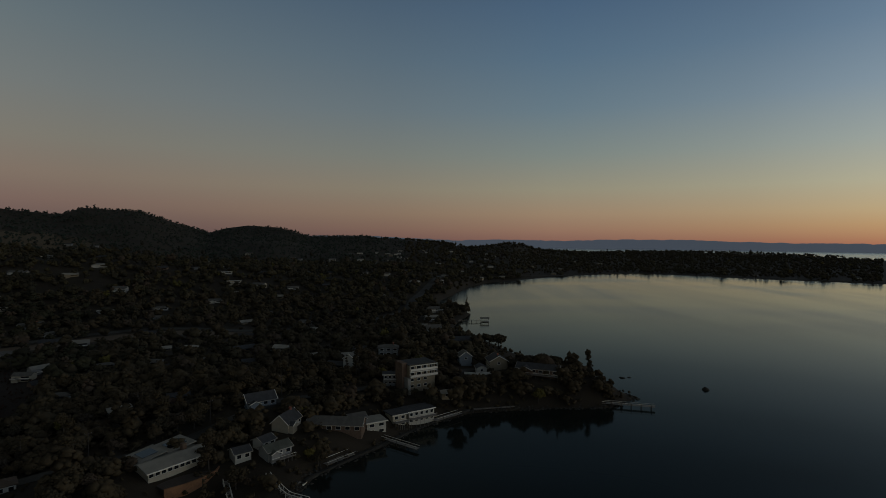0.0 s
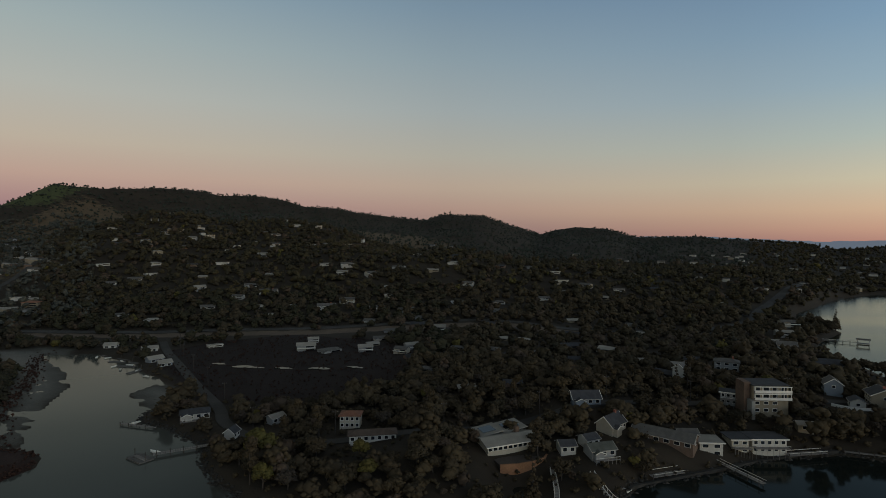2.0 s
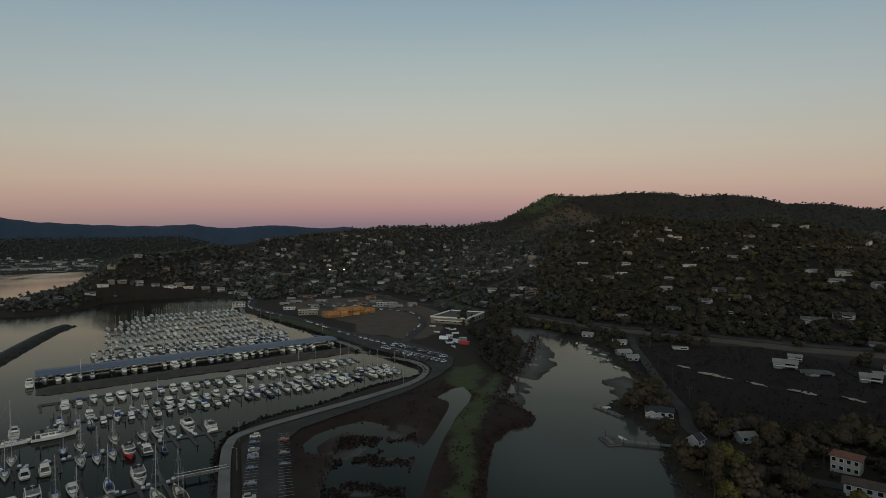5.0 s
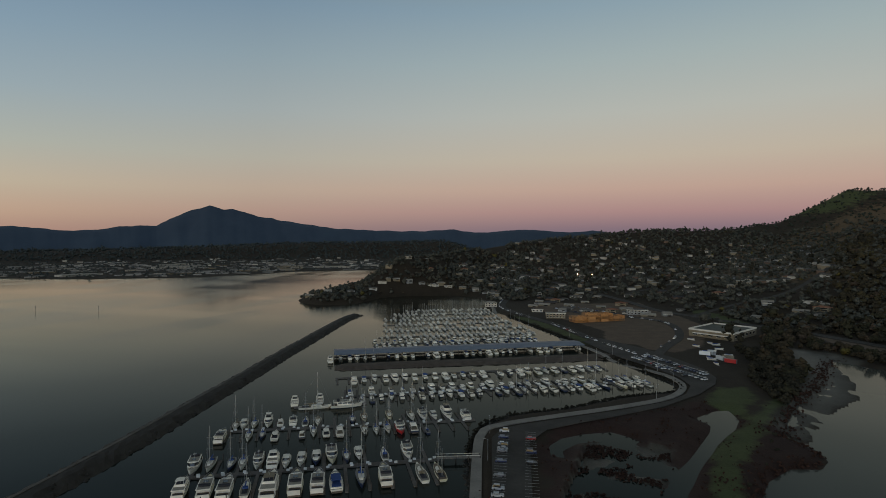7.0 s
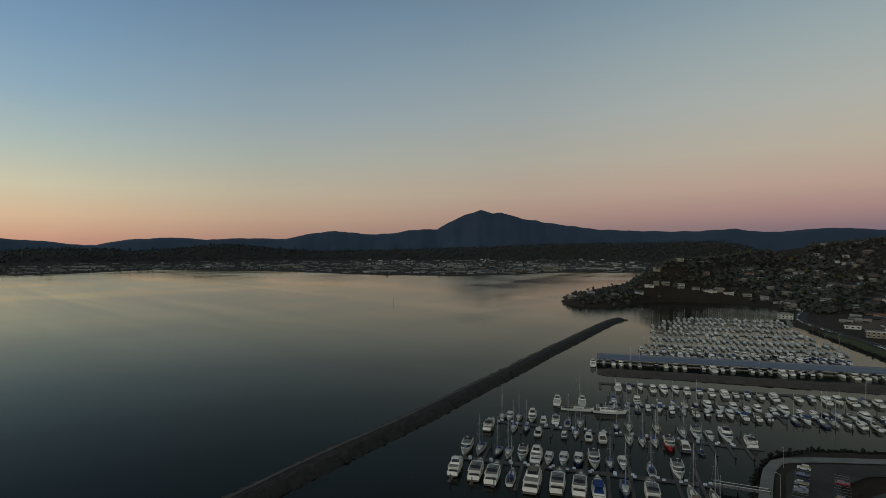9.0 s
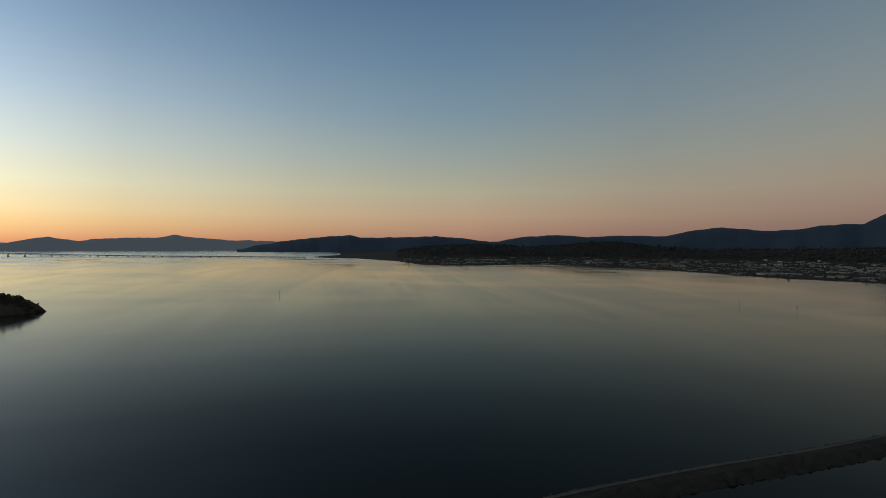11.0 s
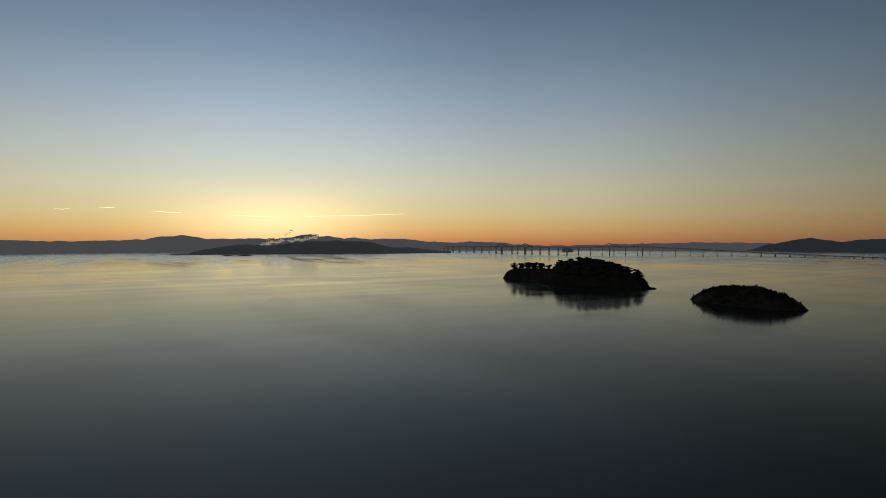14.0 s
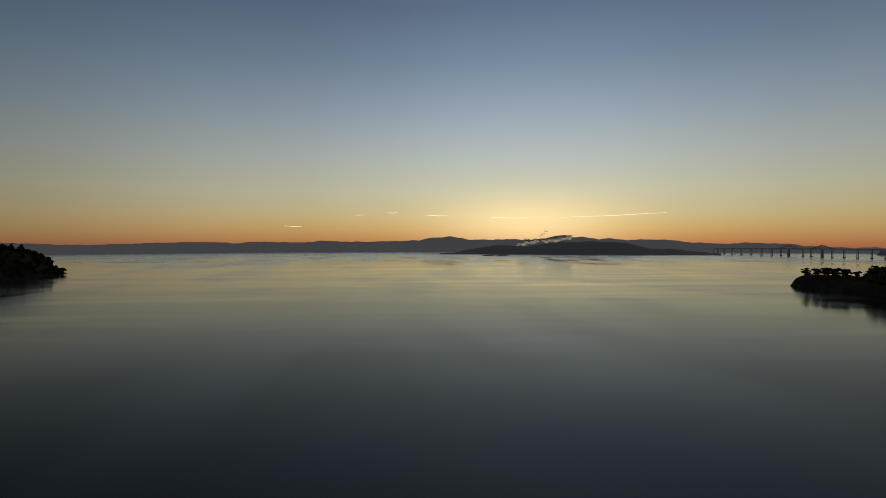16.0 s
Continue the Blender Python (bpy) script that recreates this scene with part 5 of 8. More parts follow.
def gable_edges(w, d, z, rise, over=0.5):
    """White boards along the sloping edges of both gable ends."""
    boards = []
    y, drop = d / 2 + over, rise * over / (d / 2)
    for x in (-w / 2 - over - 0.04, w / 2 + over + 0.04):
        for s in (-1, 1):
            boards.append(rod((x, s * y, z - drop + 0.1), (x, 0, z + rise + 0.1), 0.16))
    return boards


def hip_roof(w, d, z, rise, over=0.6):
    bm = bmesh.new()
    x, y = w / 2 + over, d / 2 + over
    r = max(w / 2 - d / 2, 0.6)
    lo = [bm.verts.new(p) for p in ((-x, -y, z - 0.15), (x, -y, z - 0.15), (x, y, z - 0.15), (-x, y, z - 0.15))]
    eav = [bm.verts.new((v.co.x, v.co.y, z + 0.1)) for v in lo]
    p, q = bm.verts.new((-r, 0, z + rise)), bm.verts.new((r, 0, z + rise))
    bm.faces.new(lo[::-1])
    for i in range(4):
        bm.faces.new((lo[i], lo[(i + 1) % 4], eav[(i + 1) % 4], eav[i]))
    bm.faces.new((eav[0], eav[1], q, p))
    bm.faces.new((eav[2], eav[3], p, q))
    bm.faces.new((eav[1], eav[2], q))
    bm.faces.new((eav[3], eav[0], p))
    return bm


def gable_wall(w, d, z, rise):
    """Walls down into the slope, with the gable ends closed."""
    bm = bmesh.new()
    x, y = w / 2, d / 2
    prof = [(-y, -3.0), (y, -3.0), (y, z), (0, z + rise), (-y, z)]
    a = [bm.verts.new((-x, py, pz)) for py, pz in prof]
    b = [bm.verts.new((x, py, pz)) for py, pz in prof]
    bm.faces.new(a[::-1])
    bm.faces.new(b)
    for i in range(5):
        bm.faces.new((a[i], a[(i + 1) % 5], b[(i + 1) % 5], b[i]))
    return bm


def add_window(house, x, y, z, w, h, face, framed=True):
    """A window on a wall: face is x+, x-, y+ or y-."""
    if not framed:
        g = part("window", box(-w / 2, w / 2, -0.07, 0.05, -h / 2, h / 2), M_GLASS, house)
        g.matrix_basis = pose(x, y, z, 0, 0, {"y-": 0, "x+": 90, "y+": 180, "x-": 270}[face])
        return g
    turn = {"y-": 0, "x+": 90, "y+": 180, "x-": 270}[face]
    wf = part("window", box(-w / 2 - 0.14, w / 2 + 0.14, -0.06, 0.06, -h / 2 - 0.14, h / 2 + 0.14), M_TRIM, house, "white-framed window")
    wf.matrix_basis = pose(x, y, z, 0, 0, turn)
    p = part("pane", box(-w / 2, w / 2, -0.09, 0.0, -h / 2, h / 2), M_GLASS, wf)
    return wf


def house(w, d, storeys, roof, wall, roof_mat, label, windows=3, chimney=False, deck=False, rise=None, name="house", plain=False, wing=False):
    """A house facing -y with its parts."""
    def make():
        h = root(name, label, "house", "houses round the bay")
        z = 2.8 * storeys
        up = rise or {"gable": d * 0.24, "hip": d * 0.2, "flat": 0}[roof]
        part("wall", gable_wall(w, d, z, up) if roof == "gable" else box(-w / 2, w / 2, -d / 2, d / 2, -3, z), WALLS[wall], h)
        if roof == "gable":
            part("roof", gable_roof(w, d, z, up), ROOFS[roof_mat], h)
        elif roof == "hip":
            part("roof", hip_roof(w, d, z, up), ROOFS[roof_mat], h)
        else:
            part("roof", box(-w / 2 - 0.7, w / 2 + 0.7, -d / 2 - 0.7, d / 2 + 0.7, z, z + 0.35), ROOFS[roof_mat], h)
            part("fascia", box(-w / 2 - 0.74, w / 2 + 0.74, -d / 2 - 0.74, -d / 2 - 0.7, z - 0.1, z + 0.38), M_TRIM, h)
        if plain or wing:
            ww = w * 0.42
            side_wing = part("wing", gable_wall(d * 0.9, ww * 0.8, z - 0.5 if storeys == 1 else z - 2.6, ww * 0.18), WALLS[wall], h)
            side_wing.matrix_basis = pose(-w * 0.27, -d * 0.3, 0, 0, 0, 90)
            part("wing_roof", gable_roof(d * 0.9, ww * 0.8, z - 0.5 if storeys == 1 else z - 2.6, ww * 0.18), ROOFS[roof_mat], side_wing)
            if not plain:
                for edge in gable_edges(d * 0.9, ww * 0.8, z - 0.5 if storeys == 1 else z - 2.6, ww * 0.18):
                    part("bargeboard", edge, M_TRIM, side_wing, "white edge of the gable")
        if roof == "gable" and not plain:
            for edge in gable_edges(w, d, z, up):
                part("bargeboard", edge, M_TRIM if rise else M_EDGE, h, "pale edge of the gable")
            part("gutter", box(-w / 2 - 0.5, w / 2 + 0.5, -d / 2 - 0.62, -d / 2 - 0.5, z - up * 0.5 / (d / 2) - 0.05, z - up * 0.5 / (d / 2) + 0.2), M_EDGE, h, "weathered gutter along the eave")
        for s in range(storeys):
            for k in range(1 if plain else windows):
                x = w * 0.2 if plain else -w / 2 + w * (k + 0.5) / windows
                add_window(h, x, -d / 2 - 0.02, 1.55 + 2.8 * s, w * 0.42 if plain else min(w / windows * 0.5, 2.2), 1.3, "y-", not plain)
        if not plain:
            add_window(h, w / 2 + 0.02, 0, 1.6 + 2.8 * (storeys - 1), 1.4, 1.2, "x+", True)
        if chimney:
            part("chimney", box(w * 0.22, w * 0.22 + 0.9, -0.45, 0.45, z, z + up + 1.2), M_BRICK, h)
        if deck:
            dk = part("deck", box(-w / 2, w / 2, -d / 2 - 3, -d / 2, -0.2 + 2.8 * (storeys - 1), 2.8 * (storeys - 1)), M_DECK, h)
            part("rail", box(-w / 2, w / 2, -d / 2 - 3, -d / 2 - 2.92, 2.8 * (storeys - 1) + (0.5 if plain else 0.92), 2.8 * (storeys - 1) + 1.05), M_TRIM, dk)
            for k in range(0 if plain else 7):
                part("rail_post", rod((-w / 2 + w * k / 6, -d / 2 - 2.88, -3), (-w / 2 + w * k / 6, -d / 2 - 2.88, 2.8 * (storeys - 1) + 0.92), 0.07), M_DECK, dk)
        return h
    return make


KINDS = [house(16, 9, 1, "gable", "white", "grey", "white single-storey house with a grey gable roof among trees", 2, plain=True),
         house(15, 10, 2, "gable", "cream", "grey", "cream two-storey house with a grey gable roof", 2, deck=True, plain=True),
         house(18, 10, 1, "hip", "white", "pale", "long white house with a pale hip roof", 2, plain=True),
         house(14, 10, 2, "hip", "tan", "tile", "tan stucco house with a clay tile roof", 2, plain=True),
         house(17, 9, 1, "flat", "white", "pale", "low white house with a pale flat roof", 2, plain=True),
         house(13, 9, 2, "gable", "grey", "pale", "grey two-storey house with a pale roof", 2, deck=True, plain=True),
         house(15, 9, 1, "gable", "brown", "dark", "brown shingled house with a dark roof among trees", 2, plain=True),
         house(16, 10, 2, "flat", "cream", "pale", "cream modern house with a flat roof and deck", 2, deck=True, plain=True),
         house(15, 9, 1, "gable", "tan", "pale", "tan bungalow with a pale roof", 2, plain=True),
         house(19, 11, 2, "gable", "white", "grey", "large white two-storey house with a grey roof", 2, True, plain=True),
         house(14, 9, 1, "hip", "grey", "grey", "grey bungalow with a hip roof", 2, plain=True)]
BUILT = []                                # places and sizes kept clear of trees


def settle(key, maker, x, y, turn, size=11, sink=0.0, grow=1.0, clear=0.35):
    """Stands a house on the slope, its front to the bearing turn."""
    z = max(ground_z(x, y), 0.8) + 0.3 - sink
    BUILT.append((x, y, size, clear))
    return KIT.put(key, maker, pose(x, y, z, 0, 0, turn) @ Matrix.Diagonal((grow * 1.12, grow, min(grow, 0.78), 1)))


def facing(x, y, jitter=0.0):
    """Turn that points a house's front down the slope to the water."""
    return math.degrees(math.atan2(-y, -x)) + 90 + jitter


# houses that stand out on the hillside: x, y, kind, turn added
PICKED = [(-443, 435, 9, 0), (-551, 584, 9, 5), (-397, 467, 0, 10), (-710, 488, 4, 0), (-756, 411, 2, 4), (-722, 450, 6, 0), (-336, 315, 5, 0), (-284, 329, 8, 15), (-239, 309, 1, -30), (-253, 391, 4, 5),
          (-211, 339, 10, 0), (-207, 402, 8, 0), (-191, 409, 2, -12), (-804, 896, 3, 0), (-796, 571, 4, 0), (-818, 674, 0, 0), (-622, 395, 5, 20), (-590, 447, 0, 10), (-738, 249, 4, 0), (-719, 335, 0, -8), (-448, 550, 4, 0),
          (-329, 458, 10, 0)]
MORE = [(-434, 688, 2, 0), (-439, 639, 8, 10), (-303, 756, 4, 0), (-272, 707, 7, 0), (-361, 1000, 7, 0), (-260, 623, 0, 0), (-296, 568, 10, 0), (-706, 360, 1, 0), (-392, 262, 4, 10), (-18, 531, 8, 10), (-12, 571, 5, 20), (6, 622, 4, 5), (-10, 640, 1, 30), (4, 492, 4, 10), (20, 408, 6, 10), (-60, 390, 6, 10), (-100, 340, 10, 30), (-128, 262, 6, 0), (-150, 250, 8, 20), (5, 437, 6, 0), (-20, 480, 0, 0), (-150, 450, 10, 0), (-120, 500, 8, 0), (-170, 330, 6, 40), (-135, 300, 10, 10), (-90, 380, 8, 20)]
for x, y, k, t in PICKED + MORE:
    settle(("house", k), KINDS[k], x, y, facing(x, y, t), 9, 0.3, 0.6 if math.hypot(x, y) < 560 else 0.95, 0.7)


def scatter_houses(count, az0, az1, r0, r1, gap, kinds):
    made, tries = 0, 0
    while made < count and tries < count * 30:
        tries += 1
        a, r = radians(rnd.uniform(az0, az1)), rnd.uniform(r0, r1)
        x, y = -math.sin(a) * r, math.cos(a) * r
        if any((x - bx) ** 2 + (y - by) ** 2 < (gap + bs * 0.4) ** 2 for bx, by, bs, _ in BUILT):
            continue
        z = ground_z(x, y)
        if z < 2.6 or min(abs(ground_z(x + 6, y) - z), 9) > 3.5 or near_road(x, y, 11):
            continue
        k = rnd.choice(kinds)
        settle(("house", k), KINDS[k], x, y, facing(x, y, rnd.uniform(-28, 28)), 10, grow=rnd.uniform(0.65, 1.05), sink=0.9)
        made += 1


ROAD_PTS = np.concatenate([sampled(p, 8) for p, _, _ in ROADS])


def near_road(x, y, d):
    return bool((((ROAD_PTS - (x, y)) ** 2).sum(1) < d * d).any())


scatter_houses(60, 68, 99, 690, 950, 14, (0, 3, 5, 6, 6, 8, 8, 10, 10))
scatter_houses(15, 97, 110, 800, 1150, 22, (1, 3, 4, 7, 9, 2))
scatter_houses(48, 30, 68, 590, 1150, 26, (0, 2, 4, 5, 6, 7, 8, 9))
scatter_houses(30, 5, 30, 560, 1500, 28, (0, 1, 4, 6, 8, 10))
scatter_houses(24, 8, 48, 330, 560, 14, (6, 6, 8, 10, 10, 0, 5))
scatter_houses(10, -8, 6, 800, 1500, 26, (0, 4, 8, 2))
scatter_houses(4, -38, -10, 1330, 1500, 40, (0, 4, 8))
# waterfront row beyond the marina
for i, (x, y) in enumerate([(-745, -420), (-768, -400), (-790, -372), (-832, -352), (-858, -346), (-882, -330), (-893, -310), (-902, -290), (-909, -268), (-917, -246), (-924, -222), (-912, -196), (-896, -176), (-868, -156), (-838, -146)]):
    settle(("house", (8, 5, 10, 0, 4)[i % 5]), KINDS[(8, 5, 10, 0, 4)[i % 5]], x, y, facing(x, y, rnd.uniform(-8, 8)), 9, 0.3, 0.74, 1.2)

# ---- poles, trailers and other small things on land ----
def utility_pole():
    p = root("utility_pole", "wooden utility pole with a crossarm and wires", "utility pole", "utility poles")
    part("pole", rod((0, 0, -1), (0, 0, 11), 0.17, 0.12), M_PILE, p)
    part("crossarm", box(-1.2, 1.2, -0.07, 0.07, 10.1, 10.3), M_PILE, p)
    for x in (-1.0, 0.0, 1.0):
        part("insulator", rod((x, 0, 10.3), (x, 0, 10.6), 0.07, sides=5), M_STEEL, p)
    return p


for x, y in ((-412, 245), (-375, 225), (-335, 208), (-296, 193), (-255, 176), (-208, 158), (-168, 170), (-128, 195), (-98, 228), (-78, 262), (-45, 292), (-5, 318)):
    BUILT.append((x, y, 3, 0.3))
    KIT.put("pole", utility_pole, pose(x, y, ground_z(x, y), 0, 0, rnd.uniform(20, 50)))


def trailer_boat():
    b = root("boat_on_trailer", "small white boat standing on a trailer", "boat", "boats on trailers")
    part("hull", hull(6.5, 2.3, 0.9), M_GEL, b).matrix_basis = pose(0, 0, 1.0)
    part("cover", box(-2.6, 1.4, -0.8, 0.8, 1.75, 2.15, taper=0.25), M_CANVAS, b)
    part("trailer_frame", box(-3, 3.6, -0.5, 0.5, 0.4, 0.6), M_STEEL, b)
    for y in (-1.1, 1.1):
        part("wheel", rod((-0.6, y - 0.1, 0.32), (-0.6, y + 0.1, 0.32), 0.32, sides=10), M_TYRE, b)
    return b


for i in range(11):
    x, y = -432 - 9.2 * i + rnd.uniform(-4, 4), 88 + rnd.uniform(-11, 11) + 0.5 * i
    KIT.put("trailer", trailer_boat, pose(x, y, ground_z(x, y) + 0.15, 0, 0, rnd.uniform(10, 110)))
for i in range(16):
    x, y = -640 - 9 * i + rnd.uniform(-3, 3), 66 - 7 * i + rnd.uniform(-4, 4)
    park(x, y, ground_z(x, y) + 0.2, rnd.uniform(0, 360))


def skiff():
    b = root("skiff", "small open boat lying by the creek bank", "boat", "skiffs on the creek")
    part("hull", hull(5, 1.7, 0.6), M_GEL, b)
    part("thwart", box(-0.3, 0.1, -0.7, 0.7, 0.4, 0.46), M_TEAK, b)
    return b


for x, y in ((-393, 196), (-372, 190), (-410, 199), (-430, 199), (-352, 186), (-225, 122), (-268, 136), (-398, 188), (-385, 186), (-440, 196), (-58, 190), (-50, 196)):
    KIT.put("skiff", skiff, pose(x, y, 0.1, 0, 0, rnd.uniform(0, 360)))
# back-water floats at the creek's head
for k, (x, y, t) in enumerate(((-395, 203, 20), (-415, 204, 10), (-372, 199, 35))):
    f = root("landing_float", "weathered float moored at the boatyard", "dock", "jetties", pose(x, y, 0.25, 0, 0, t))
    part("deck", box(-7, 7, -1.5, 1.5, -0.3, 0.3), M_DOCK, f)
    for s in (-6.5, 6.5):
        part("mooring_post", rod((s, 1.7, -1), (s, 1.7, 2.6), 0.18), M_PILE, f)

# ---- the houses on the near shore ----
def at(key, maker, x, y, turn, z=None, size=12):
    BUILT.append((x, y, size, 0.8))
    return KIT.put(key, maker, pose(x, y, (max(ground_z(x, y), 0.8) + 0.3) if z is None else z, 0, 0, turn))


M_RUSTY = material("rusty_earth_wall", (0.27, 0.135, 0.07), 0.95, vary=0.35, scale=0.5, bump=0.4)


def pale_roof_house():
    """The modern house on the bluff: a broad pale roof and two shed wings behind."""
    h = root("bluff_house", "modern house with broad pale low roofs on an earth bluff", "house", "houses round the bay")
    part("wall", box(-11, 11, -4.5, 4.5, -4, 3.0), WALLS["cream"], h)
    part("roof", gable_roof(22, 10, 3.0, 1.3, 1.4, 0.3), ROOFS["pale"], h)
    part("fascia", box(-12.5, 12.5, -6.48, -6.42, 2.55, 3.0), M_TRIM, h)
    for k in range(9):
        add_window(h, -10 + k * 2.2, -4.53, 1.5, 1.5, 1.7, "y-")
    for k, (x0, y0, w, l) in enumerate(((-9, 8.5, 8, 9), (1.5, 9.5, 9, 10))):
        wing = part("wing", box(x0, x0 + w, y0 - l / 2, y0 + l / 2, -4, 3.4), WALLS["cream"], h)
        bm = bmesh.new()
        a = [bm.verts.new(p) for p in ((x0 - 1, y0 - l / 2 - 0.8, 3.4), (x0 + w + 1, y0 - l / 2 - 0.8, 4.6), (x0 + w + 1, y0 + l / 2 + 0.8, 4.6), (x0 - 1, y0 + l / 2 + 0.8, 3.4))]
        b = [bm.verts.new(v.co + Vector((0, 0, 0.35))) for v in a]
        bm.faces.new(a[::-1])
        bm.faces.new(b)
        for i in range(4):
            bm.faces.new((a[i], a[(i + 1) % 4], b[(i + 1) % 4], b[i]))
        part("shed_roof", bm, ROOFS["pale"], wing)
        sp = part("solar_panel", box(-w / 2 + 1.2, w / 2 - 1.2, -3, 3, 0.2, 0.3), M_GLASS, wing, "dark solar panel")
        sp.matrix_basis = pose(x0 + w / 2, y0, 4.2, 0, -math.degrees(math.atan2(1.2, w + 2)), 0)
    part("chimney", box(4, 5.6, 0.5, 2.2, 3, 6.6), WALLS["brown"], h, "broad dark chimney")
    bm = bmesh.new()
    add_prism(bm, [(-9.5, -12), (-4, -13.5), (3, -13.9), (8.5, -12.5), (13.8, -8.1), (16.7, -2.6), (10.9, -2.6), (10.9, -4.5), (-9.5, -4.5)], -7.5, -1.9)
    part("terrace", bm, M_DIRT, h)
    bm = bmesh.new()
    add_prism(bm, [(-10, -12.6), (-4, -14.2), (3, -14.6), (9, -13.2), (14.5, -8.6), (17.5, -3), (16.8, -2.7), (13.9, -8.2), (8.6, -12.6), (3, -14), (-4, -13.6), (-9.6, -12.1)], -8.5, -1.4)
    part("retaining_wall", bm, M_RUSTY, h, "rust-coloured curved retaining wall")
    return h


at("bluff", pale_roof_house, -97, 194, facing(-95, 198, 30), None, 15)

red_house = house(9, 7, 2, "hip", "cream", "tile", "cream two-storey house with a low reddish hip roof", 4, False)
at("red_house", red_house, -170, 182, facing(-170, 182, -10), None, 17)
at("red_wing", house(19, 6.5, 1, "hip", "white", "brown", "long low white house with a dark brown hip roof", 7, False), -146, 169, facing(-146, 169, 2), None, 19)
at("blue_house", house(13, 8, 1, "gable", "blue", "dark", "blue-grey house with pale gables", 4, rise=2.8, wing=True), -84, 248, facing(-84, 248, 18), None, 13)
at("tudor", house(11, 7.5, 1, "gable", "cream", "dark", "cream steep-gabled house with a brick chimney", 4, True, rise=3.3, wing=True), -66, 229, facing(-66, 232, 60), None, 12)
at("cottage", house(6, 6, 1, "gable", "white", "dark", "small white gabled boathouse by the water", 2), -76, 203, facing(-76, 203, 20), None, 8)
at("cottage_b", house(10, 7, 1, "gable", "grey", "green", "grey cottage with white trim by the shore", 3, False, True, wing=True), -64, 207, facing(-64, 207, 30), None, 13)
at("cottage_a", house(6, 6, 1, "gable", "white", "dark", "small white gabled boathouse by the water", 2), -70, 212, facing(-70, 212, 40), None, 8)
at("long_roof", house(24, 9, 1, "gable", "brown", "grey", "long grey-roofed wooden building on the waterfront", 6), -46, 235, -4, 7.0, 13)
at("white_cube", house(9, 8, 2, "flat", "white", "pale", "white cubic two-storey house at the water's edge", 2), -31, 243, facing(-31, 243, 22), 2.4, 11)
at("white_cube_b", house(8, 10, 1, "gable", "white", "grey", "white gabled house end at the water's edge", 2), -40, 250, facing(-40, 250, 22), 3.4, 11)
at("row_house", house(14, 8, 2, "flat", "white", "dark", "long white waterfront house with two rows of balconies", 5, False, True), -12, 262, facing(-12, 262, 30), 1.8, 15)
at("row_house_b", house(7, 8, 2, "flat", "cream", "dark", "cream waterfront house with balconies", 2, False, True), -22, 255, facing(-22, 255, 28), 1.8, 10)
at("hill_house", house(9, 7, 2, "gable", "white", "grey", "white two-storey house on the wooded rise", 3, rise=2.6), -57, 338, facing(-57, 338, 70), None, 12)
at("grey_decks", house(7, 7, 2, "flat", "grey", "dark", "grey house with white balcony rails", 3, False, True), -29, 299, facing(-29, 299, 0), None, 11)


def apartment_block():
    a = root("apartment_block", "brown four-storey apartment block with white upper balconies", "building")
    part("wall", box(-8, 8, -6, 6, -4, 13.5), WALLS["tan"], a)
    part("roof", box(-8.4, 8.4, -6.4, 6.4, 13.5, 13.9), ROOFS["dark"], a)
    part("stair_tower", box(-11, -8, -4, 4, -4, 14.5), WALLS["brown"], a)
    for s in range(4):
        z = 0.8 + 3.3 * s
        if s > 1:
            b = part("balcony", box(-7.9, 8.6, -8, -6, z - 0.25, z), M_CONCRETE, a)
            part("parapet", box(-7.9, 8.6, -8.05, -7.95, z - 0.1, z + 1.1), M_TRIM, b, "white balcony front")
            part("lintel", box(-7.9, 8.6, -8.02, -7.9, z + 2.5, z + 2.9), M_TRIM, b, "white beam over the balcony")
            for k in range(6):
                part("post", box(-7.9 + 3.2 * k, -7.7 + 3.2 * k, -8, -7.8, z + 1.1, z + 2.5), M_TRIM, b)
        for k in range(4 if s > 1 else 3):
            add_window(a, -6 + 4 * k, -6.03, z + 1.4, 2.4 if s > 1 else 1.8, 1.7 if s > 1 else 1.3, "y-")
    part("stair", box(-9.6, -8.1, -8.6, -4, -4, 7.0), M_CONCRETE, a, "pale outside stair")
    return a


at("apartments", apartment_block, -14, 296, facing(-14, 296, 28), None, 16)
# the wooded point
at("point_house", house(24, 9, 1, "gable", "brown", "dark", "long dark house with a white railed terrace on the point", 6, False, True, wing=True), 55, 309, facing(55, 309, -12), None, 8)
at("point_white", house(11, 11, 2, "gable", "tan", "dark", "tan house with a white-edged gable front above the cove", 4, True, rise=3.0), 33, 330, facing(33, 330, -75), None, 10)
at("point_blue", house(8, 8, 2, "gable", "blue", "grey", "blue-grey gabled house above the cove", 2, rise=2.8), 14, 342, facing(14, 342, -78), None, 10)
at("point_small", house(7, 6, 1, "gable", "white", "dark", "small white gabled house behind a long wall", 2), 23, 324, facing(23, 324, -80), None, 9)
at("cove_grey", house(21, 12, 1, "hip", "brown", "dark", "broad dark-roofed house on the cove's shore", 3), 15, 408, facing(15, 408, 12), None, 11)
at("point_wall", house(6, 4, 1, "gable", "tan", "pale", "low pale garden house above the shore", 1), 2, 284, facing(2, 284, 20), None, 7)
at("cove_c", house(12, 9, 2, "gable", "grey", "grey", "grey house with balconies by the cove", 3, False, True), -8, 455, facing(-8, 455, 10), None, 11)
at("cove_d", house(12, 9, 1, "flat", "cream", "pale", "pale low house by the cove", 3), -2, 500, facing(-2, 500, 0), None, 11)
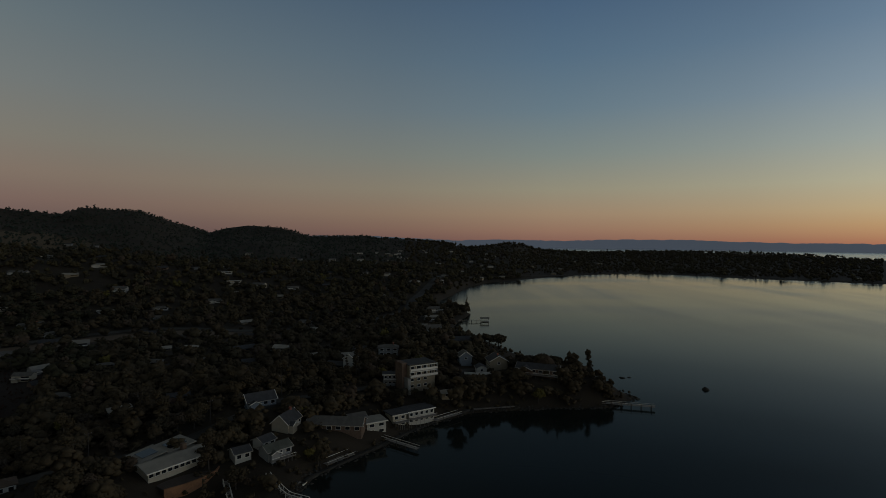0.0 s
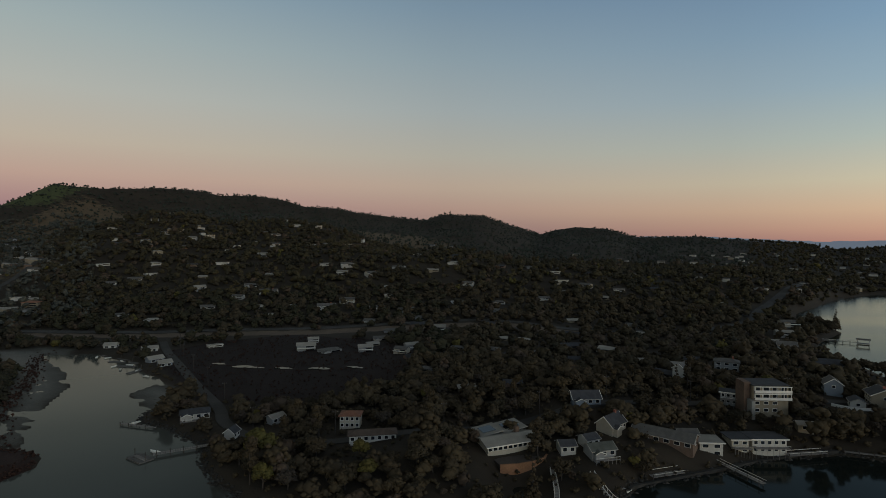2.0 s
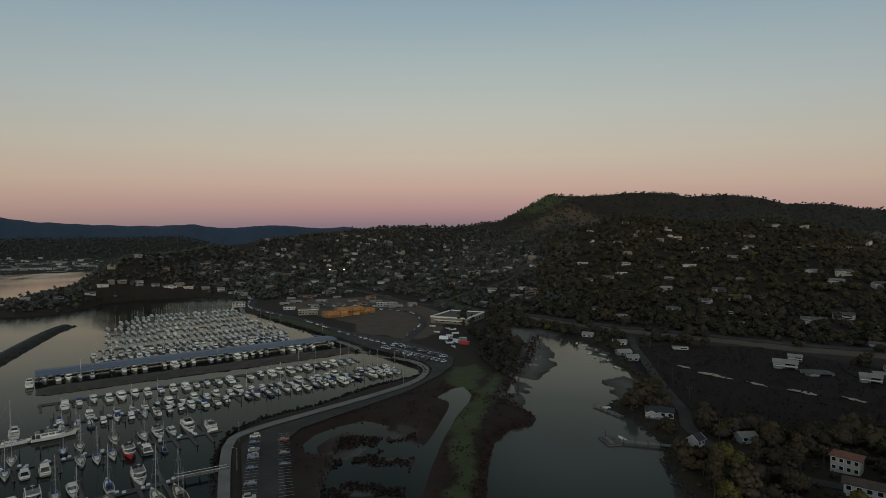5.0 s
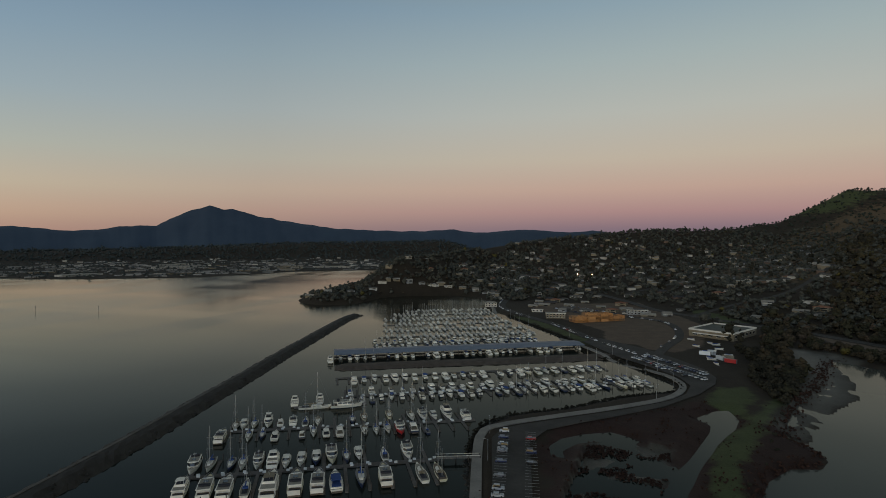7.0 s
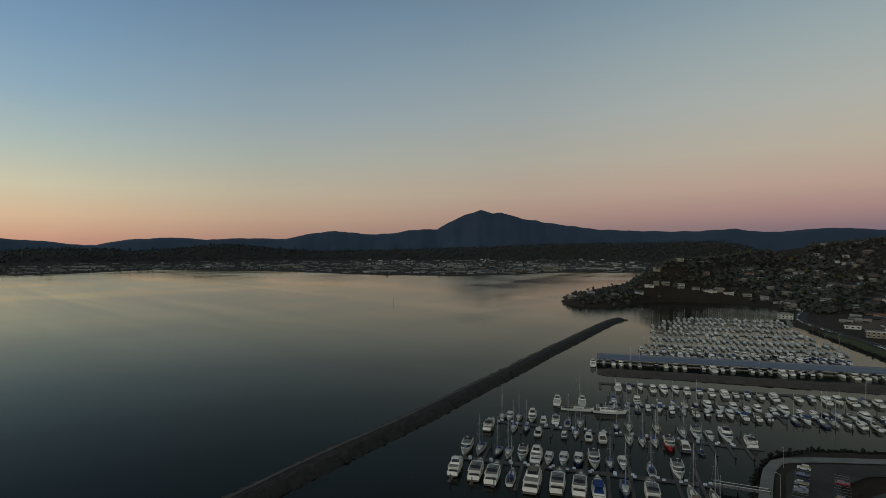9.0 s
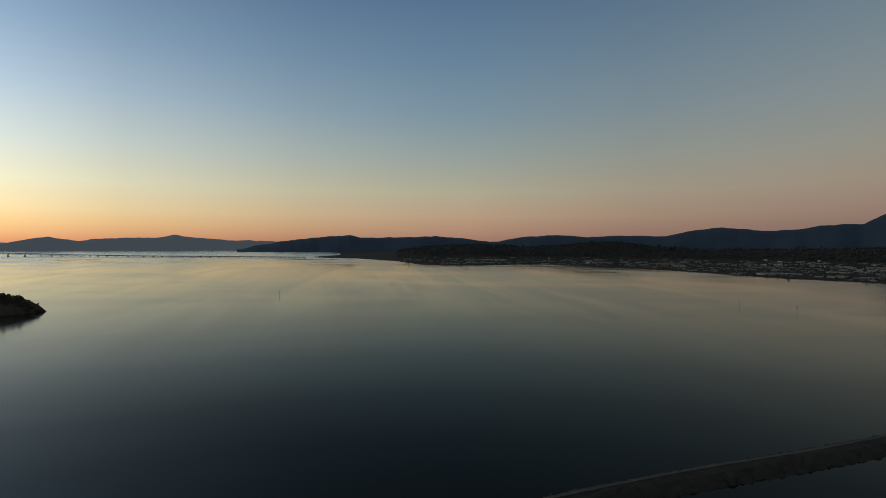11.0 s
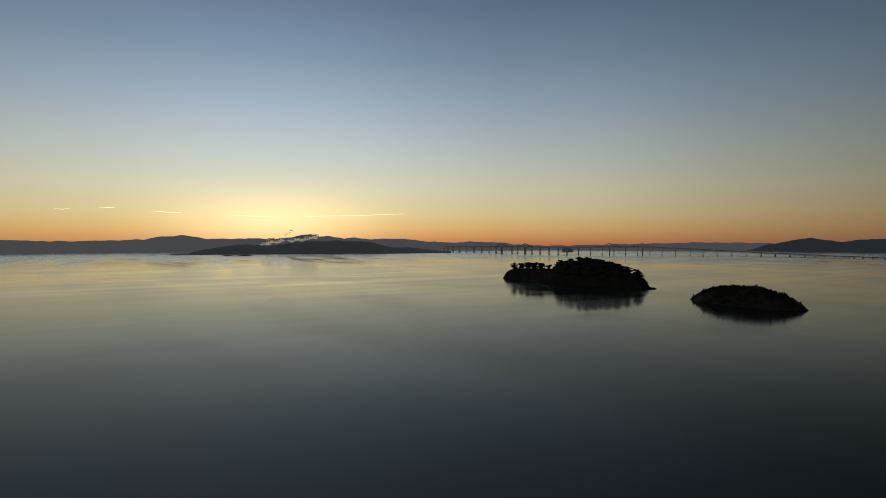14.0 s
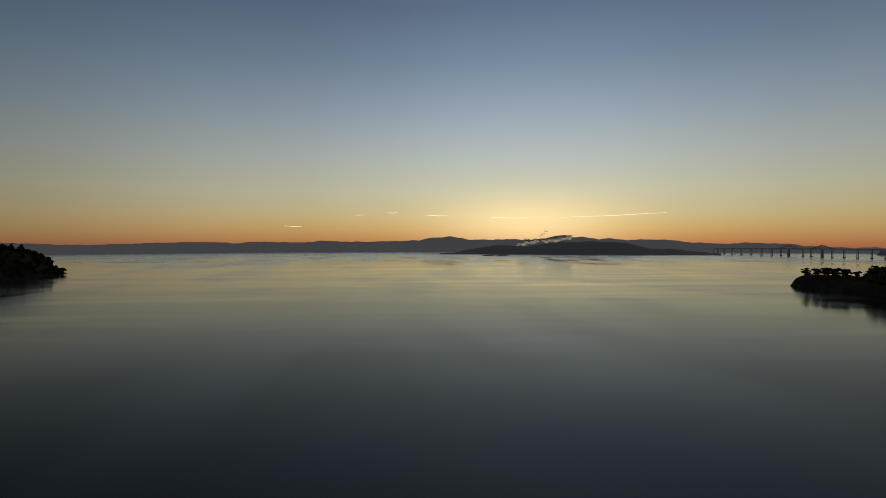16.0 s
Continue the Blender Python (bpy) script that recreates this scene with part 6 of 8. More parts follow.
ribbon("garden_wall", [(13, 320), (22, 318), (32, 319)], 0.4, 1.3, M_TRIM, "long white garden wall below the gabled houses", "wall", step=3, thick=2.2)
at("chimney_house", house(13, 8, 2, "hip", "grey", "grey", "grey two-storey house with a brick chimney among trees", 3, True), -36, 360, facing(-36, 360, 0), None, 10)
# creek side
at("creek_house", house(13, 8, 1, "hip", "white", "dark", "white house with a dark hip roof on the creek bank", 4, False, True, wing=True), -247, 154, facing(-247, 154, 0), 2.2, 10)
at("creek_shed", house(7, 5, 1, "gable", "grey", "pale", "small grey cottage beside the lane", 2), -207, 170, facing(-207, 170, 35), None, 8)
at("creek_gable", house(5, 4.5, 1, "gable", "white", "dark", "narrow white gabled boathouse on the creek bank", 2, rise=1.8), -208, 147, facing(-208, 147, 60), None, 8)
for k, (x, y, t) in enumerate(((-422, 226, 0), (-384, 209, 24), (-461, 216, -20), (-366, 206, 15))):
    at("boatyard%d" % k, house(11 - k, 7, 1, "gable", "blue" if k % 2 else "white", "pale", "boatyard shed at the head of the creek", 2), x, y, facing(x, y, t), 1.4, 10)


def jetty(points, width, z, label, rails=True):
    """A plank walkway on piles with handrails."""
    a, b = Vector((*points[0], z)), Vector((*points[1], z))
    j = root("jetty", label, "jetty", "jetties")
    l = (b - a).length
    j.matrix_world = Matrix.Translation(a) @ pose(0, 0, 0, 0, 0, math.degrees(math.atan2(b.y - a.y, b.x - a.x)))
    n = max(int(l / 0.9), 2)
    plank = bpy.data.meshes.new("plank")
    bm = box(0, 0.8, -width / 2, width / 2, -0.12, 0)
    bm.to_mesh(plank)
    bm.free()
    plank.materials.append(M_DECK)
    for i in range(n):
        p = new("plank", plank)
        p.parent = j
        p.matrix_basis = pose(i * l / n, 0, rnd.uniform(-0.02, 0.02))
    for i in range(int(l / 5) + 1):
        for s in (-1, 1):
            part("mooring_post", rod((i * 5, s * width * 0.45, -z - 1.2), (i * 5, s * width * 0.45, 0.9), 0.15), M_PILE, j)
    if rails:
        for s in (-1, 1):
            part("rail", box(0, l, s * width * 0.47 - 0.05, s * width * 0.47 + 0.05, 0.88, 1.0), M_TRIM, j)
    return j


jetty([(-27, 239), (-10, 226)], 2.2, 1.5, "white-railed jetty from the waterfront houses")
jetty([(86, 291), (112, 284)], 3.0, 1.6, "jetty at the tip of the point")
jetty([(-211, 138), (-221, 119)], 3.0, 1.2, "wooden jetty with a float on the creek", False)
jetty([(-252, 137), (-272, 131)], 1.6, 0.9, "thin wooden jetty on the creek", False)
jetty([(16, 576), (42, 579)], 1.6, 1.4, "thin jetty into the cove")
jetty([(-219, -45), (-213, -62)], 2.6, 2.0, "gangway from the car park to the docks")
jetty([(-63, 199), (-52, 193)], 5, 1.2, "low boat deck in front of the cottages", False)
jetty([(-46, 210), (-37, 221)], 4.5, 1.7, "wooden deck along the waterfront")
jetty([(-4, 261), (9, 273)], 3.5, 1.7, "narrow wooden deck below the waterfront houses")
jetty([(16, 279), (38, 284)], 1.8, 1.5, "plank walk along the foot of the bluff", False)
ribbon("sea_wall", [(-50, 196), (-46, 205), (-25, 233), (-11, 254), (14, 279)], 1.2, 0.7, M_ROCK, "weathered dark sea wall along the waterfront", "sea wall", step=4, thick=2.0)
float_ = root("landing_float", "square landing float with a shelter frame", "dock", "jetties", pose(-223, 115, 0.3))
part("deck", box(-5, 5, -3, 3, -0.3, 0.3), M_DOCK, float_)
for s in (-4, 4):
    part("post", rod((s, 0, 0), (s, 0, 3.5), 0.15), M_PILE, float_)
part("ramp", box(-4, 4, -0.8, 0.8, 0.3, 0.5), M_DECK, float_)
shelter = root("boat_lift", "covered boat lift standing in the cove", "dock", "jetties", pose(45, 580, 0))
part("roof", gable_roof(9, 6, 4.0, 0.8, 0.4, 0.15), ROOFS["grey"], shelter)
for x in (-4, 4):
    for y in (-2.6, 2.6):
        part("post", rod((x, y, -1), (x, y, 4.0), 0.15), M_TRIM, shelter)
part("floor", box(-4.4, 4.4, -3, 3, 0.6, 0.85), M_DECK, shelter)

# railed stairs down the bluff
def railed_stair(points, label):
    st = root("stairway", label, "stairway", "stairs down the bluff")
    c = sampled(points, 1.1)
    z = np.array([max(ground_z(*p), 0.4) + 0.7 for p in c])
    d = np.gradient(c, axis=0)
    for i in range(len(c)):
        m = pose(c[i][0], c[i][1], z[i], 0, 0, math.degrees(math.atan2(d[i][1], d[i][0])))
        part("step", box(-0.5, 0.5, -0.75, 0.75, -0.14, 0), M_CONCRETE, st).matrix_basis = m
        if i % 2 == 0:
            for side in (-0.8, 0.8):
                part("post", box(-0.06, 0.06, side - 0.06, side + 0.06, -1.2, 1.05), M_TRIM, st).matrix_basis = m
    for side in (-0.8, 0.8):
        bm = bmesh.new()
        n = np.stack([-d[:, 1], d[:, 0]], -1) / np.hypot(d[:, 0], d[:, 1])[:, None]
        for i in range(len(c) - 1):
            add_rod(bm, (*(c[i] + n[i] * side), z[i] + 1.05), (*(c[i + 1] + n[i + 1] * side), z[i + 1] + 1.05), 0.11, sides=5)
        part("handrail", bm, M_TRIM, st, "white handrail")


railed_stair([(-76, 189), (-70, 178), (-65, 166)], "pale concrete stair with white rails down the bluff")
railed_stair([(-62, 192), (-57, 187), (-45, 181)], "pale concrete stair with white rails from the cottages")

for k, (x, y, l, turn) in enumerate(((-392, 193, 16, 20), (-372, 190, 14, 110), (-412, 197, 12, 35), (-436, 203, 14, 10))):
    f = root("boatyard_float", "pale floating dock of the boatyard", "dock", "jetties", pose(x, y, 0.1, 0, 0, turn))
    part("deck", box(-l / 2, l / 2, -1.6, 1.6, -0.4, 0.45), M_DOCK, f)
    for s in (-1, 1):
        part("mooring_post", rod((s * l * 0.45, 1.5, -1), (s * l * 0.45, 1.5, 2.6), 0.16), M_PILE, f)

# tidal pools at the edge of the marsh
for x, y, l, w in ((-312, 232, 22, 3.0), (-286, 242, 12, 2.2), (-262, 252, 18, 2.6), (-240, 262, 12, 2.0), (-336, 228, 10, 2)):
    bm = bmesh.new()
    add_prism(bm, [(l / 2 * math.cos(a) * (1 + 0.25 * math.sin(3 * a + x)), w * math.sin(a) * (1 + 0.3 * math.sin(5 * a + y))) for a in np.linspace(0, 2 * math.pi, 28, endpoint=False)], -1.5, 0)
    o = tagged(part("tidal_pool", bm, M_WATER), "shallow tidal pool at the marsh edge", "pool", kind="structure")
    o.matrix_world = pose(x, y, ground_z(x, y) + 0.35, 0, 0, 18 + 6 * math.sin(x))

# ---- by the marina's land side ----
def long_hall():
    h = root("flat_roofed_hall", "low cream hall with a white parapet round its flat roof", "building")
    part("wall", box(-27, 27, -20, 20, -1, 5.6), WALLS["tan"], h)
    part("roof", box(-26.4, 26.4, -19.4, 19.4, 5.6, 5.85), ROOFS["green"], h, "mossy flat roof")
    for a, b, c, d in ((-27.3, 27.3, -20.3, -19.4), (-27.3, 27.3, 19.4, 20.3), (-27.3, -26.4, -19.4, 19.4), (26.4, 27.3, -19.4, 19.4)):
        part("parapet", box(a, b, c, d, 5.6, 7.0), M_TRIM, h, "white parapet")
    part("canopy", box(-31, -27.3, -15, 15, 3.2, 3.7), M_TRIM, h, "white canopy along the front")
    for k in range(6):
        add_window(h, -22 + 8.4 * k, -20.03, 3.0, 4, 2.2, "y-")
    for k in range(5):
        add_window(h, -27.03, -14 + 7 * k, 2.2, 4, 1.8, "x-")
    return h


at("hall", long_hall, -569, 118, 146.6, None, 42)
M_TIMBER = material("new_timber_frame", (0.5, 0.24, 0.08), 0.8, vary=0.3, scale=1.5)
M_SHEATH = material("orange_sheathing_board", (0.42, 0.2, 0.075), 0.85, vary=0.25, scale=0.8)


def timber_frame():
    """Houses under construction: bare studs, floors and some sheathing."""
    f = root("timber_frame_building", "orange timber frame of new houses under construction", "building")
    n = 0
    for x0 in (-30, -14, 2, 18):
        for s in range(3 if x0 in (-14, 2) else 2):
            z = 3.0 * s
            part("floor_deck", box(x0, x0 + 14.5, -7, 7, z - 0.3, z), M_SHEATH, f)
            bm = bmesh.new()
            for k in range(13):
                for y in (-7, 0, 7):
                    add_box(bm, x0 + k * 1.2, x0 + k * 1.2 + 0.25, y - 0.12, y + 0.12, z, z + 2.7)
            for y in (-7, 0, 7):
                add_box(bm, x0, x0 + 14.6, y - 0.12, y + 0.12, z + 2.5, z + 2.72)
            part("stud_wall", bm, M_TIMBER, f)
            if (x0 + s) % 3:
                part("sheathing", box(x0 + 0.3, x0 + 9, -7.3, -7.15, z, z + 2.6), M_SHEATH, f)
                part("sheathing", box(x0 + 14.62, x0 + 14.75, -6, 6, z, z + 2.6), M_SHEATH, f)
    return f


at("timber", timber_frame, -634, 2, 122, None, 44)
at("new_white", house(24, 10, 2, "flat", "grey", "grey", "grey two-storey terrace of new houses", 6), -700, 50, facing(-700, 50, 6), None, 20)
at("new_tan", house(22, 10, 2, "flat", "tan", "pale", "tan terrace of new houses beside the building site", 6), -650, -44, facing(-650, -44, 4), None, 16)
at("marina_office", house(16, 9, 2, "hip", "white", "pale", "pale marina office at the end of the docks", 4), -742, -138, facing(-742, -138, 0), None, 14)
at("site_shed", house(14, 6, 1, "flat", "white", "pale", "white site cabin beside the avenue", 3), -700, -70, facing(-700, -70, 0), None, 10)


def container(colour, label):
    def make():
        c = root("storage_container", label, "container", "storage containers")
        part("body", box(-4, 4, -1.3, 1.3, 0, 2.7), colour, c)
        part("door", box(4.0, 4.06, -1.2, 1.2, 0.1, 2.6), M_STEEL, c)
        return c
    return make


for k, (x, y, t, col, lab) in enumerate(((-441, 97, 60, M_RED, "red storage container on the dirt lot"), (-450, 92, 24, M_BOX, "white storage container on the dirt lot"),
                                         (-466, 84, 70, M_BOX, "white storage container on the dirt lot"), (-470, 90, 10, M_BOX, "white storage container on the dirt lot"), (-455, 98, 80, M_TAN, "tan storage container on the dirt lot"))):
    KIT.put(lab, container(col, lab), pose(x, y, ground_z(x, y) + 0.1, 0, 0, t))

# ---- trees ----
def ico():
    t = (1 + 5 ** 0.5) / 2
    v = np.array([(-1, t, 0), (1, t, 0), (-1, -t, 0), (1, -t, 0), (0, -1, t), (0, 1, t), (0, -1, -t), (0, 1, -t), (t, 0, -1), (t, 0, 1), (-t, 0, -1), (-t, 0, 1)], float)
    f = np.array([(0, 11, 5), (0, 5, 1), (0, 1, 7), (0, 7, 10), (0, 10, 11), (1, 5, 9), (5, 11, 4), (11, 10, 2), (10, 7, 6), (7, 1, 8),
                  (3, 9, 4), (3, 4, 2), (3, 2, 6), (3, 6, 8), (3, 8, 9), (4, 9, 5), (2, 4, 11), (6, 2, 10), (8, 6, 7), (9, 8, 1)])
    return v / np.linalg.norm(v[0]), f


ICO_V, ICO_F = ico()
OCT_V = np.array([(1, 0, 0.1), (-0.1, 1, 0), (-1, 0, -0.1), (0.1, -1, 0), (0, 0.1, 1), (0, 0, -1)], float) * 1.15
OCT_F = np.array([(0, 1, 4), (1, 2, 4), (2, 3, 4), (3, 0, 4), (1, 0, 5), (2, 1, 5), (3, 2, 5), (0, 3, 5)])
trng = np.random.default_rng(21)


def clumps(centres, radii, squash=0.8, rough=0.35, coarse=False):
    """Many small uneven leaf clumps as one mesh."""
    centres, radii = np.asarray(centres, float), np.asarray(radii, float)
    n = len(centres)
    base, faces = (OCT_V, OCT_F) if coarse else (ICO_V, ICO_F)
    nv, nf = len(base), len(faces)
    v = base[None] * (1 + rough * trng.uniform(-1, 1, (n, nv, 1)))
    a = trng.uniform(0, 6.283, n)
    c, s = np.cos(a)[:, None], np.sin(a)[:, None]
    v = np.stack([v[..., 0] * c - v[..., 1] * s, v[..., 0] * s + v[..., 1] * c, v[..., 2] * squash], -1)
    v = v * radii[:, None, None] + centres[:, None]
    f = faces[None] + (np.arange(n) * nv)[:, None, None]
    me = bpy.data.meshes.new("crown")
    me.vertices.add(n * nv)
    me.vertices.foreach_set("co", v.reshape(-1).astype(np.float32))
    me.loops.add(n * nf * 3)
    me.loops.foreach_set("vertex_index", f.reshape(-1).astype(np.int32))
    me.polygons.add(n * nf)
    me.polygons.foreach_set("loop_start", (np.arange(n * nf) * 3).astype(np.int32))
    me.polygons.foreach_set("use_smooth", np.ones(n * nf, bool))
    me.update()
    me.validate()
    return me


def crown_mesh(hearts, hearts_r, lumps, lumps_r, squash, rough):
    """Rounded hearts under coarse leaf lumps, as one mesh."""
    me, under = clumps(lumps, lumps_r, squash, rough, True), clumps(hearts, hearts_r, squash, rough * 0.6)
    bm = bmesh.new()
    bm.from_mesh(me)
    bm.from_mesh(under)
    bm.to_mesh(me)
    bm.free()
    bpy.data.meshes.remove(under)
    return me


def foliage(name, a, b):
    m = bpy.data.materials.new(name)
    m.use_nodes = True
    n = Nodes(m.node_tree)
    isl = n.add("ShaderNodeNewGeometry").outputs["Random Per Island"]
    ob = n.add("ShaderNodeObjectInfo").outputs["Random"]
    at = n.add("ShaderNodeTexCoord").outputs["Object"]
    fine = n.noise(at, 1.3, 4, 0.7)
    place = n.add("ShaderNodeNewGeometry").outputs["Position"]
    patch = n.ramp(n.noise(place, 0.03, 3, 0.6), [(0.35, (0, 0, 0)), (0.65, (1, 1, 1))])
    crown = n.ramp(n.noise(place, 0.13, 2, 0.5), [(0.36, (0, 0, 0)), (0.64, (1, 1, 1))])
    c = n.mix(n.math("ADD", n.math("ADD", n.math("MULTIPLY", isl, 0.12), n.math("MULTIPLY", fine, 0.24)), n.math("ADD", n.math("MULTIPLY", patch, 0.3), n.math("MULTIPLY", crown, 0.34))), a, b)
    c = n.mix(1.0, c, n.ramp(ob, [(0, (0.75, 0.8, 0.8)), (1, (1.2, 1.12, 1.0))]), "MULTIPLY")
    bump = n.add("ShaderNodeBump", {"Height": fine, "Strength": 0.8, "Distance": 0.3}).outputs[0]
    n.add("ShaderNodeOutputMaterial", [n.add("ShaderNodeBsdfPrincipled", {"Base Color": c, "Roughness": 0.9, "Specular IOR Level": 0.1, "Normal": bump}).outputs[0]])
    return m


M_LEAF = foliage("dark_oak_leaves", (0.0255, 0.0228, 0.0168), (0.048, 0.042, 0.029))
M_OLIVE = foliage("olive_leaves", (0.028, 0.025, 0.016), (0.058, 0.051, 0.03))
M_YELLOW = foliage("yellowing_leaves", (0.05, 0.045, 0.018), (0.12, 0.1, 0.032))
M_RUST = foliage("bare_rusty_twigs", (0.037, 0.029, 0.023), (0.075, 0.057, 0.044))
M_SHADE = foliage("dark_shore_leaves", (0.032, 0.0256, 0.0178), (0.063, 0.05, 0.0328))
M_DUN = foliage("dun_shore_leaves", (0.037, 0.0287, 0.0184), (0.078, 0.0605, 0.0375))
# next three: haze over the far slopes mixed into the leaf colours
M_FARLEAF = foliage("hazed_mountain_woods", (0.03, 0.037, 0.033), (0.052, 0.061, 0.05))
M_HILL = foliage("hazed_hill_trees", (0.044, 0.0455, 0.042), (0.092, 0.092, 0.078))
M_FARWOOD = foliage("hazed_far_woods", (0.03, 0.039, 0.044), (0.056, 0.067, 0.07))
M_MARSH = foliage("red_brown_marsh_plants", (0.022, 0.0122, 0.0105), (0.05, 0.029, 0.0238))
M_BANK = foliage("dark_bank_plants", (0.012, 0.0115, 0.009), (0.03, 0.027, 0.02))
# brighter than the shore leaves, standing in for glare over the backlit islands
M_ISLELEAF = foliage("lifted_island_scrub", (0.05, 0.05, 0.034), (0.1, 0.098, 0.066))
M_BARK = material("tree_bark", (0.06, 0.048, 0.038), 0.95, vary=0.4, bump=0.5)


def crown_shape(kind, rng):
    """Centres and radii of a crown's clumps: lobes, each a solid heart with small lumps over it."""
    c, r, lobes = [], [], []

    def lobe(x, y, z, q, n, flat, lump):
        lobes.append((x, y, z, q))
        for _ in range(n):
            d = rng.normal(size=3)
            d *= rng.uniform(0.72, 1.05) / np.linalg.norm(d)
            c.append((x + d[0] * q, y + d[1] * q, z + d[2] * q * flat))
            r.append(q * rng.uniform(*lump))
    if kind == "oak":
        for k in range(8):
            a, w = 2.4 * k, (0 if k == 0 else rng.uniform(1.5, 3.0))
            lobe(w * math.cos(a), w * math.sin(a), rng.uniform(4.0, 6.4) + (1.2 if k == 0 else 0), rng.uniform(1.5, 2.3), 34, 0.72, (0.12, 0.3))
    elif kind == "tall":
        for z in (6.5, 8.5, 10.5, 12.3, 13.8, 15.2):
            lobe(rng.uniform(-1.6, 1.6), rng.uniform(-1.6, 1.6), z, rng.uniform(1.5, 2.4), 36, 0.8, (0.12, 0.3))
    elif kind == "conifer":
        for k in range(9):
            h = k / 8
            for q in range(max(1, int(5 * (1 - h)))):
                a, w = 2.4 * (k * 3 + q), (1 - h) ** 0.9 * 1.7
                lobe(w * math.cos(a), w * math.sin(a), 2.4 + 11.2 * h, (0.5 + 1.0 * (1 - h)), 9, 0.8, (0.2, 0.42))
    elif kind == "pine":
        for _ in range(13):
            a, w = rng.uniform(0, 6.283), rng.uniform(0.4, 4.2)
            lobe(w * math.cos(a), w * math.sin(a), rng.uniform(4.2, 13.4) - w * 0.35, rng.uniform(1.5, 2.7), 18, 0.55, (0.16, 0.42))
    else:
        for k in range(3):
            lobe(rng.uniform(-0.9, 0.9), rng.uniform(-0.9, 0.9), rng.uniform(1.1, 1.7), rng.uniform(0.8, 1.2), 26, 0.8, (0.14, 0.34))
    return c, r, lobes


def tree(kind, mat, label, seed):
    def make():
        rng = np.random.default_rng(seed)
        t = root("pine_tree" if kind == "pine" else "conifer" if kind == "conifer" else "shrub" if kind == "bush" else "tree", label, "shrub" if kind == "bush" else "tree", "trees on the near shore")
        c, r, lobes = crown_shape(kind, rng)
        bm = bmesh.new()
        h = {"oak": 4.6, "tall": 13, "conifer": 13, "pine": 10, "bush": 1.0}[kind]
        add_rod(bm, (0, 0, -1.2), (0.15, 0.1, h * 0.55), 0.34 if kind != "bush" else 0.12, 0.24 if kind != "bush" else 0.1, 7)
        add_rod(bm, (0.15, 0.1, h * 0.55), (0.0, 0.3, h), 0.24 if kind != "bush" else 0.1, 0.08, 6)
        for x, y, z, q in lobes[:11]:
            add_rod(bm, (0.1, 0.1, h * rng.uniform(0.35, 0.75)), (x, y, z), 0.14, 0.04, 5)
        part("trunk", bm, M_BARK, t)
        me = crown_mesh([q[:3] for q in lobes], [q[3] * 0.8 for q in lobes], c, r, 0.82, 0.5)
        me.materials.append(mat)
        o = new("crown", me)
        o.parent = t
        return t
    return make


TREES = {"oak_a": tree("oak", M_SHADE, "dark round-crowned oak on the near shore", 1), "oak_b": tree("oak", M_SHADE, "dark round-crowned oak on the near shore", 2), "oak_c": tree("oak", M_DUN, "dull olive spreading tree beside the houses", 3),
         "tall_a": tree("tall", M_SHADE, "tall dark eucalyptus above the roofs", 4), "tall_b": tree("tall", M_DUN, "tall olive-green eucalyptus above the roofs", 5), "conifer_a": tree("conifer", M_SHADE, "dark pointed conifer beside the houses", 6),
         "yellow_a": tree("oak", M_YELLOW, "tree with yellowing autumn leaves by the creek", 7), "rust_a": tree("oak", M_RUST, "half-bare rusty-brown tree among the houses", 8), "bush_a": tree("bush", M_DUN, "low olive shrub among the trees", 9),
         "bush_b": tree("bush", M_RUST, "low rusty-brown shrub among the trees", 10), "pine_a": tree("pine", M_ISLELEAF, "flat-topped wind-bent pine on the steep shore", 11), "pine_b": tree("pine", M_ISLELEAF, "flat-topped wind-bent pine on the steep shore", 12)}


def plant(kind, x, y, z, s=1.0, tall=1.0):
    return KIT.put(kind, TREES[kind], pose(x, y, z, 0, 0, rnd.uniform(0, 360)) @ Matrix.Diagonal((s, s, s * tall, 1)))


BUILT_A = np.array(BUILT)
B_R = np.hypot(BUILT_A[:, 0], BUILT_A[:, 1])
FRONT = BUILT_A[:, :2] * (1 - 11 / B_R)[:, None]


CLEAR = [[(-596, 196), (-562, 219), (-497, 260), (-442, 309), (-377, 360), (-297, 452), (-243, 489), (-168, 486), (-168, 452), (-222, 446), (-272, 412), (-350, 324), (-414, 280), (-468, 236), (-540, 192)],
         [(-108, 186), (-92, 192), (-74, 188), (-66, 176), (-80, 160), (-98, 158)],
         [(38, 350), (70, 336), (98, 296), (112, 306), (92, 345), (64, 410), (48, 450), (30, 500), (12, 520), (22, 440), (30, 390)]]


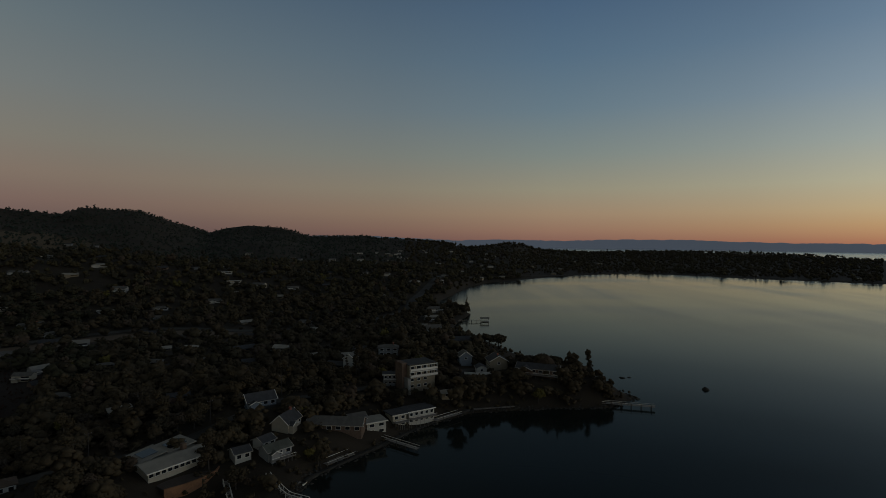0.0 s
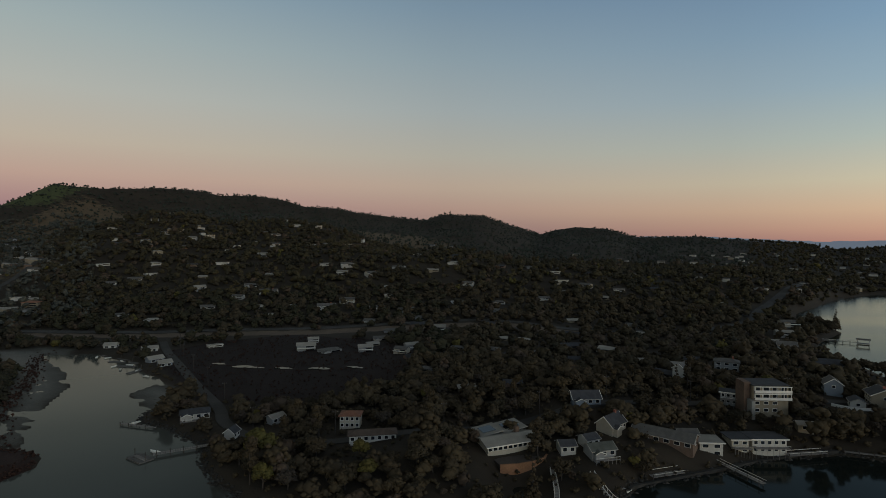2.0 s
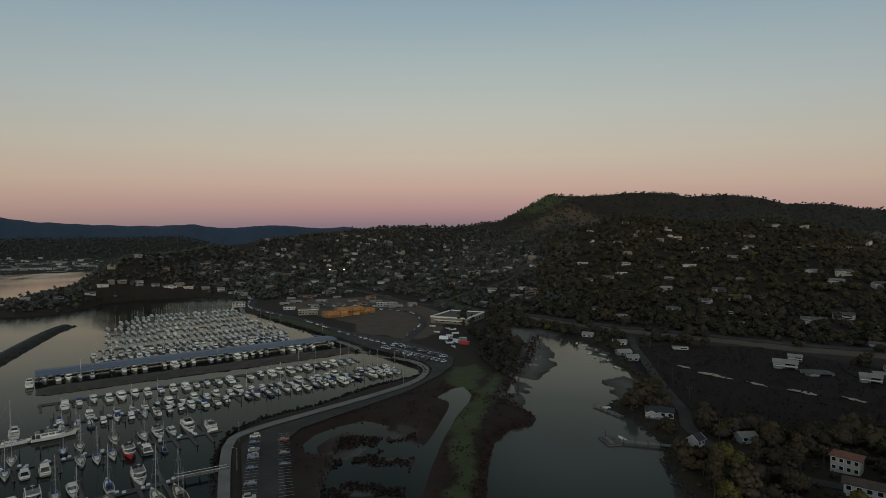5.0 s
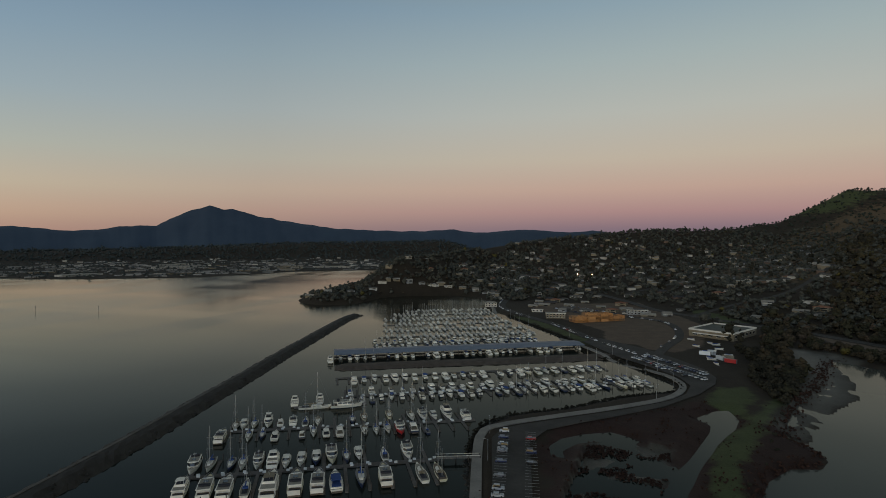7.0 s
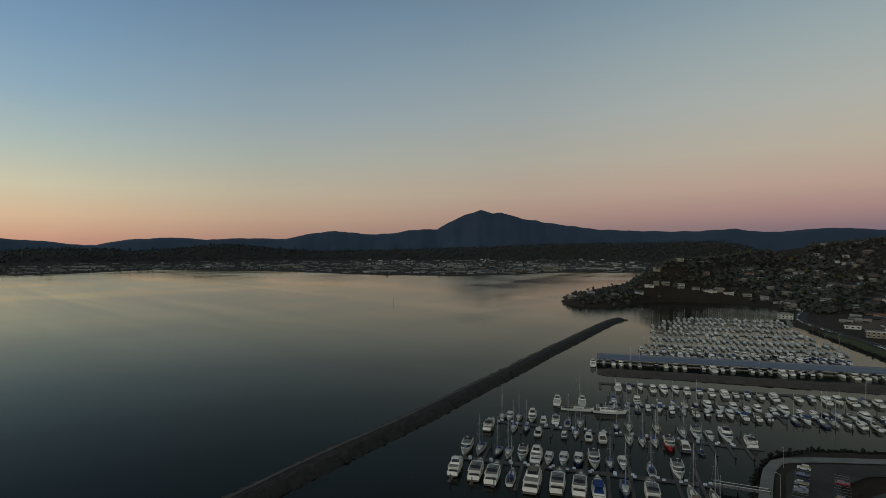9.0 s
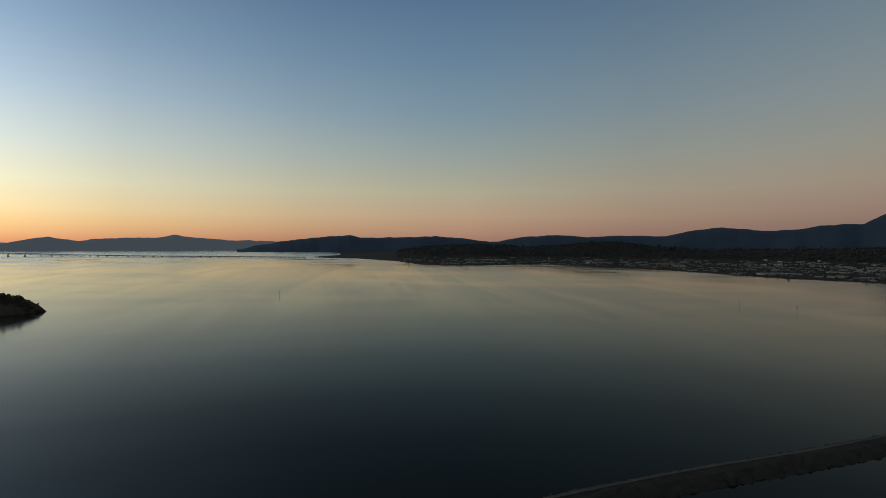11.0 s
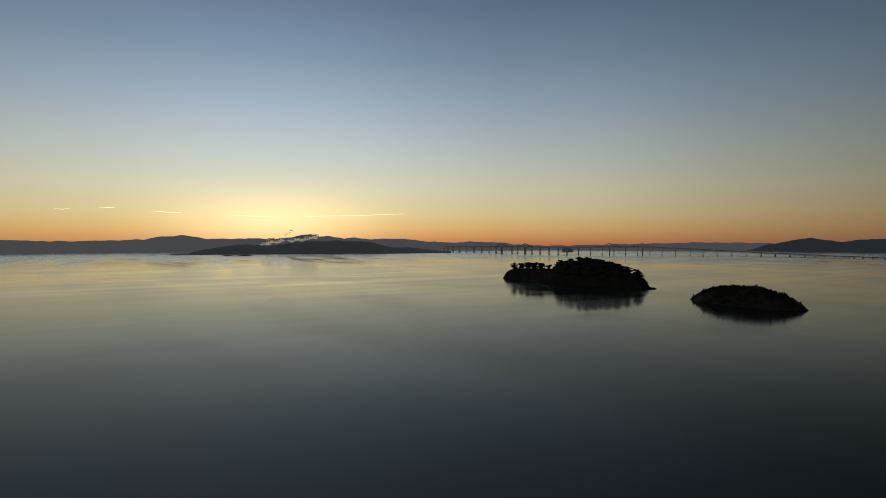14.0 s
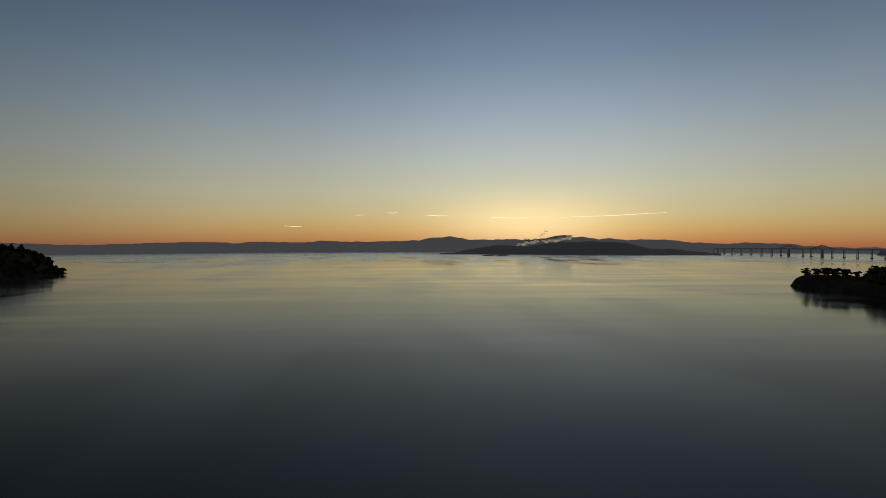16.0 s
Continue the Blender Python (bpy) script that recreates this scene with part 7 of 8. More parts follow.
def open_ground(x, y):
    """Where trees may stand: dry land clear of houses, roads, marsh and lots."""
    x, y = np.asarray(x, float), np.asarray(y, float)
    ok = (land_height(x, y) > 1.5) & ~((x > 100) & (x < 130) & (y < 330))
    for polys in (MARSH, MUD, EARTH, MEADOW, CLEAR):
        for p in polys:
            ok &= inside_distance(x, y, p) < 1
    ok &= ~((x < -130) & (x > -830) & (y < 110) & (y > -300) & (x < 90) & (inside_distance(x, y, [(-130, -60), (-730, -268), (-800, -205), (-830, -60), (-830, 60), (-640, 160), (-480, 140), (-300, 90), (-130, 60)]) > 0))
    for k in range(0, len(x), 4000):
        s = slice(k, k + 4000)
        p = np.stack([x[s], y[s]], -1)[:, None]
        d = ((p - BUILT_A[None, :, :2]) ** 2).sum(-1)
        g = ((p - FRONT[None]) ** 2).sum(-1)
        ok[s] &= (d > (BUILT_A[:, 2] * 0.68) ** 2).all(1) & (g > (BUILT_A[:, 2] * BUILT_A[:, 3]) ** 2).all(1)
        ok[s] &= (((p - ROAD_PTS[None]) ** 2).sum(-1) > 49).all(1)
    return ok


def sow(count, az0, az1, r0, r1):
    a = np.radians(trng.uniform(az0, az1, count))
    r = np.sqrt(trng.uniform(r0 ** 2, r1 ** 2, count))
    x, y = -np.sin(a) * r, np.cos(a) * r
    k = open_ground(x, y)
    return x[k], y[k]


# the near shore, tree by tree
x, y = sow(900, -22, 66, 120, 345)
keep = []
for px, py in zip(x, y):
    if all((px - qx) ** 2 + (py - qy) ** 2 > 6.0 ** 2 for qx, qy in keep):
        keep.append((px, py))
NAMES = ["oak_a", "oak_b", "oak_c", "tall_a", "tall_b", "conifer_a", "yellow_a", "rust_a", "bush_a", "bush_b"]
for px, py in keep[:285]:
    n = rnd.choices(NAMES, (6, 6, 6, 1.2, 1.2, 1.4, 0.5, 2, 3, 1.5))[0]
    plant(n, px, py, ground_z(px, py) - 0.2, rnd.uniform(0.65, 1.05), rnd.uniform(0.85, 1.15))
for px, py, q in ((-216, 168, 0.8), (-137, 152, 0.9), (-175, 136, 1.6)):
    plant("yellow_a", px, py, ground_z(px, py) - 0.2, q)


for px, py, n, s in ((29, 652, "conifer_a", 1.5), (22, 640, "oak_a", 1.2), (26, 628, "oak_b", 1.1), (15, 655, "oak_a", 1.3), (36, 412, "oak_b", 1.3), (43, 414, "oak_a", 1.3), (33, 418, "oak_c", 1.1), (58, 380, "bush_a", 1.5), (66, 366, "bush_b", 1.4), (76, 346, "oak_a", 0.7), (86, 330, "oak_b", 0.75), (92, 318, "bush_a", 1.6), (-14, 282, "oak_c", 0.6), (-7, 284, "bush_a", 1.6), (-20, 283, "oak_b", 0.55), (1, 289, "bush_b", 1.6), (76, 318, "oak_a", 0.75), (84, 310, "oak_b", 0.65), (94, 304, "bush_a", 1.5), (66, 296, "oak_c", 0.8), (48, 295, "bush_a", 1.2), (40, 292, "oak_c", 0.7), (74, 296, "oak_a", 0.8)):
    plant(n, px, py, ground_z(px, py) - 0.3, s)


def woods(name, x, y, size, per, mat, label, lift=0.0, z=None, coarse=False, fine=1.0, stretch=1.0):
    """A crowd of far tree crowns as one mesh."""
    n = len(x)
    z = land_height(x, y) if z is None else z
    size = size * (trng.uniform(0.5, 1.25, n) + 0.6 * trng.uniform(0, 1, n) ** 3)
    off = trng.normal(size=(n, per, 3))
    off *= (trng.uniform(0.3, 0.56, (n, per, 1)) / np.linalg.norm(off, axis=2, keepdims=True)) * np.array([1, 1, 0.8])
    off[:, 0] = 0
    c = np.stack([x, y, z], -1)[:, None] + off * size[:, None, None] + np.stack([0 * x, 0 * x, size * (0.55 + lift)], -1)[:, None]
    tall = trng.uniform(0.75, 1.0, n) + 0.9 * trng.uniform(0, 1, n) ** 4
    tall = tall * stretch
    c[:, :, 2] = z[:, None] + (c[:, :, 2] - z[:, None]) * tall[:, None]
    r = size[:, None] * trng.uniform(0.16, 0.34, (n, per)) * min(1.0, (9 / per) ** 0.33) * fine
    r[:, 0] = size * 0.46
    if coarse and per >= 10:
        me = crown_mesh(c[:, 0], r[:, 0], c[:, 1:].reshape(-1, 3), r[:, 1:].reshape(-1), 0.85, 0.45)
    else:
        me = clumps(c.reshape(-1, 3), r.reshape(-1), 0.85, 0.3, coarse)
    me.materials.append(mat)
    return tagged(new(name, me), label, "trees", kind="stuff")


def mixed_woods(x, y, size, per, label, coarse=True, fine=1.0, mats=None, plain=False):
    pick = trng.uniform(0, 1, len(x))
    a, b = mats or (M_LEAF, M_OLIVE)
    for lo, hi, mat in ((0, 0.5, a), (0.5, 1.0, b)) if plain else ((0, 0.47, a), (0.47, 0.93, b), (0.93, 0.94, M_YELLOW), (0.94, 1.0, M_RUST)):
        k = (pick >= lo) & (pick < hi)
        woods("woods", x[k], y[k], size, per, mat, label, coarse=coarse, fine=fine)


x, y = sow(2600, -22, 66, 125, 350)
k = np.array([all((a - p) ** 2 + (b - q) ** 2 > 9 for p, q in keep[:285]) for a, b in zip(x, y)])
mixed_woods(x[k], y[k], 5.2, 20, "dense dark garden woods round the shore houses", fine=0.95, mats=(M_SHADE, M_DUN))
x, y = sow(650, 4, 112, 380, 1350)
woods("tall_trees", x, y, 6.0, 16, M_LEAF, "tall dark trees standing above the hillside roofs", coarse=True, fine=0.9, stretch=1.7)
# low scrub on the bare slopes between the houses and the water
a, r = np.radians(trng.uniform(-22, 66, 5200)), np.sqrt(trng.uniform(125 ** 2, 420 ** 2, 5200))
x, y = -np.sin(a) * r, np.cos(a) * r
k = (land_height(x, y) > 0.5) & (inside_distance(x, y, MARSH[1]) < 0)
for p, q, w, _ in BUILT:
    k &= (x - p) ** 2 + (y - q) ** 2 > (w * 0.5) ** 2
for p, q in ROAD_PTS:
    k &= (x - p) ** 2 + (y - q) ** 2 > 25
half = trng.uniform(0, 1, len(x)) < 0.5
woods("scrub", x[k & half], y[k & half], 1.8, 6, M_SHADE, "low dark scrub on the shore slopes", coarse=True)
woods("scrub", x[k & ~half], y[k & ~half], 1.6, 6, M_DUN, "low dun scrub on the shore slopes", coarse=True)
x, y = sow(3900, -14, 75, 345, 700)
k = np.degrees(np.arctan2(-x, y)) < 33
mixed_woods(x[k], y[k], 5.6, 13, "dark woods round the houses", mats=(M_SHADE, M_DUN))
mixed_woods(x[~k], y[~k], 5.8, 12, "dark woods round the houses", mats=(M_SHADE, M_OLIVE))
x, y = sow(6400, -8, 70, 690, 1250)
mixed_woods(x, y, 6.0, 10, "dark wooded hillside", mats=(M_LEAF, M_OLIVE))
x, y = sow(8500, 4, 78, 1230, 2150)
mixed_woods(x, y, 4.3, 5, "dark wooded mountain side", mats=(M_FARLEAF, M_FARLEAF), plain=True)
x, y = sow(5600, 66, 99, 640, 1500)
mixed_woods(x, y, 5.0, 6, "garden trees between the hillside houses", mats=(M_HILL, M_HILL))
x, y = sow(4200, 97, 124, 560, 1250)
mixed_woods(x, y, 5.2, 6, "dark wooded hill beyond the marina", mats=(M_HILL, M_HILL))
x, y = sow(8200, -39, 4, 1250, 2700)
mixed_woods(x, y, 6.5, 4, "low dark woods beyond the cove")
x, y = sow(2600, -62, -44, 1350, 2100)
mixed_woods(x, y, 9.0, 5, "dark trees on the far headland")
x, y = sow(7000, 101, 176, 1450, 3000)
k = land_height(x, y) > 22
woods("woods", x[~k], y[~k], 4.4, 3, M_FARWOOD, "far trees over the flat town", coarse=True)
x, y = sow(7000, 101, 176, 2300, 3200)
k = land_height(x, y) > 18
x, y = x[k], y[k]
woods("woods", x, y, 8.5, 3, M_FARWOOD, "wooded hills behind the flat town, leaves tinted blue for haze", coarse=True)

# shrubs and marsh plants
x = trng.uniform(-335, -120, 2600)
y = trng.uniform(-35, 98, 2600)
k = (inside_distance(x, y, MARSH[0]) > 1) & (land_height(x, y) > 0.1) & (fbm(x / 7, y / 7, 40, 3) > -0.1)
woods("marsh_plants", x[k], y[k], 0.75, 4, M_MARSH, "dark red-brown marsh plants", z=np.maximum(land_height(x[k], y[k]), -0.1), coarse=True)
x, y = trng.uniform(-262, -160, 7000), trng.uniform(-14, 34, 7000)
k = (inside_distance(x, y, SHALLOWS[0]) > 1) & ((np.hypot((x + 246) / 14, (y + 1) / 9) < 1.0 + 0.5 * fbm(x / 5, y / 5, 42, 3)) | (fbm(x / 4, y / 4, 41, 3) > 0.22))
woods("marsh_plants", x[k], y[k], 0.7, 4, M_MARSH, "red-brown marsh plants standing in the shallow pool", z=np.full(k.sum(), -0.1), coarse=True)
x, y = trng.uniform(-420, -185, 1800), trng.uniform(160, 350, 1800)
k = inside_distance(x, y, MARSH[1]) > 2
woods("marsh_plants", x[k], y[k], 1.0, 4, M_MARSH, "dark red-brown marsh plants", coarse=True)
c = np.repeat(sampled(MARINA_COAST[19:], 1.2), 3, axis=0)
c = c + trng.normal(size=c.shape) * 3.0
k = land_height(c[:, 0], c[:, 1]) > 0.0
woods("shore_shrubs", c[k, 0], c[k, 1], 0.9, 5, M_MARSH, "dark scrub along the creek bank")
c = np.repeat(sampled(MARINA_COAST[6:19], 0.8), 2, axis=0)
c = c + trng.normal(size=c.shape) * 0.8
woods("shore_scrub", c[:, 0], c[:, 1], 1.1, 3, M_BANK, "low scrub on the stony marina bank", z=np.maximum(land_height(c[:, 0], c[:, 1]), 0.1))
x, y = trng.uniform(-500, -330, 700), trng.uniform(84, 145, 700)
k = inside_distance(x, y, [(-496, 112), (-492, 136), (-455, 140), (-400, 131), (-350, 112), (-332, 98), (-388, 98), (-430, 108)]) > 0
woods("creek_trees", x[k], y[k], 3.8, 9, M_LEAF, "dense dark trees on the creek's west bank", coarse=True)
x, y = trng.uniform(-400, -190, 260), trng.uniform(45, 125, 260)
k = (land_height(x, y) > 0.5) & (inside_distance(x, y, [(-190, 52), (-262, 80), (-330, 108), (-400, 140), (-380, 112), (-320, 92), (-262, 70), (-200, 46)]) > 0)
woods("creek_shrubs", x[k], y[k], 1.4, 6, M_LEAF, "dark shrubs on the creek's west bank")

# island pines and scrub
m = pose(868, -778, 0, 0, 0, 10.4)
for k, (u, w, q) in enumerate([(172, 0, 0.6), (163, -8, 0.95), (154, 6, 1.15), (145, -10, 1.1), (133, 4, 0.95), (124, -6, 1.2), (112, 8, 1.05), (103, -4, 1.2), (95, 9, 0.95), (86, -6, 1.15), (74, 2, 1.0), (66, -9, 0.9),
                               (34, 0, 1.2), (26, -12, 1.35), (16, 8, 1.5), (5, -4, 1.55), (-6, 10, 1.7), (-18, -10, 1.75), (-29, 4, 1.9), (-40, -14, 1.95), (-50, 8, 1.9), (-62, -6, 1.8), (-72, 12, 1.65), (-83, -8, 1.6),
                               (-94, 6, 1.5), (-105, -10, 1.4), (-116, 8, 1.3), (-127, -4, 1.15), (-138, 6, 1.05), (-150, -6, 0.95), (-161, 2, 0.8), (-24, 20, 1.5), (-56, 22, 1.5), (-86, 20, 1.4), (-112, 18, 1.2)]):
    p = m @ Vector((u, w, 0))
    plant("pine_a" if k % 2 else "pine_b", p.x, p.y, 23 * (1 - min(math.hypot(u / 180, w / 46), 1) ** 14) - 1.5, q * (1.42 if u > 40 else 1.66), 0.8 if u > 40 else 0.72)


def isle_scrub(centre, turn, a, b, height, power, n, size, label, bias=0.0):
    m = pose(*centre, 0, 0, 0, turn)
    t = np.sqrt(trng.uniform(0, 0.97, n))
    an = trng.uniform(0, 6.283, n)
    u, w = t * a * np.cos(an), t * b * np.sin(an)
    pts = np.array([(m @ Vector((p, q, 0))).to_tuple() for p, q in zip(u, w)])
    woods("island_scrub", pts[:, 0], pts[:, 1], size, 5, M_ISLELEAF, label, z=height * (1 - t ** power) - 0.8, coarse=True)
    if bias:
        k = (u < 26) & (u > -158) & (t < 0.93) & (trng.uniform(0, 1, n) < 0.4)
        woods("island_trees", pts[k, 0], pts[k, 1], bias * (0.45 + 1.0 * np.exp(-((u[k] + 45) / 62) ** 2)), 14, M_ISLELEAF, "dense dark trees on the island's crown", z=height * (1 - t[k] ** power) - 1)


isle_scrub((868, -778), 10.4, 179, 45, 23, 14.0, 1500, 2.6, "dense dark scrub on the steep island", 9.5)
isle_scrub((458, -725), 2, 77, 33, 23, 3.0, 1100, 2.6, "low dark scrub on the rocky island")
for px, py, s in ((1536, 985, 1.6), (1512, 985, 1.6), (1478, 985, 1.5)):
    plant("pine_a", px, py, ground_z(px, py) - 1, s, 1.0)

# loose boulders on the breakwater's flanks
c = np.repeat(sampled(BREAKWATER, 1.6), 2, axis=0)
d = np.gradient(sampled(BREAKWATER, 1.6), axis=0)
d = np.repeat(d / np.hypot(d[:, 0], d[:, 1])[:, None], 2, axis=0)
side = np.where(np.arange(len(c)) % 2, 1, -1) * trng.uniform(3.0, 8.6, len(c))
q = np.stack([c[:, 0] - d[:, 1] * side, c[:, 1] + d[:, 0] * side, np.clip(3.3 - np.abs(side) * 0.43, -0.2, 3)], -1)
me = clumps(q, trng.uniform(0.5, 1.5, len(c)), 0.75, 0.35)
me.materials.append(M_ROCK)
tagged(new("boulders", me), "dark loose boulders on the breakwater", "rocks", kind="stuff")

# dark rocks along the marina bank and the near shore
for line, label in ((MARINA_COAST[6:20], "dark wet rocks along the marina bank"), (COVE_COAST[0:10], "dark rocks along the near shore"), (CREEK_COAST[4:], "dark wet rocks along the creek bank")):
    c = np.repeat(sampled(line, 1.3), 4, axis=0)
    c = c + trng.normal(size=c.shape) * 1.7
    z = land_height(c[:, 0], c[:, 1])
    k = (z > -0.6) & (z < 1.6)
    me = clumps(np.stack([c[k, 0], c[k, 1], np.maximum(z[k], -0.05)], -1), trng.uniform(0.35, 1.0, k.sum()), 0.6, 0.35, True)
    me.materials.append(M_ROCK)
    tagged(new("shore_rocks", me), label, "rocks", kind="stuff")

# ---- far things ----
# pale grey steel, whitened further to stand in for haze
M_BRIDGE = material("hazed_bridge_steel", (0.75, 0.74, 0.72), 0.8, vary=0.2, scale=0.05)
BRIDGE = [(3640, -2004, 38), (3052, -2125, 44), (2850, -2170, 45), (2497, -2235, 45), (2308, -2367, 48), (2190, -2505, 48), (1997, -2664, 38), (1735, -2852, 20), (1403, -2890, 10), (1104, -2834, 6), (623, -2744, 5), (250, -2690, 4)]


def bay_bridge():
    b = root("bay_bridge", "long steel bridge on many piers across the bay", "bridge")
    c = sampled([p[:2] for p in BRIDGE], 22)
    seg = np.concatenate([[0], np.cumsum(np.hypot(*np.diff(c, axis=0).T))])
    key = np.array([np.argmin(((c - p[:2]) ** 2).sum(1)) for p in BRIDGE])
    z = np.interp(seg, seg[key], [p[2] for p in BRIDGE])
    deck, truss, low = bmesh.new(), bmesh.new(), bmesh.new()
    for i in range(len(c) - 1):
        a, d = c[i], c[i + 1] - c[i]
        l = np.hypot(*d)
        tilt = math.degrees(math.atan2(z[i + 1] - z[i], l))
        m = Matrix.Translation((a[0], a[1], z[i])) @ pose(0, 0, 0, 0, -tilt, math.degrees(math.atan2(d[1], d[0])))
        add_box(deck if z[i] > 9 else low, 0, l, -5.5, 5.5, -2.2 if z[i] > 9 else -1.8, 1.4, turn=m)
        if z[i] > 9:
            add_box(deck, 0, l, -5.5, 5.5, -6.2, -5.7, turn=m)
            for s in (-5.2, 5.2):
                add_rod(truss, m @ Vector((0, s, -5.8)), m @ Vector((l / 2, s, -0.6)), 0.5, sides=4)
                add_rod(truss, m @ Vector((l / 2, s, -0.6)), m @ Vector((l, s, -5.8)), 0.5, sides=4)
    part("deck", deck, M_BRIDGE, b)
    part("truss", truss, M_BRIDGE, b)
    # dark dock boards here paint the trestle's silhouette against bright water
    part("low_trestle", low, M_DOCK, b, "low trestle deck coloured dark as a silhouette")
    gap = 0
    for i in range(len(c)):
        gap -= 1
        if gap > 0:
            continue
        gap = 3 if z[i] > 14 else 2
        big = z[i] > 14
        bm = bmesh.new()
        d = np.gradient(c, axis=0)[i]
        m = Matrix.Translation((c[i][0], c[i][1], 0)) @ pose(0, 0, 0, 0, 0, math.degrees(math.atan2(d[1], d[0])))
        w = 2.6 if big else 1.7
        for s in (-4.2, 4.2):
            add_box(bm, -w / 2, w / 2, s - 1.2, s + 1.2, -1, z[i] - 0.5 - (5 if z[i] > 9 else 0), turn=m)
        if big:
            add_box(bm, -w, w, -8, 8, -1, 3.5, turn=m)
            add_box(bm, -w / 2, w / 2, -5, 5, z[i] * 0.5, z[i] * 0.5 + 2, turn=m)
        part("pier", bm, M_BRIDGE, b)
    # the two cantilever humps
    for k, x0 in enumerate((2308, 2190, 3052, 2850)):
        i = int(np.argmin(np.abs(c[:, 0] - x0)))
        d = np.gradient(c, axis=0)[i]
        m = Matrix.Translation((c[i][0], c[i][1], z[i])) @ pose(0, 0, 0, 0, 0, math.degrees(math.atan2(d[1], d[0])))
        bm = bmesh.new()
        for s in (-5.2, 5.2):
            prev = None
            for q in range(-6, 7):
                h = 20 * (1 - abs(q) / 6) ** 1.25
                p = m @ Vector((q * 11, s, h))
                if prev:
                    add_rod(bm, prev, p, 1.3, sides=4)
                add_rod(bm, p, m @ Vector((q * 11, s, -0.5)), 0.8, sides=4)
                prev = p
        part("cantilever_span", bm, M_BRIDGE, b, "peaked cantilever truss")
        part("main_pier", box(-3, 3, -8, 8, -z[i] - 1, -6, taper=0.8), M_BRIDGE, b).matrix_basis = m
    return b


bay_bridge()


def rocks(name, x, y, w, h, label, n=10, seed=0, mat=M_ROCK):
    rng = np.random.default_rng(seed)
    off = rng.normal(size=(n, 2)) * 0.2
    near = np.exp(-((off ** 2).sum(1)) / 0.06)
    c = np.stack([x + off[:, 0] * w, y + off[:, 1] * w, (near - 0.75) * h * 0.4], -1)
    me = clumps(c, (0.1 + 0.32 * near) * w, h / w * 1.9, 0.22)
    me.materials.append(mat)
    return tagged(new(name, me), label, "rock")


rocks("rock", 157, 322, 5, 2.2, "small dark rock standing out of the cove", 9, 1)
rocks("rock", 116, 349, 5, 0.8, "low dark rock awash in the cove", 7, 2)
rocks("rock", 121, 350, 3, 0.7, "low dark rock awash in the cove", 5, 3)
rocks("rock", 690, -806, 30, 6, "low bare rock at the wooded island's tip", 12, 8)
rocks("rock", 384, -728, 18, 5, "low bare rock at the bare island's tip", 12, 9)
# this islet shares the point's material, haze glow included
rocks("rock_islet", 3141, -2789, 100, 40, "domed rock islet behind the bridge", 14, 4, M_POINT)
rocks("rock_islet", 3307, -413, 80, 7, "low dark islet off the point", 10, 5)
rocks("rock_islet", 3307, -504, 100, 7, "low dark islet off the point", 14, 6)
rocks("rock_islet", 3640, -990, 120, 4, "low dark islet off the point", 14, 7)

M_POST = material("marker_post_paint", (0.12, 0.12, 0.11), 0.8)


def marker():
    p = root("channel_marker", "thin channel marker post standing in the bay", "marker", "channel markers")
    part("post", rod((0, 0, -1), (0, 0, 6.5), 0.16, 0.12), M_POST, p)
    part("board", box(-0.6, 0.6, -0.06, 0.06, 5.6, 6.9), M_POST, p)
    return p


for az, dep in ((187.9, 5.7), (213.4, 4.2), (138, 6.2), (142.5, 5.9)):
    r = HEIGHT / math.tan(radians(dep))
    KIT.put("marker", marker, pose(-math.sin(radians(az)) * r, math.cos(radians(az)) * r, 0, 0, 0, az))


# ---- the flat town across the water ----
def long_building(w, d, h, wall, roof, label):
    def make():
        b = root("flat_roofed_building", label, "building", "low buildings of the far town")
        part("wall", box(-w / 2, w / 2, -d / 2, d / 2, -2, h), WALLS[wall], b)
        part("roof", box(-w / 2 - 0.4, w / 2 + 0.4, -d / 2 - 0.4, d / 2 + 0.4, h, h + 0.5), ROOFS[roof], b)
        part("window_band", box(-w * 0.42, w * 0.42, -d / 2 - 0.1, -d / 2, h * 0.45, h * 0.7), M_GLASS, b)
        return b
    return make


LONG = [long_building(60, 26, 3.2, "tan", "pale", "long tan warehouse with a pale flat roof"), long_building(40, 22, 3.0, "cream", "pale", "cream commercial building with a pale roof"),
        long_building(100, 34, 3.4, "white", "pale", "very long white warehouse with a pale flat roof"), long_building(34, 18, 3.6, "tan", "grey", "tan office building with a grey roof"), long_building(28, 16, 3.6, "grey", "pale", "grey commercial building with a pale roof")]
made = tries = 0
while made < 60 and tries < 4000:
    tries += 1
    az, r = rnd.uniform(112, 176), rnd.uniform(1500, 2300)
    x, y = -math.sin(radians(az)) * r, math.cos(radians(az)) * r
    if not 2.2 < ground_z(x, y) < 30 or inside_distance(np.array([x]), np.array([y]), COAST)[0] < 45:
        continue
    k = rnd.randrange(5)
    KIT.put(("long", k), LONG[k], pose(x, y, ground_z(x, y), 0, 0, facing(x, y, rnd.uniform(-30, 30))))
    made += 1
far_h = tagged(new("hillside_houses"), "scattered far houses on the wooded foothills", "houses", kind="stuff")
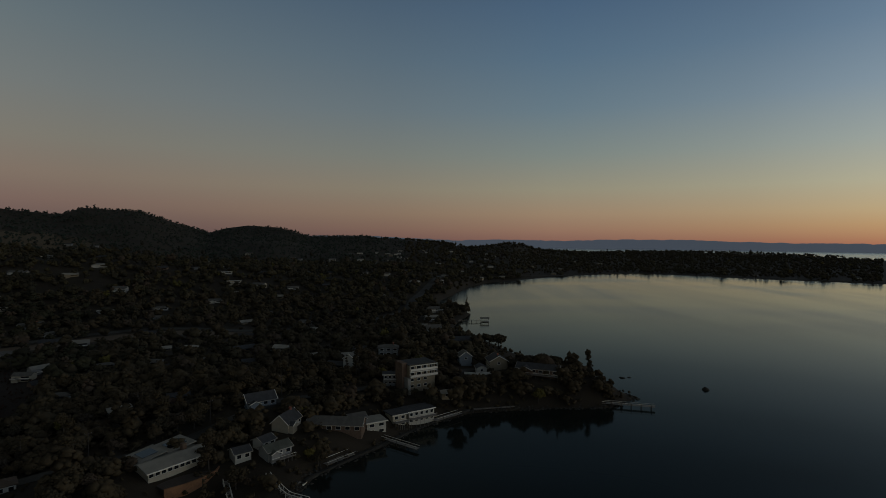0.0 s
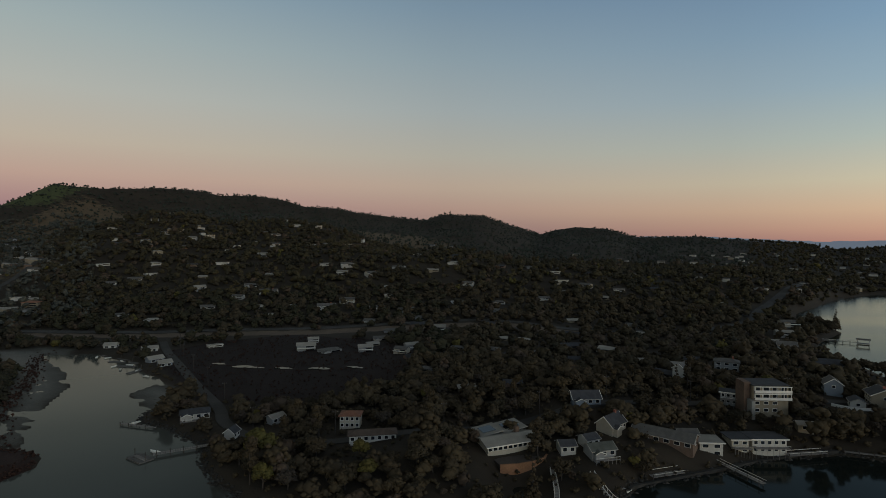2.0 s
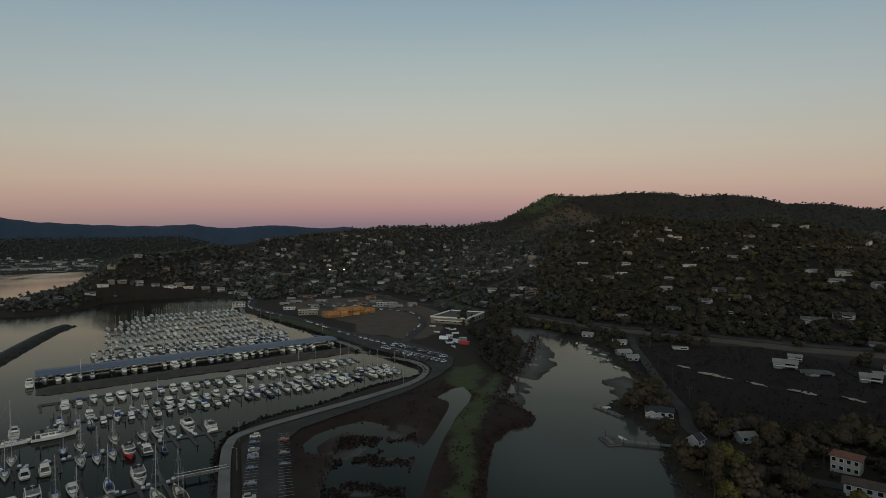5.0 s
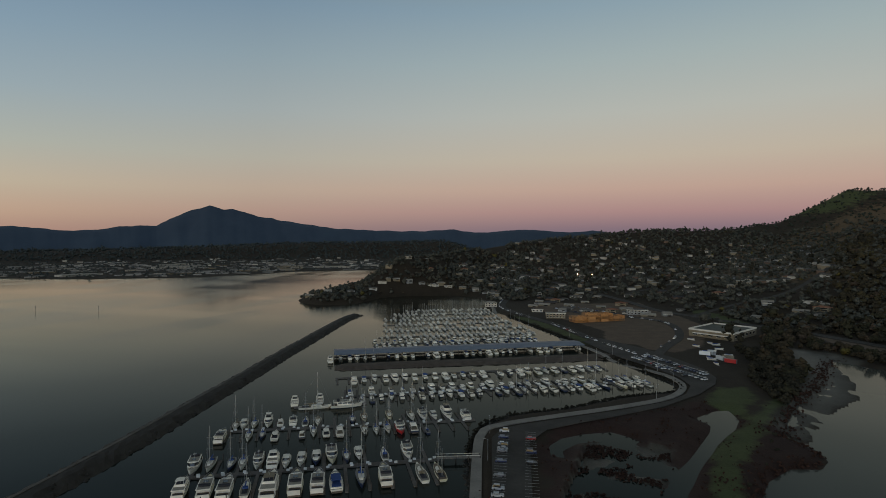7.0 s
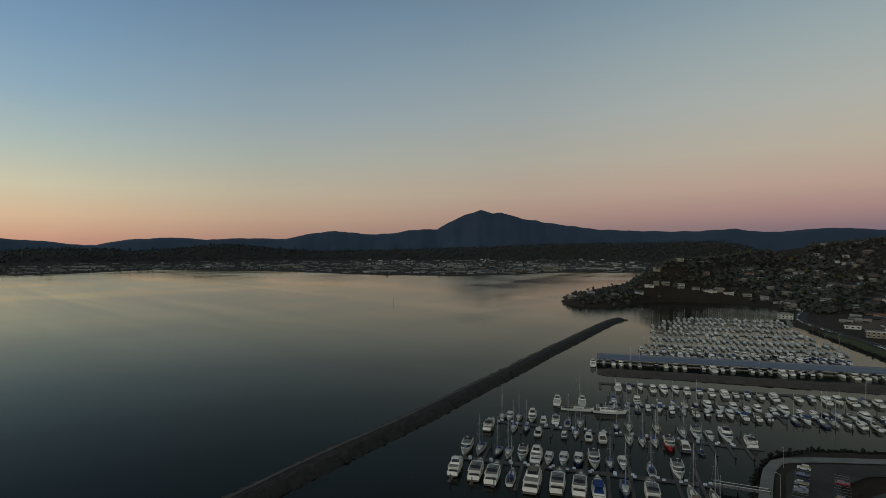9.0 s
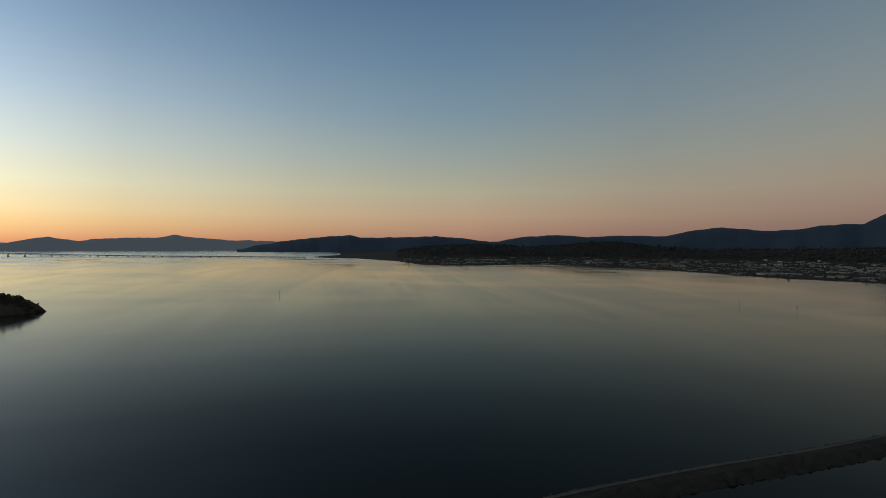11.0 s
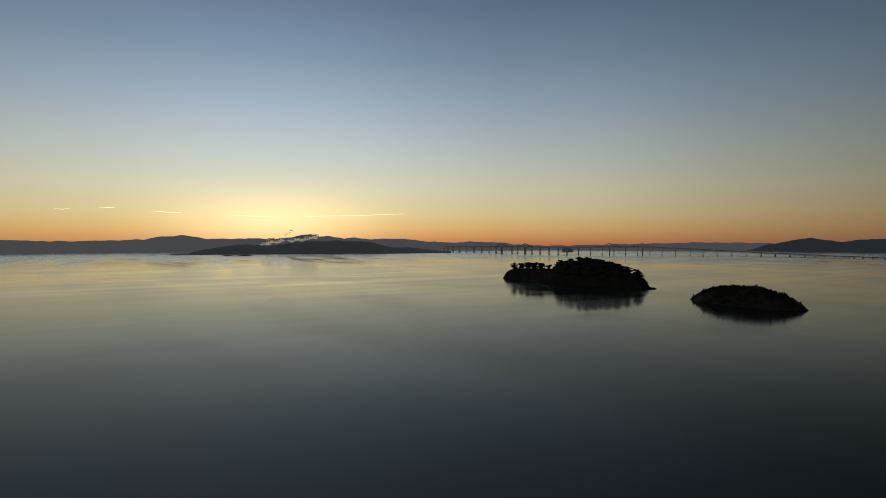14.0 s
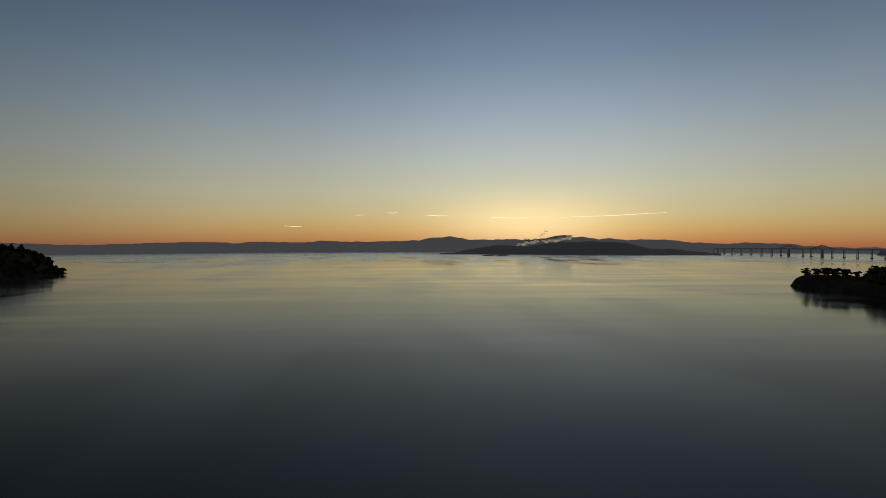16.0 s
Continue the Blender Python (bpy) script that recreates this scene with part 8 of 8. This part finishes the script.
for wall, roof, spots in (("white", "grey", ((30, 104, 142, 2050, 2500), (60, 69, 99, 900, 1380), (10, 35, 68, 900, 1300), (34, -9, 9, 880, 1700))), ("tan", "pale", ((70, 69, 99, 900, 1380), (14, 35, 68, 900, 1300), (26, 98, 112, 880, 1200), (30, -24, 6, 1000, 1900))),
                          ("grey", "dark", ((44, 69, 99, 920, 1380), (12, 8, 35, 900, 1400))), ("brown", "grey", ((66, 69, 99, 920, 1380), (12, 8, 68, 900, 1400)))):
    walls_far, roofs_far = bmesh.new(), bmesh.new()
    for count, a0, a1, r0, r1 in spots:
        for _ in range(count):
            az, r = rnd.uniform(a0, a1), rnd.uniform(r0, r1)
            x, y = -math.sin(radians(az)) * r, math.cos(radians(az)) * r
            z = ground_z(x, y)
            if z > 2.5:
                big = 1.3 if r > 2000 else 1.0
                m = pose(x, y, z + 1.8 * big, 0, 0, facing(x, y, rnd.uniform(-30, 30)))
                w, h = rnd.uniform(3, 7.5) * big, rnd.uniform(1.4, 2.2) * big
                add_box(walls_far, -w, w, -4, 4, -4, h, turn=m)
                add_box(roofs_far, -w - 0.6, w + 0.6, -4.6, 4.6, h, h + 1.4, taper=2.5, turn=m)
    tagged(part("walls", walls_far, WALLS[wall], far_h), kind="stuff")
    tagged(part("roofs", roofs_far, ROOFS[roof], far_h), kind="stuff")

low_roofs = bmesh.new()
for _ in range(1100):
    az, r = rnd.uniform(112, 178), rnd.uniform(1450, 2450)
    x, y = -math.sin(radians(az)) * r, math.cos(radians(az)) * r
    if 1.9 < ground_z(x, y) < 25:
        w = 3 + 16 * rnd.random() ** 2
        add_box(low_roofs, -w, w, -6, 6, -2, rnd.uniform(1.6, 3.0), turn=pose(x, y, ground_z(x, y), 0, 0, facing(x, y, rnd.uniform(-25, 25))))
tagged(part("low_buildings", low_roofs, material("mixed_pale_roofs", (0.2, 0.19, 0.175), 0.8, vary=0.5, scale=0.1, island=True)), "crowd of low pale buildings of the flat town", "buildings", kind="stuff")

# two lit lamps on the hillside
M_GLOW = material("lit_lamp", (0.9, 0.7, 0.4), 0.5, emit=(14.0, 8.0, 3.0))
for az in (91.67, 90.22):
    for r in range(700, 1400, 5):
        x, y = -math.sin(radians(az)) * r, math.cos(radians(az)) * r
        if ground_z(x, y) + 4.2 > HEIGHT - r * math.tan(radians(3.3)):
            break
    lamp = root("street_lamp", "lit warm street lamp on the wooded hillside", "street lamp", "lit hillside lamps", pose(x, y, ground_z(x, y)))
    part("post", rod((0, 0, -1), (0, 0, 6.0), 0.12, 0.09), M_STEEL, lamp)
    part("lantern", box(-0.45, 0.45, -0.45, 0.45, 6.0, 6.9), M_GLOW, lamp, "glowing warm lantern")

# ---- sky traces and steam ----
# no sun lamp reaches the trails; emission gives them their sunlit look
M_TRAIL = bpy.data.materials.new("glowing_vapour_trail")
M_TRAIL.use_nodes = True
n = Nodes(M_TRAIL.node_tree)
n.add("ShaderNodeOutputMaterial", [n.add("ShaderNodeEmission", [(1.0, 0.78, 0.4, 1), 3.2]).outputs[0]])
for az0, az1, el0, el1, w in ((273.6, 272.4, 2.95, 2.97, 4), (269.5, 267.0, 2.72, 2.62, 5), (262.6, 258.6, 2.46, 2.36, 5), (255.4, 245.2, 2.4, 2.72, 4), (276.9, 275.8, 2.7, 2.74, 3), (284, 282.2, 1.55, 1.5, 4)):
    bm = bmesh.new()
    for k in range(12):
        t0, t1 = k / 12, (k + 0.92) / 12
        p, q = [Vector((-math.sin(radians(az0 + (az1 - az0) * t)) * 4700, math.cos(radians(az0 + (az1 - az0) * t)) * 4700, HEIGHT + 4700 * math.tan(radians(el0 + (el1 - el0) * t + 0.02 * math.sin(9 * t))))) for t in (t0, t1)]
        fat = w * (0.25 + 0.75 * math.sin(math.pi * (0.1 + 0.8 * t0)))
        add_rod(bm, p, q, fat * 0.3, fat * 0.26, 5)
    tagged(part("vapour_trail", bm, M_TRAIL), "thin vapour trail over the eastern hills, glowing as if sunlit", "vapour trail", kind="structure")
M_STEAM = bpy.data.materials.new("pale_steam")
M_STEAM.use_nodes = True
n = Nodes(M_STEAM.node_tree)
scatter = n.add("ShaderNodeBsdfRefraction", {"Color": (0.97, 0.93, 0.93, 1), "Roughness": 0.75, "IOR": 1.12}).outputs[0]
wisp = n.add("ShaderNodeMixShader", [0.72, scatter, n.add("ShaderNodeBsdfTransparent").outputs[0]]).outputs[0]
n.add("ShaderNodeOutputMaterial", [n.add("ShaderNodeMixShader", [0.05, wisp, n.add("ShaderNodeBsdfDiffuse", [(0.9, 0.88, 0.86, 1)]).outputs[0]]).outputs[0]])
srng = np.random.default_rng(9)
pts, rad = [], []
for az0, az1, el0, el1, k in ((259.8, 257.6, -0.35, 0.16, 20), (257.2, 254.2, 0.02, 0.46, 22), (257.6, 256.7, 0.5, 1.15, 9)):
    for i in range(k):
        t = i / k + srng.uniform(-0.03, 0.03)
        a, e = az0 + (az1 - az0) * t, el0 + (el1 - el0) * t + srng.uniform(-0.16, 0.1)
        pts.append((-math.sin(radians(a)) * 3720, math.cos(radians(a)) * 3720, HEIGHT + 3720 * math.tan(radians(e))))
        rad.append(srng.uniform(13, 27) * (0.6 + 0.5 * math.sin(math.pi * t)) if k > 14 else srng.uniform(5, 10))
me = clumps(pts, rad, 0.7, 0.3)
me.materials.append(M_STEAM)
tagged(new("steam_plume", me), "pale steam drifting from works behind the point", "steam", kind="structure")
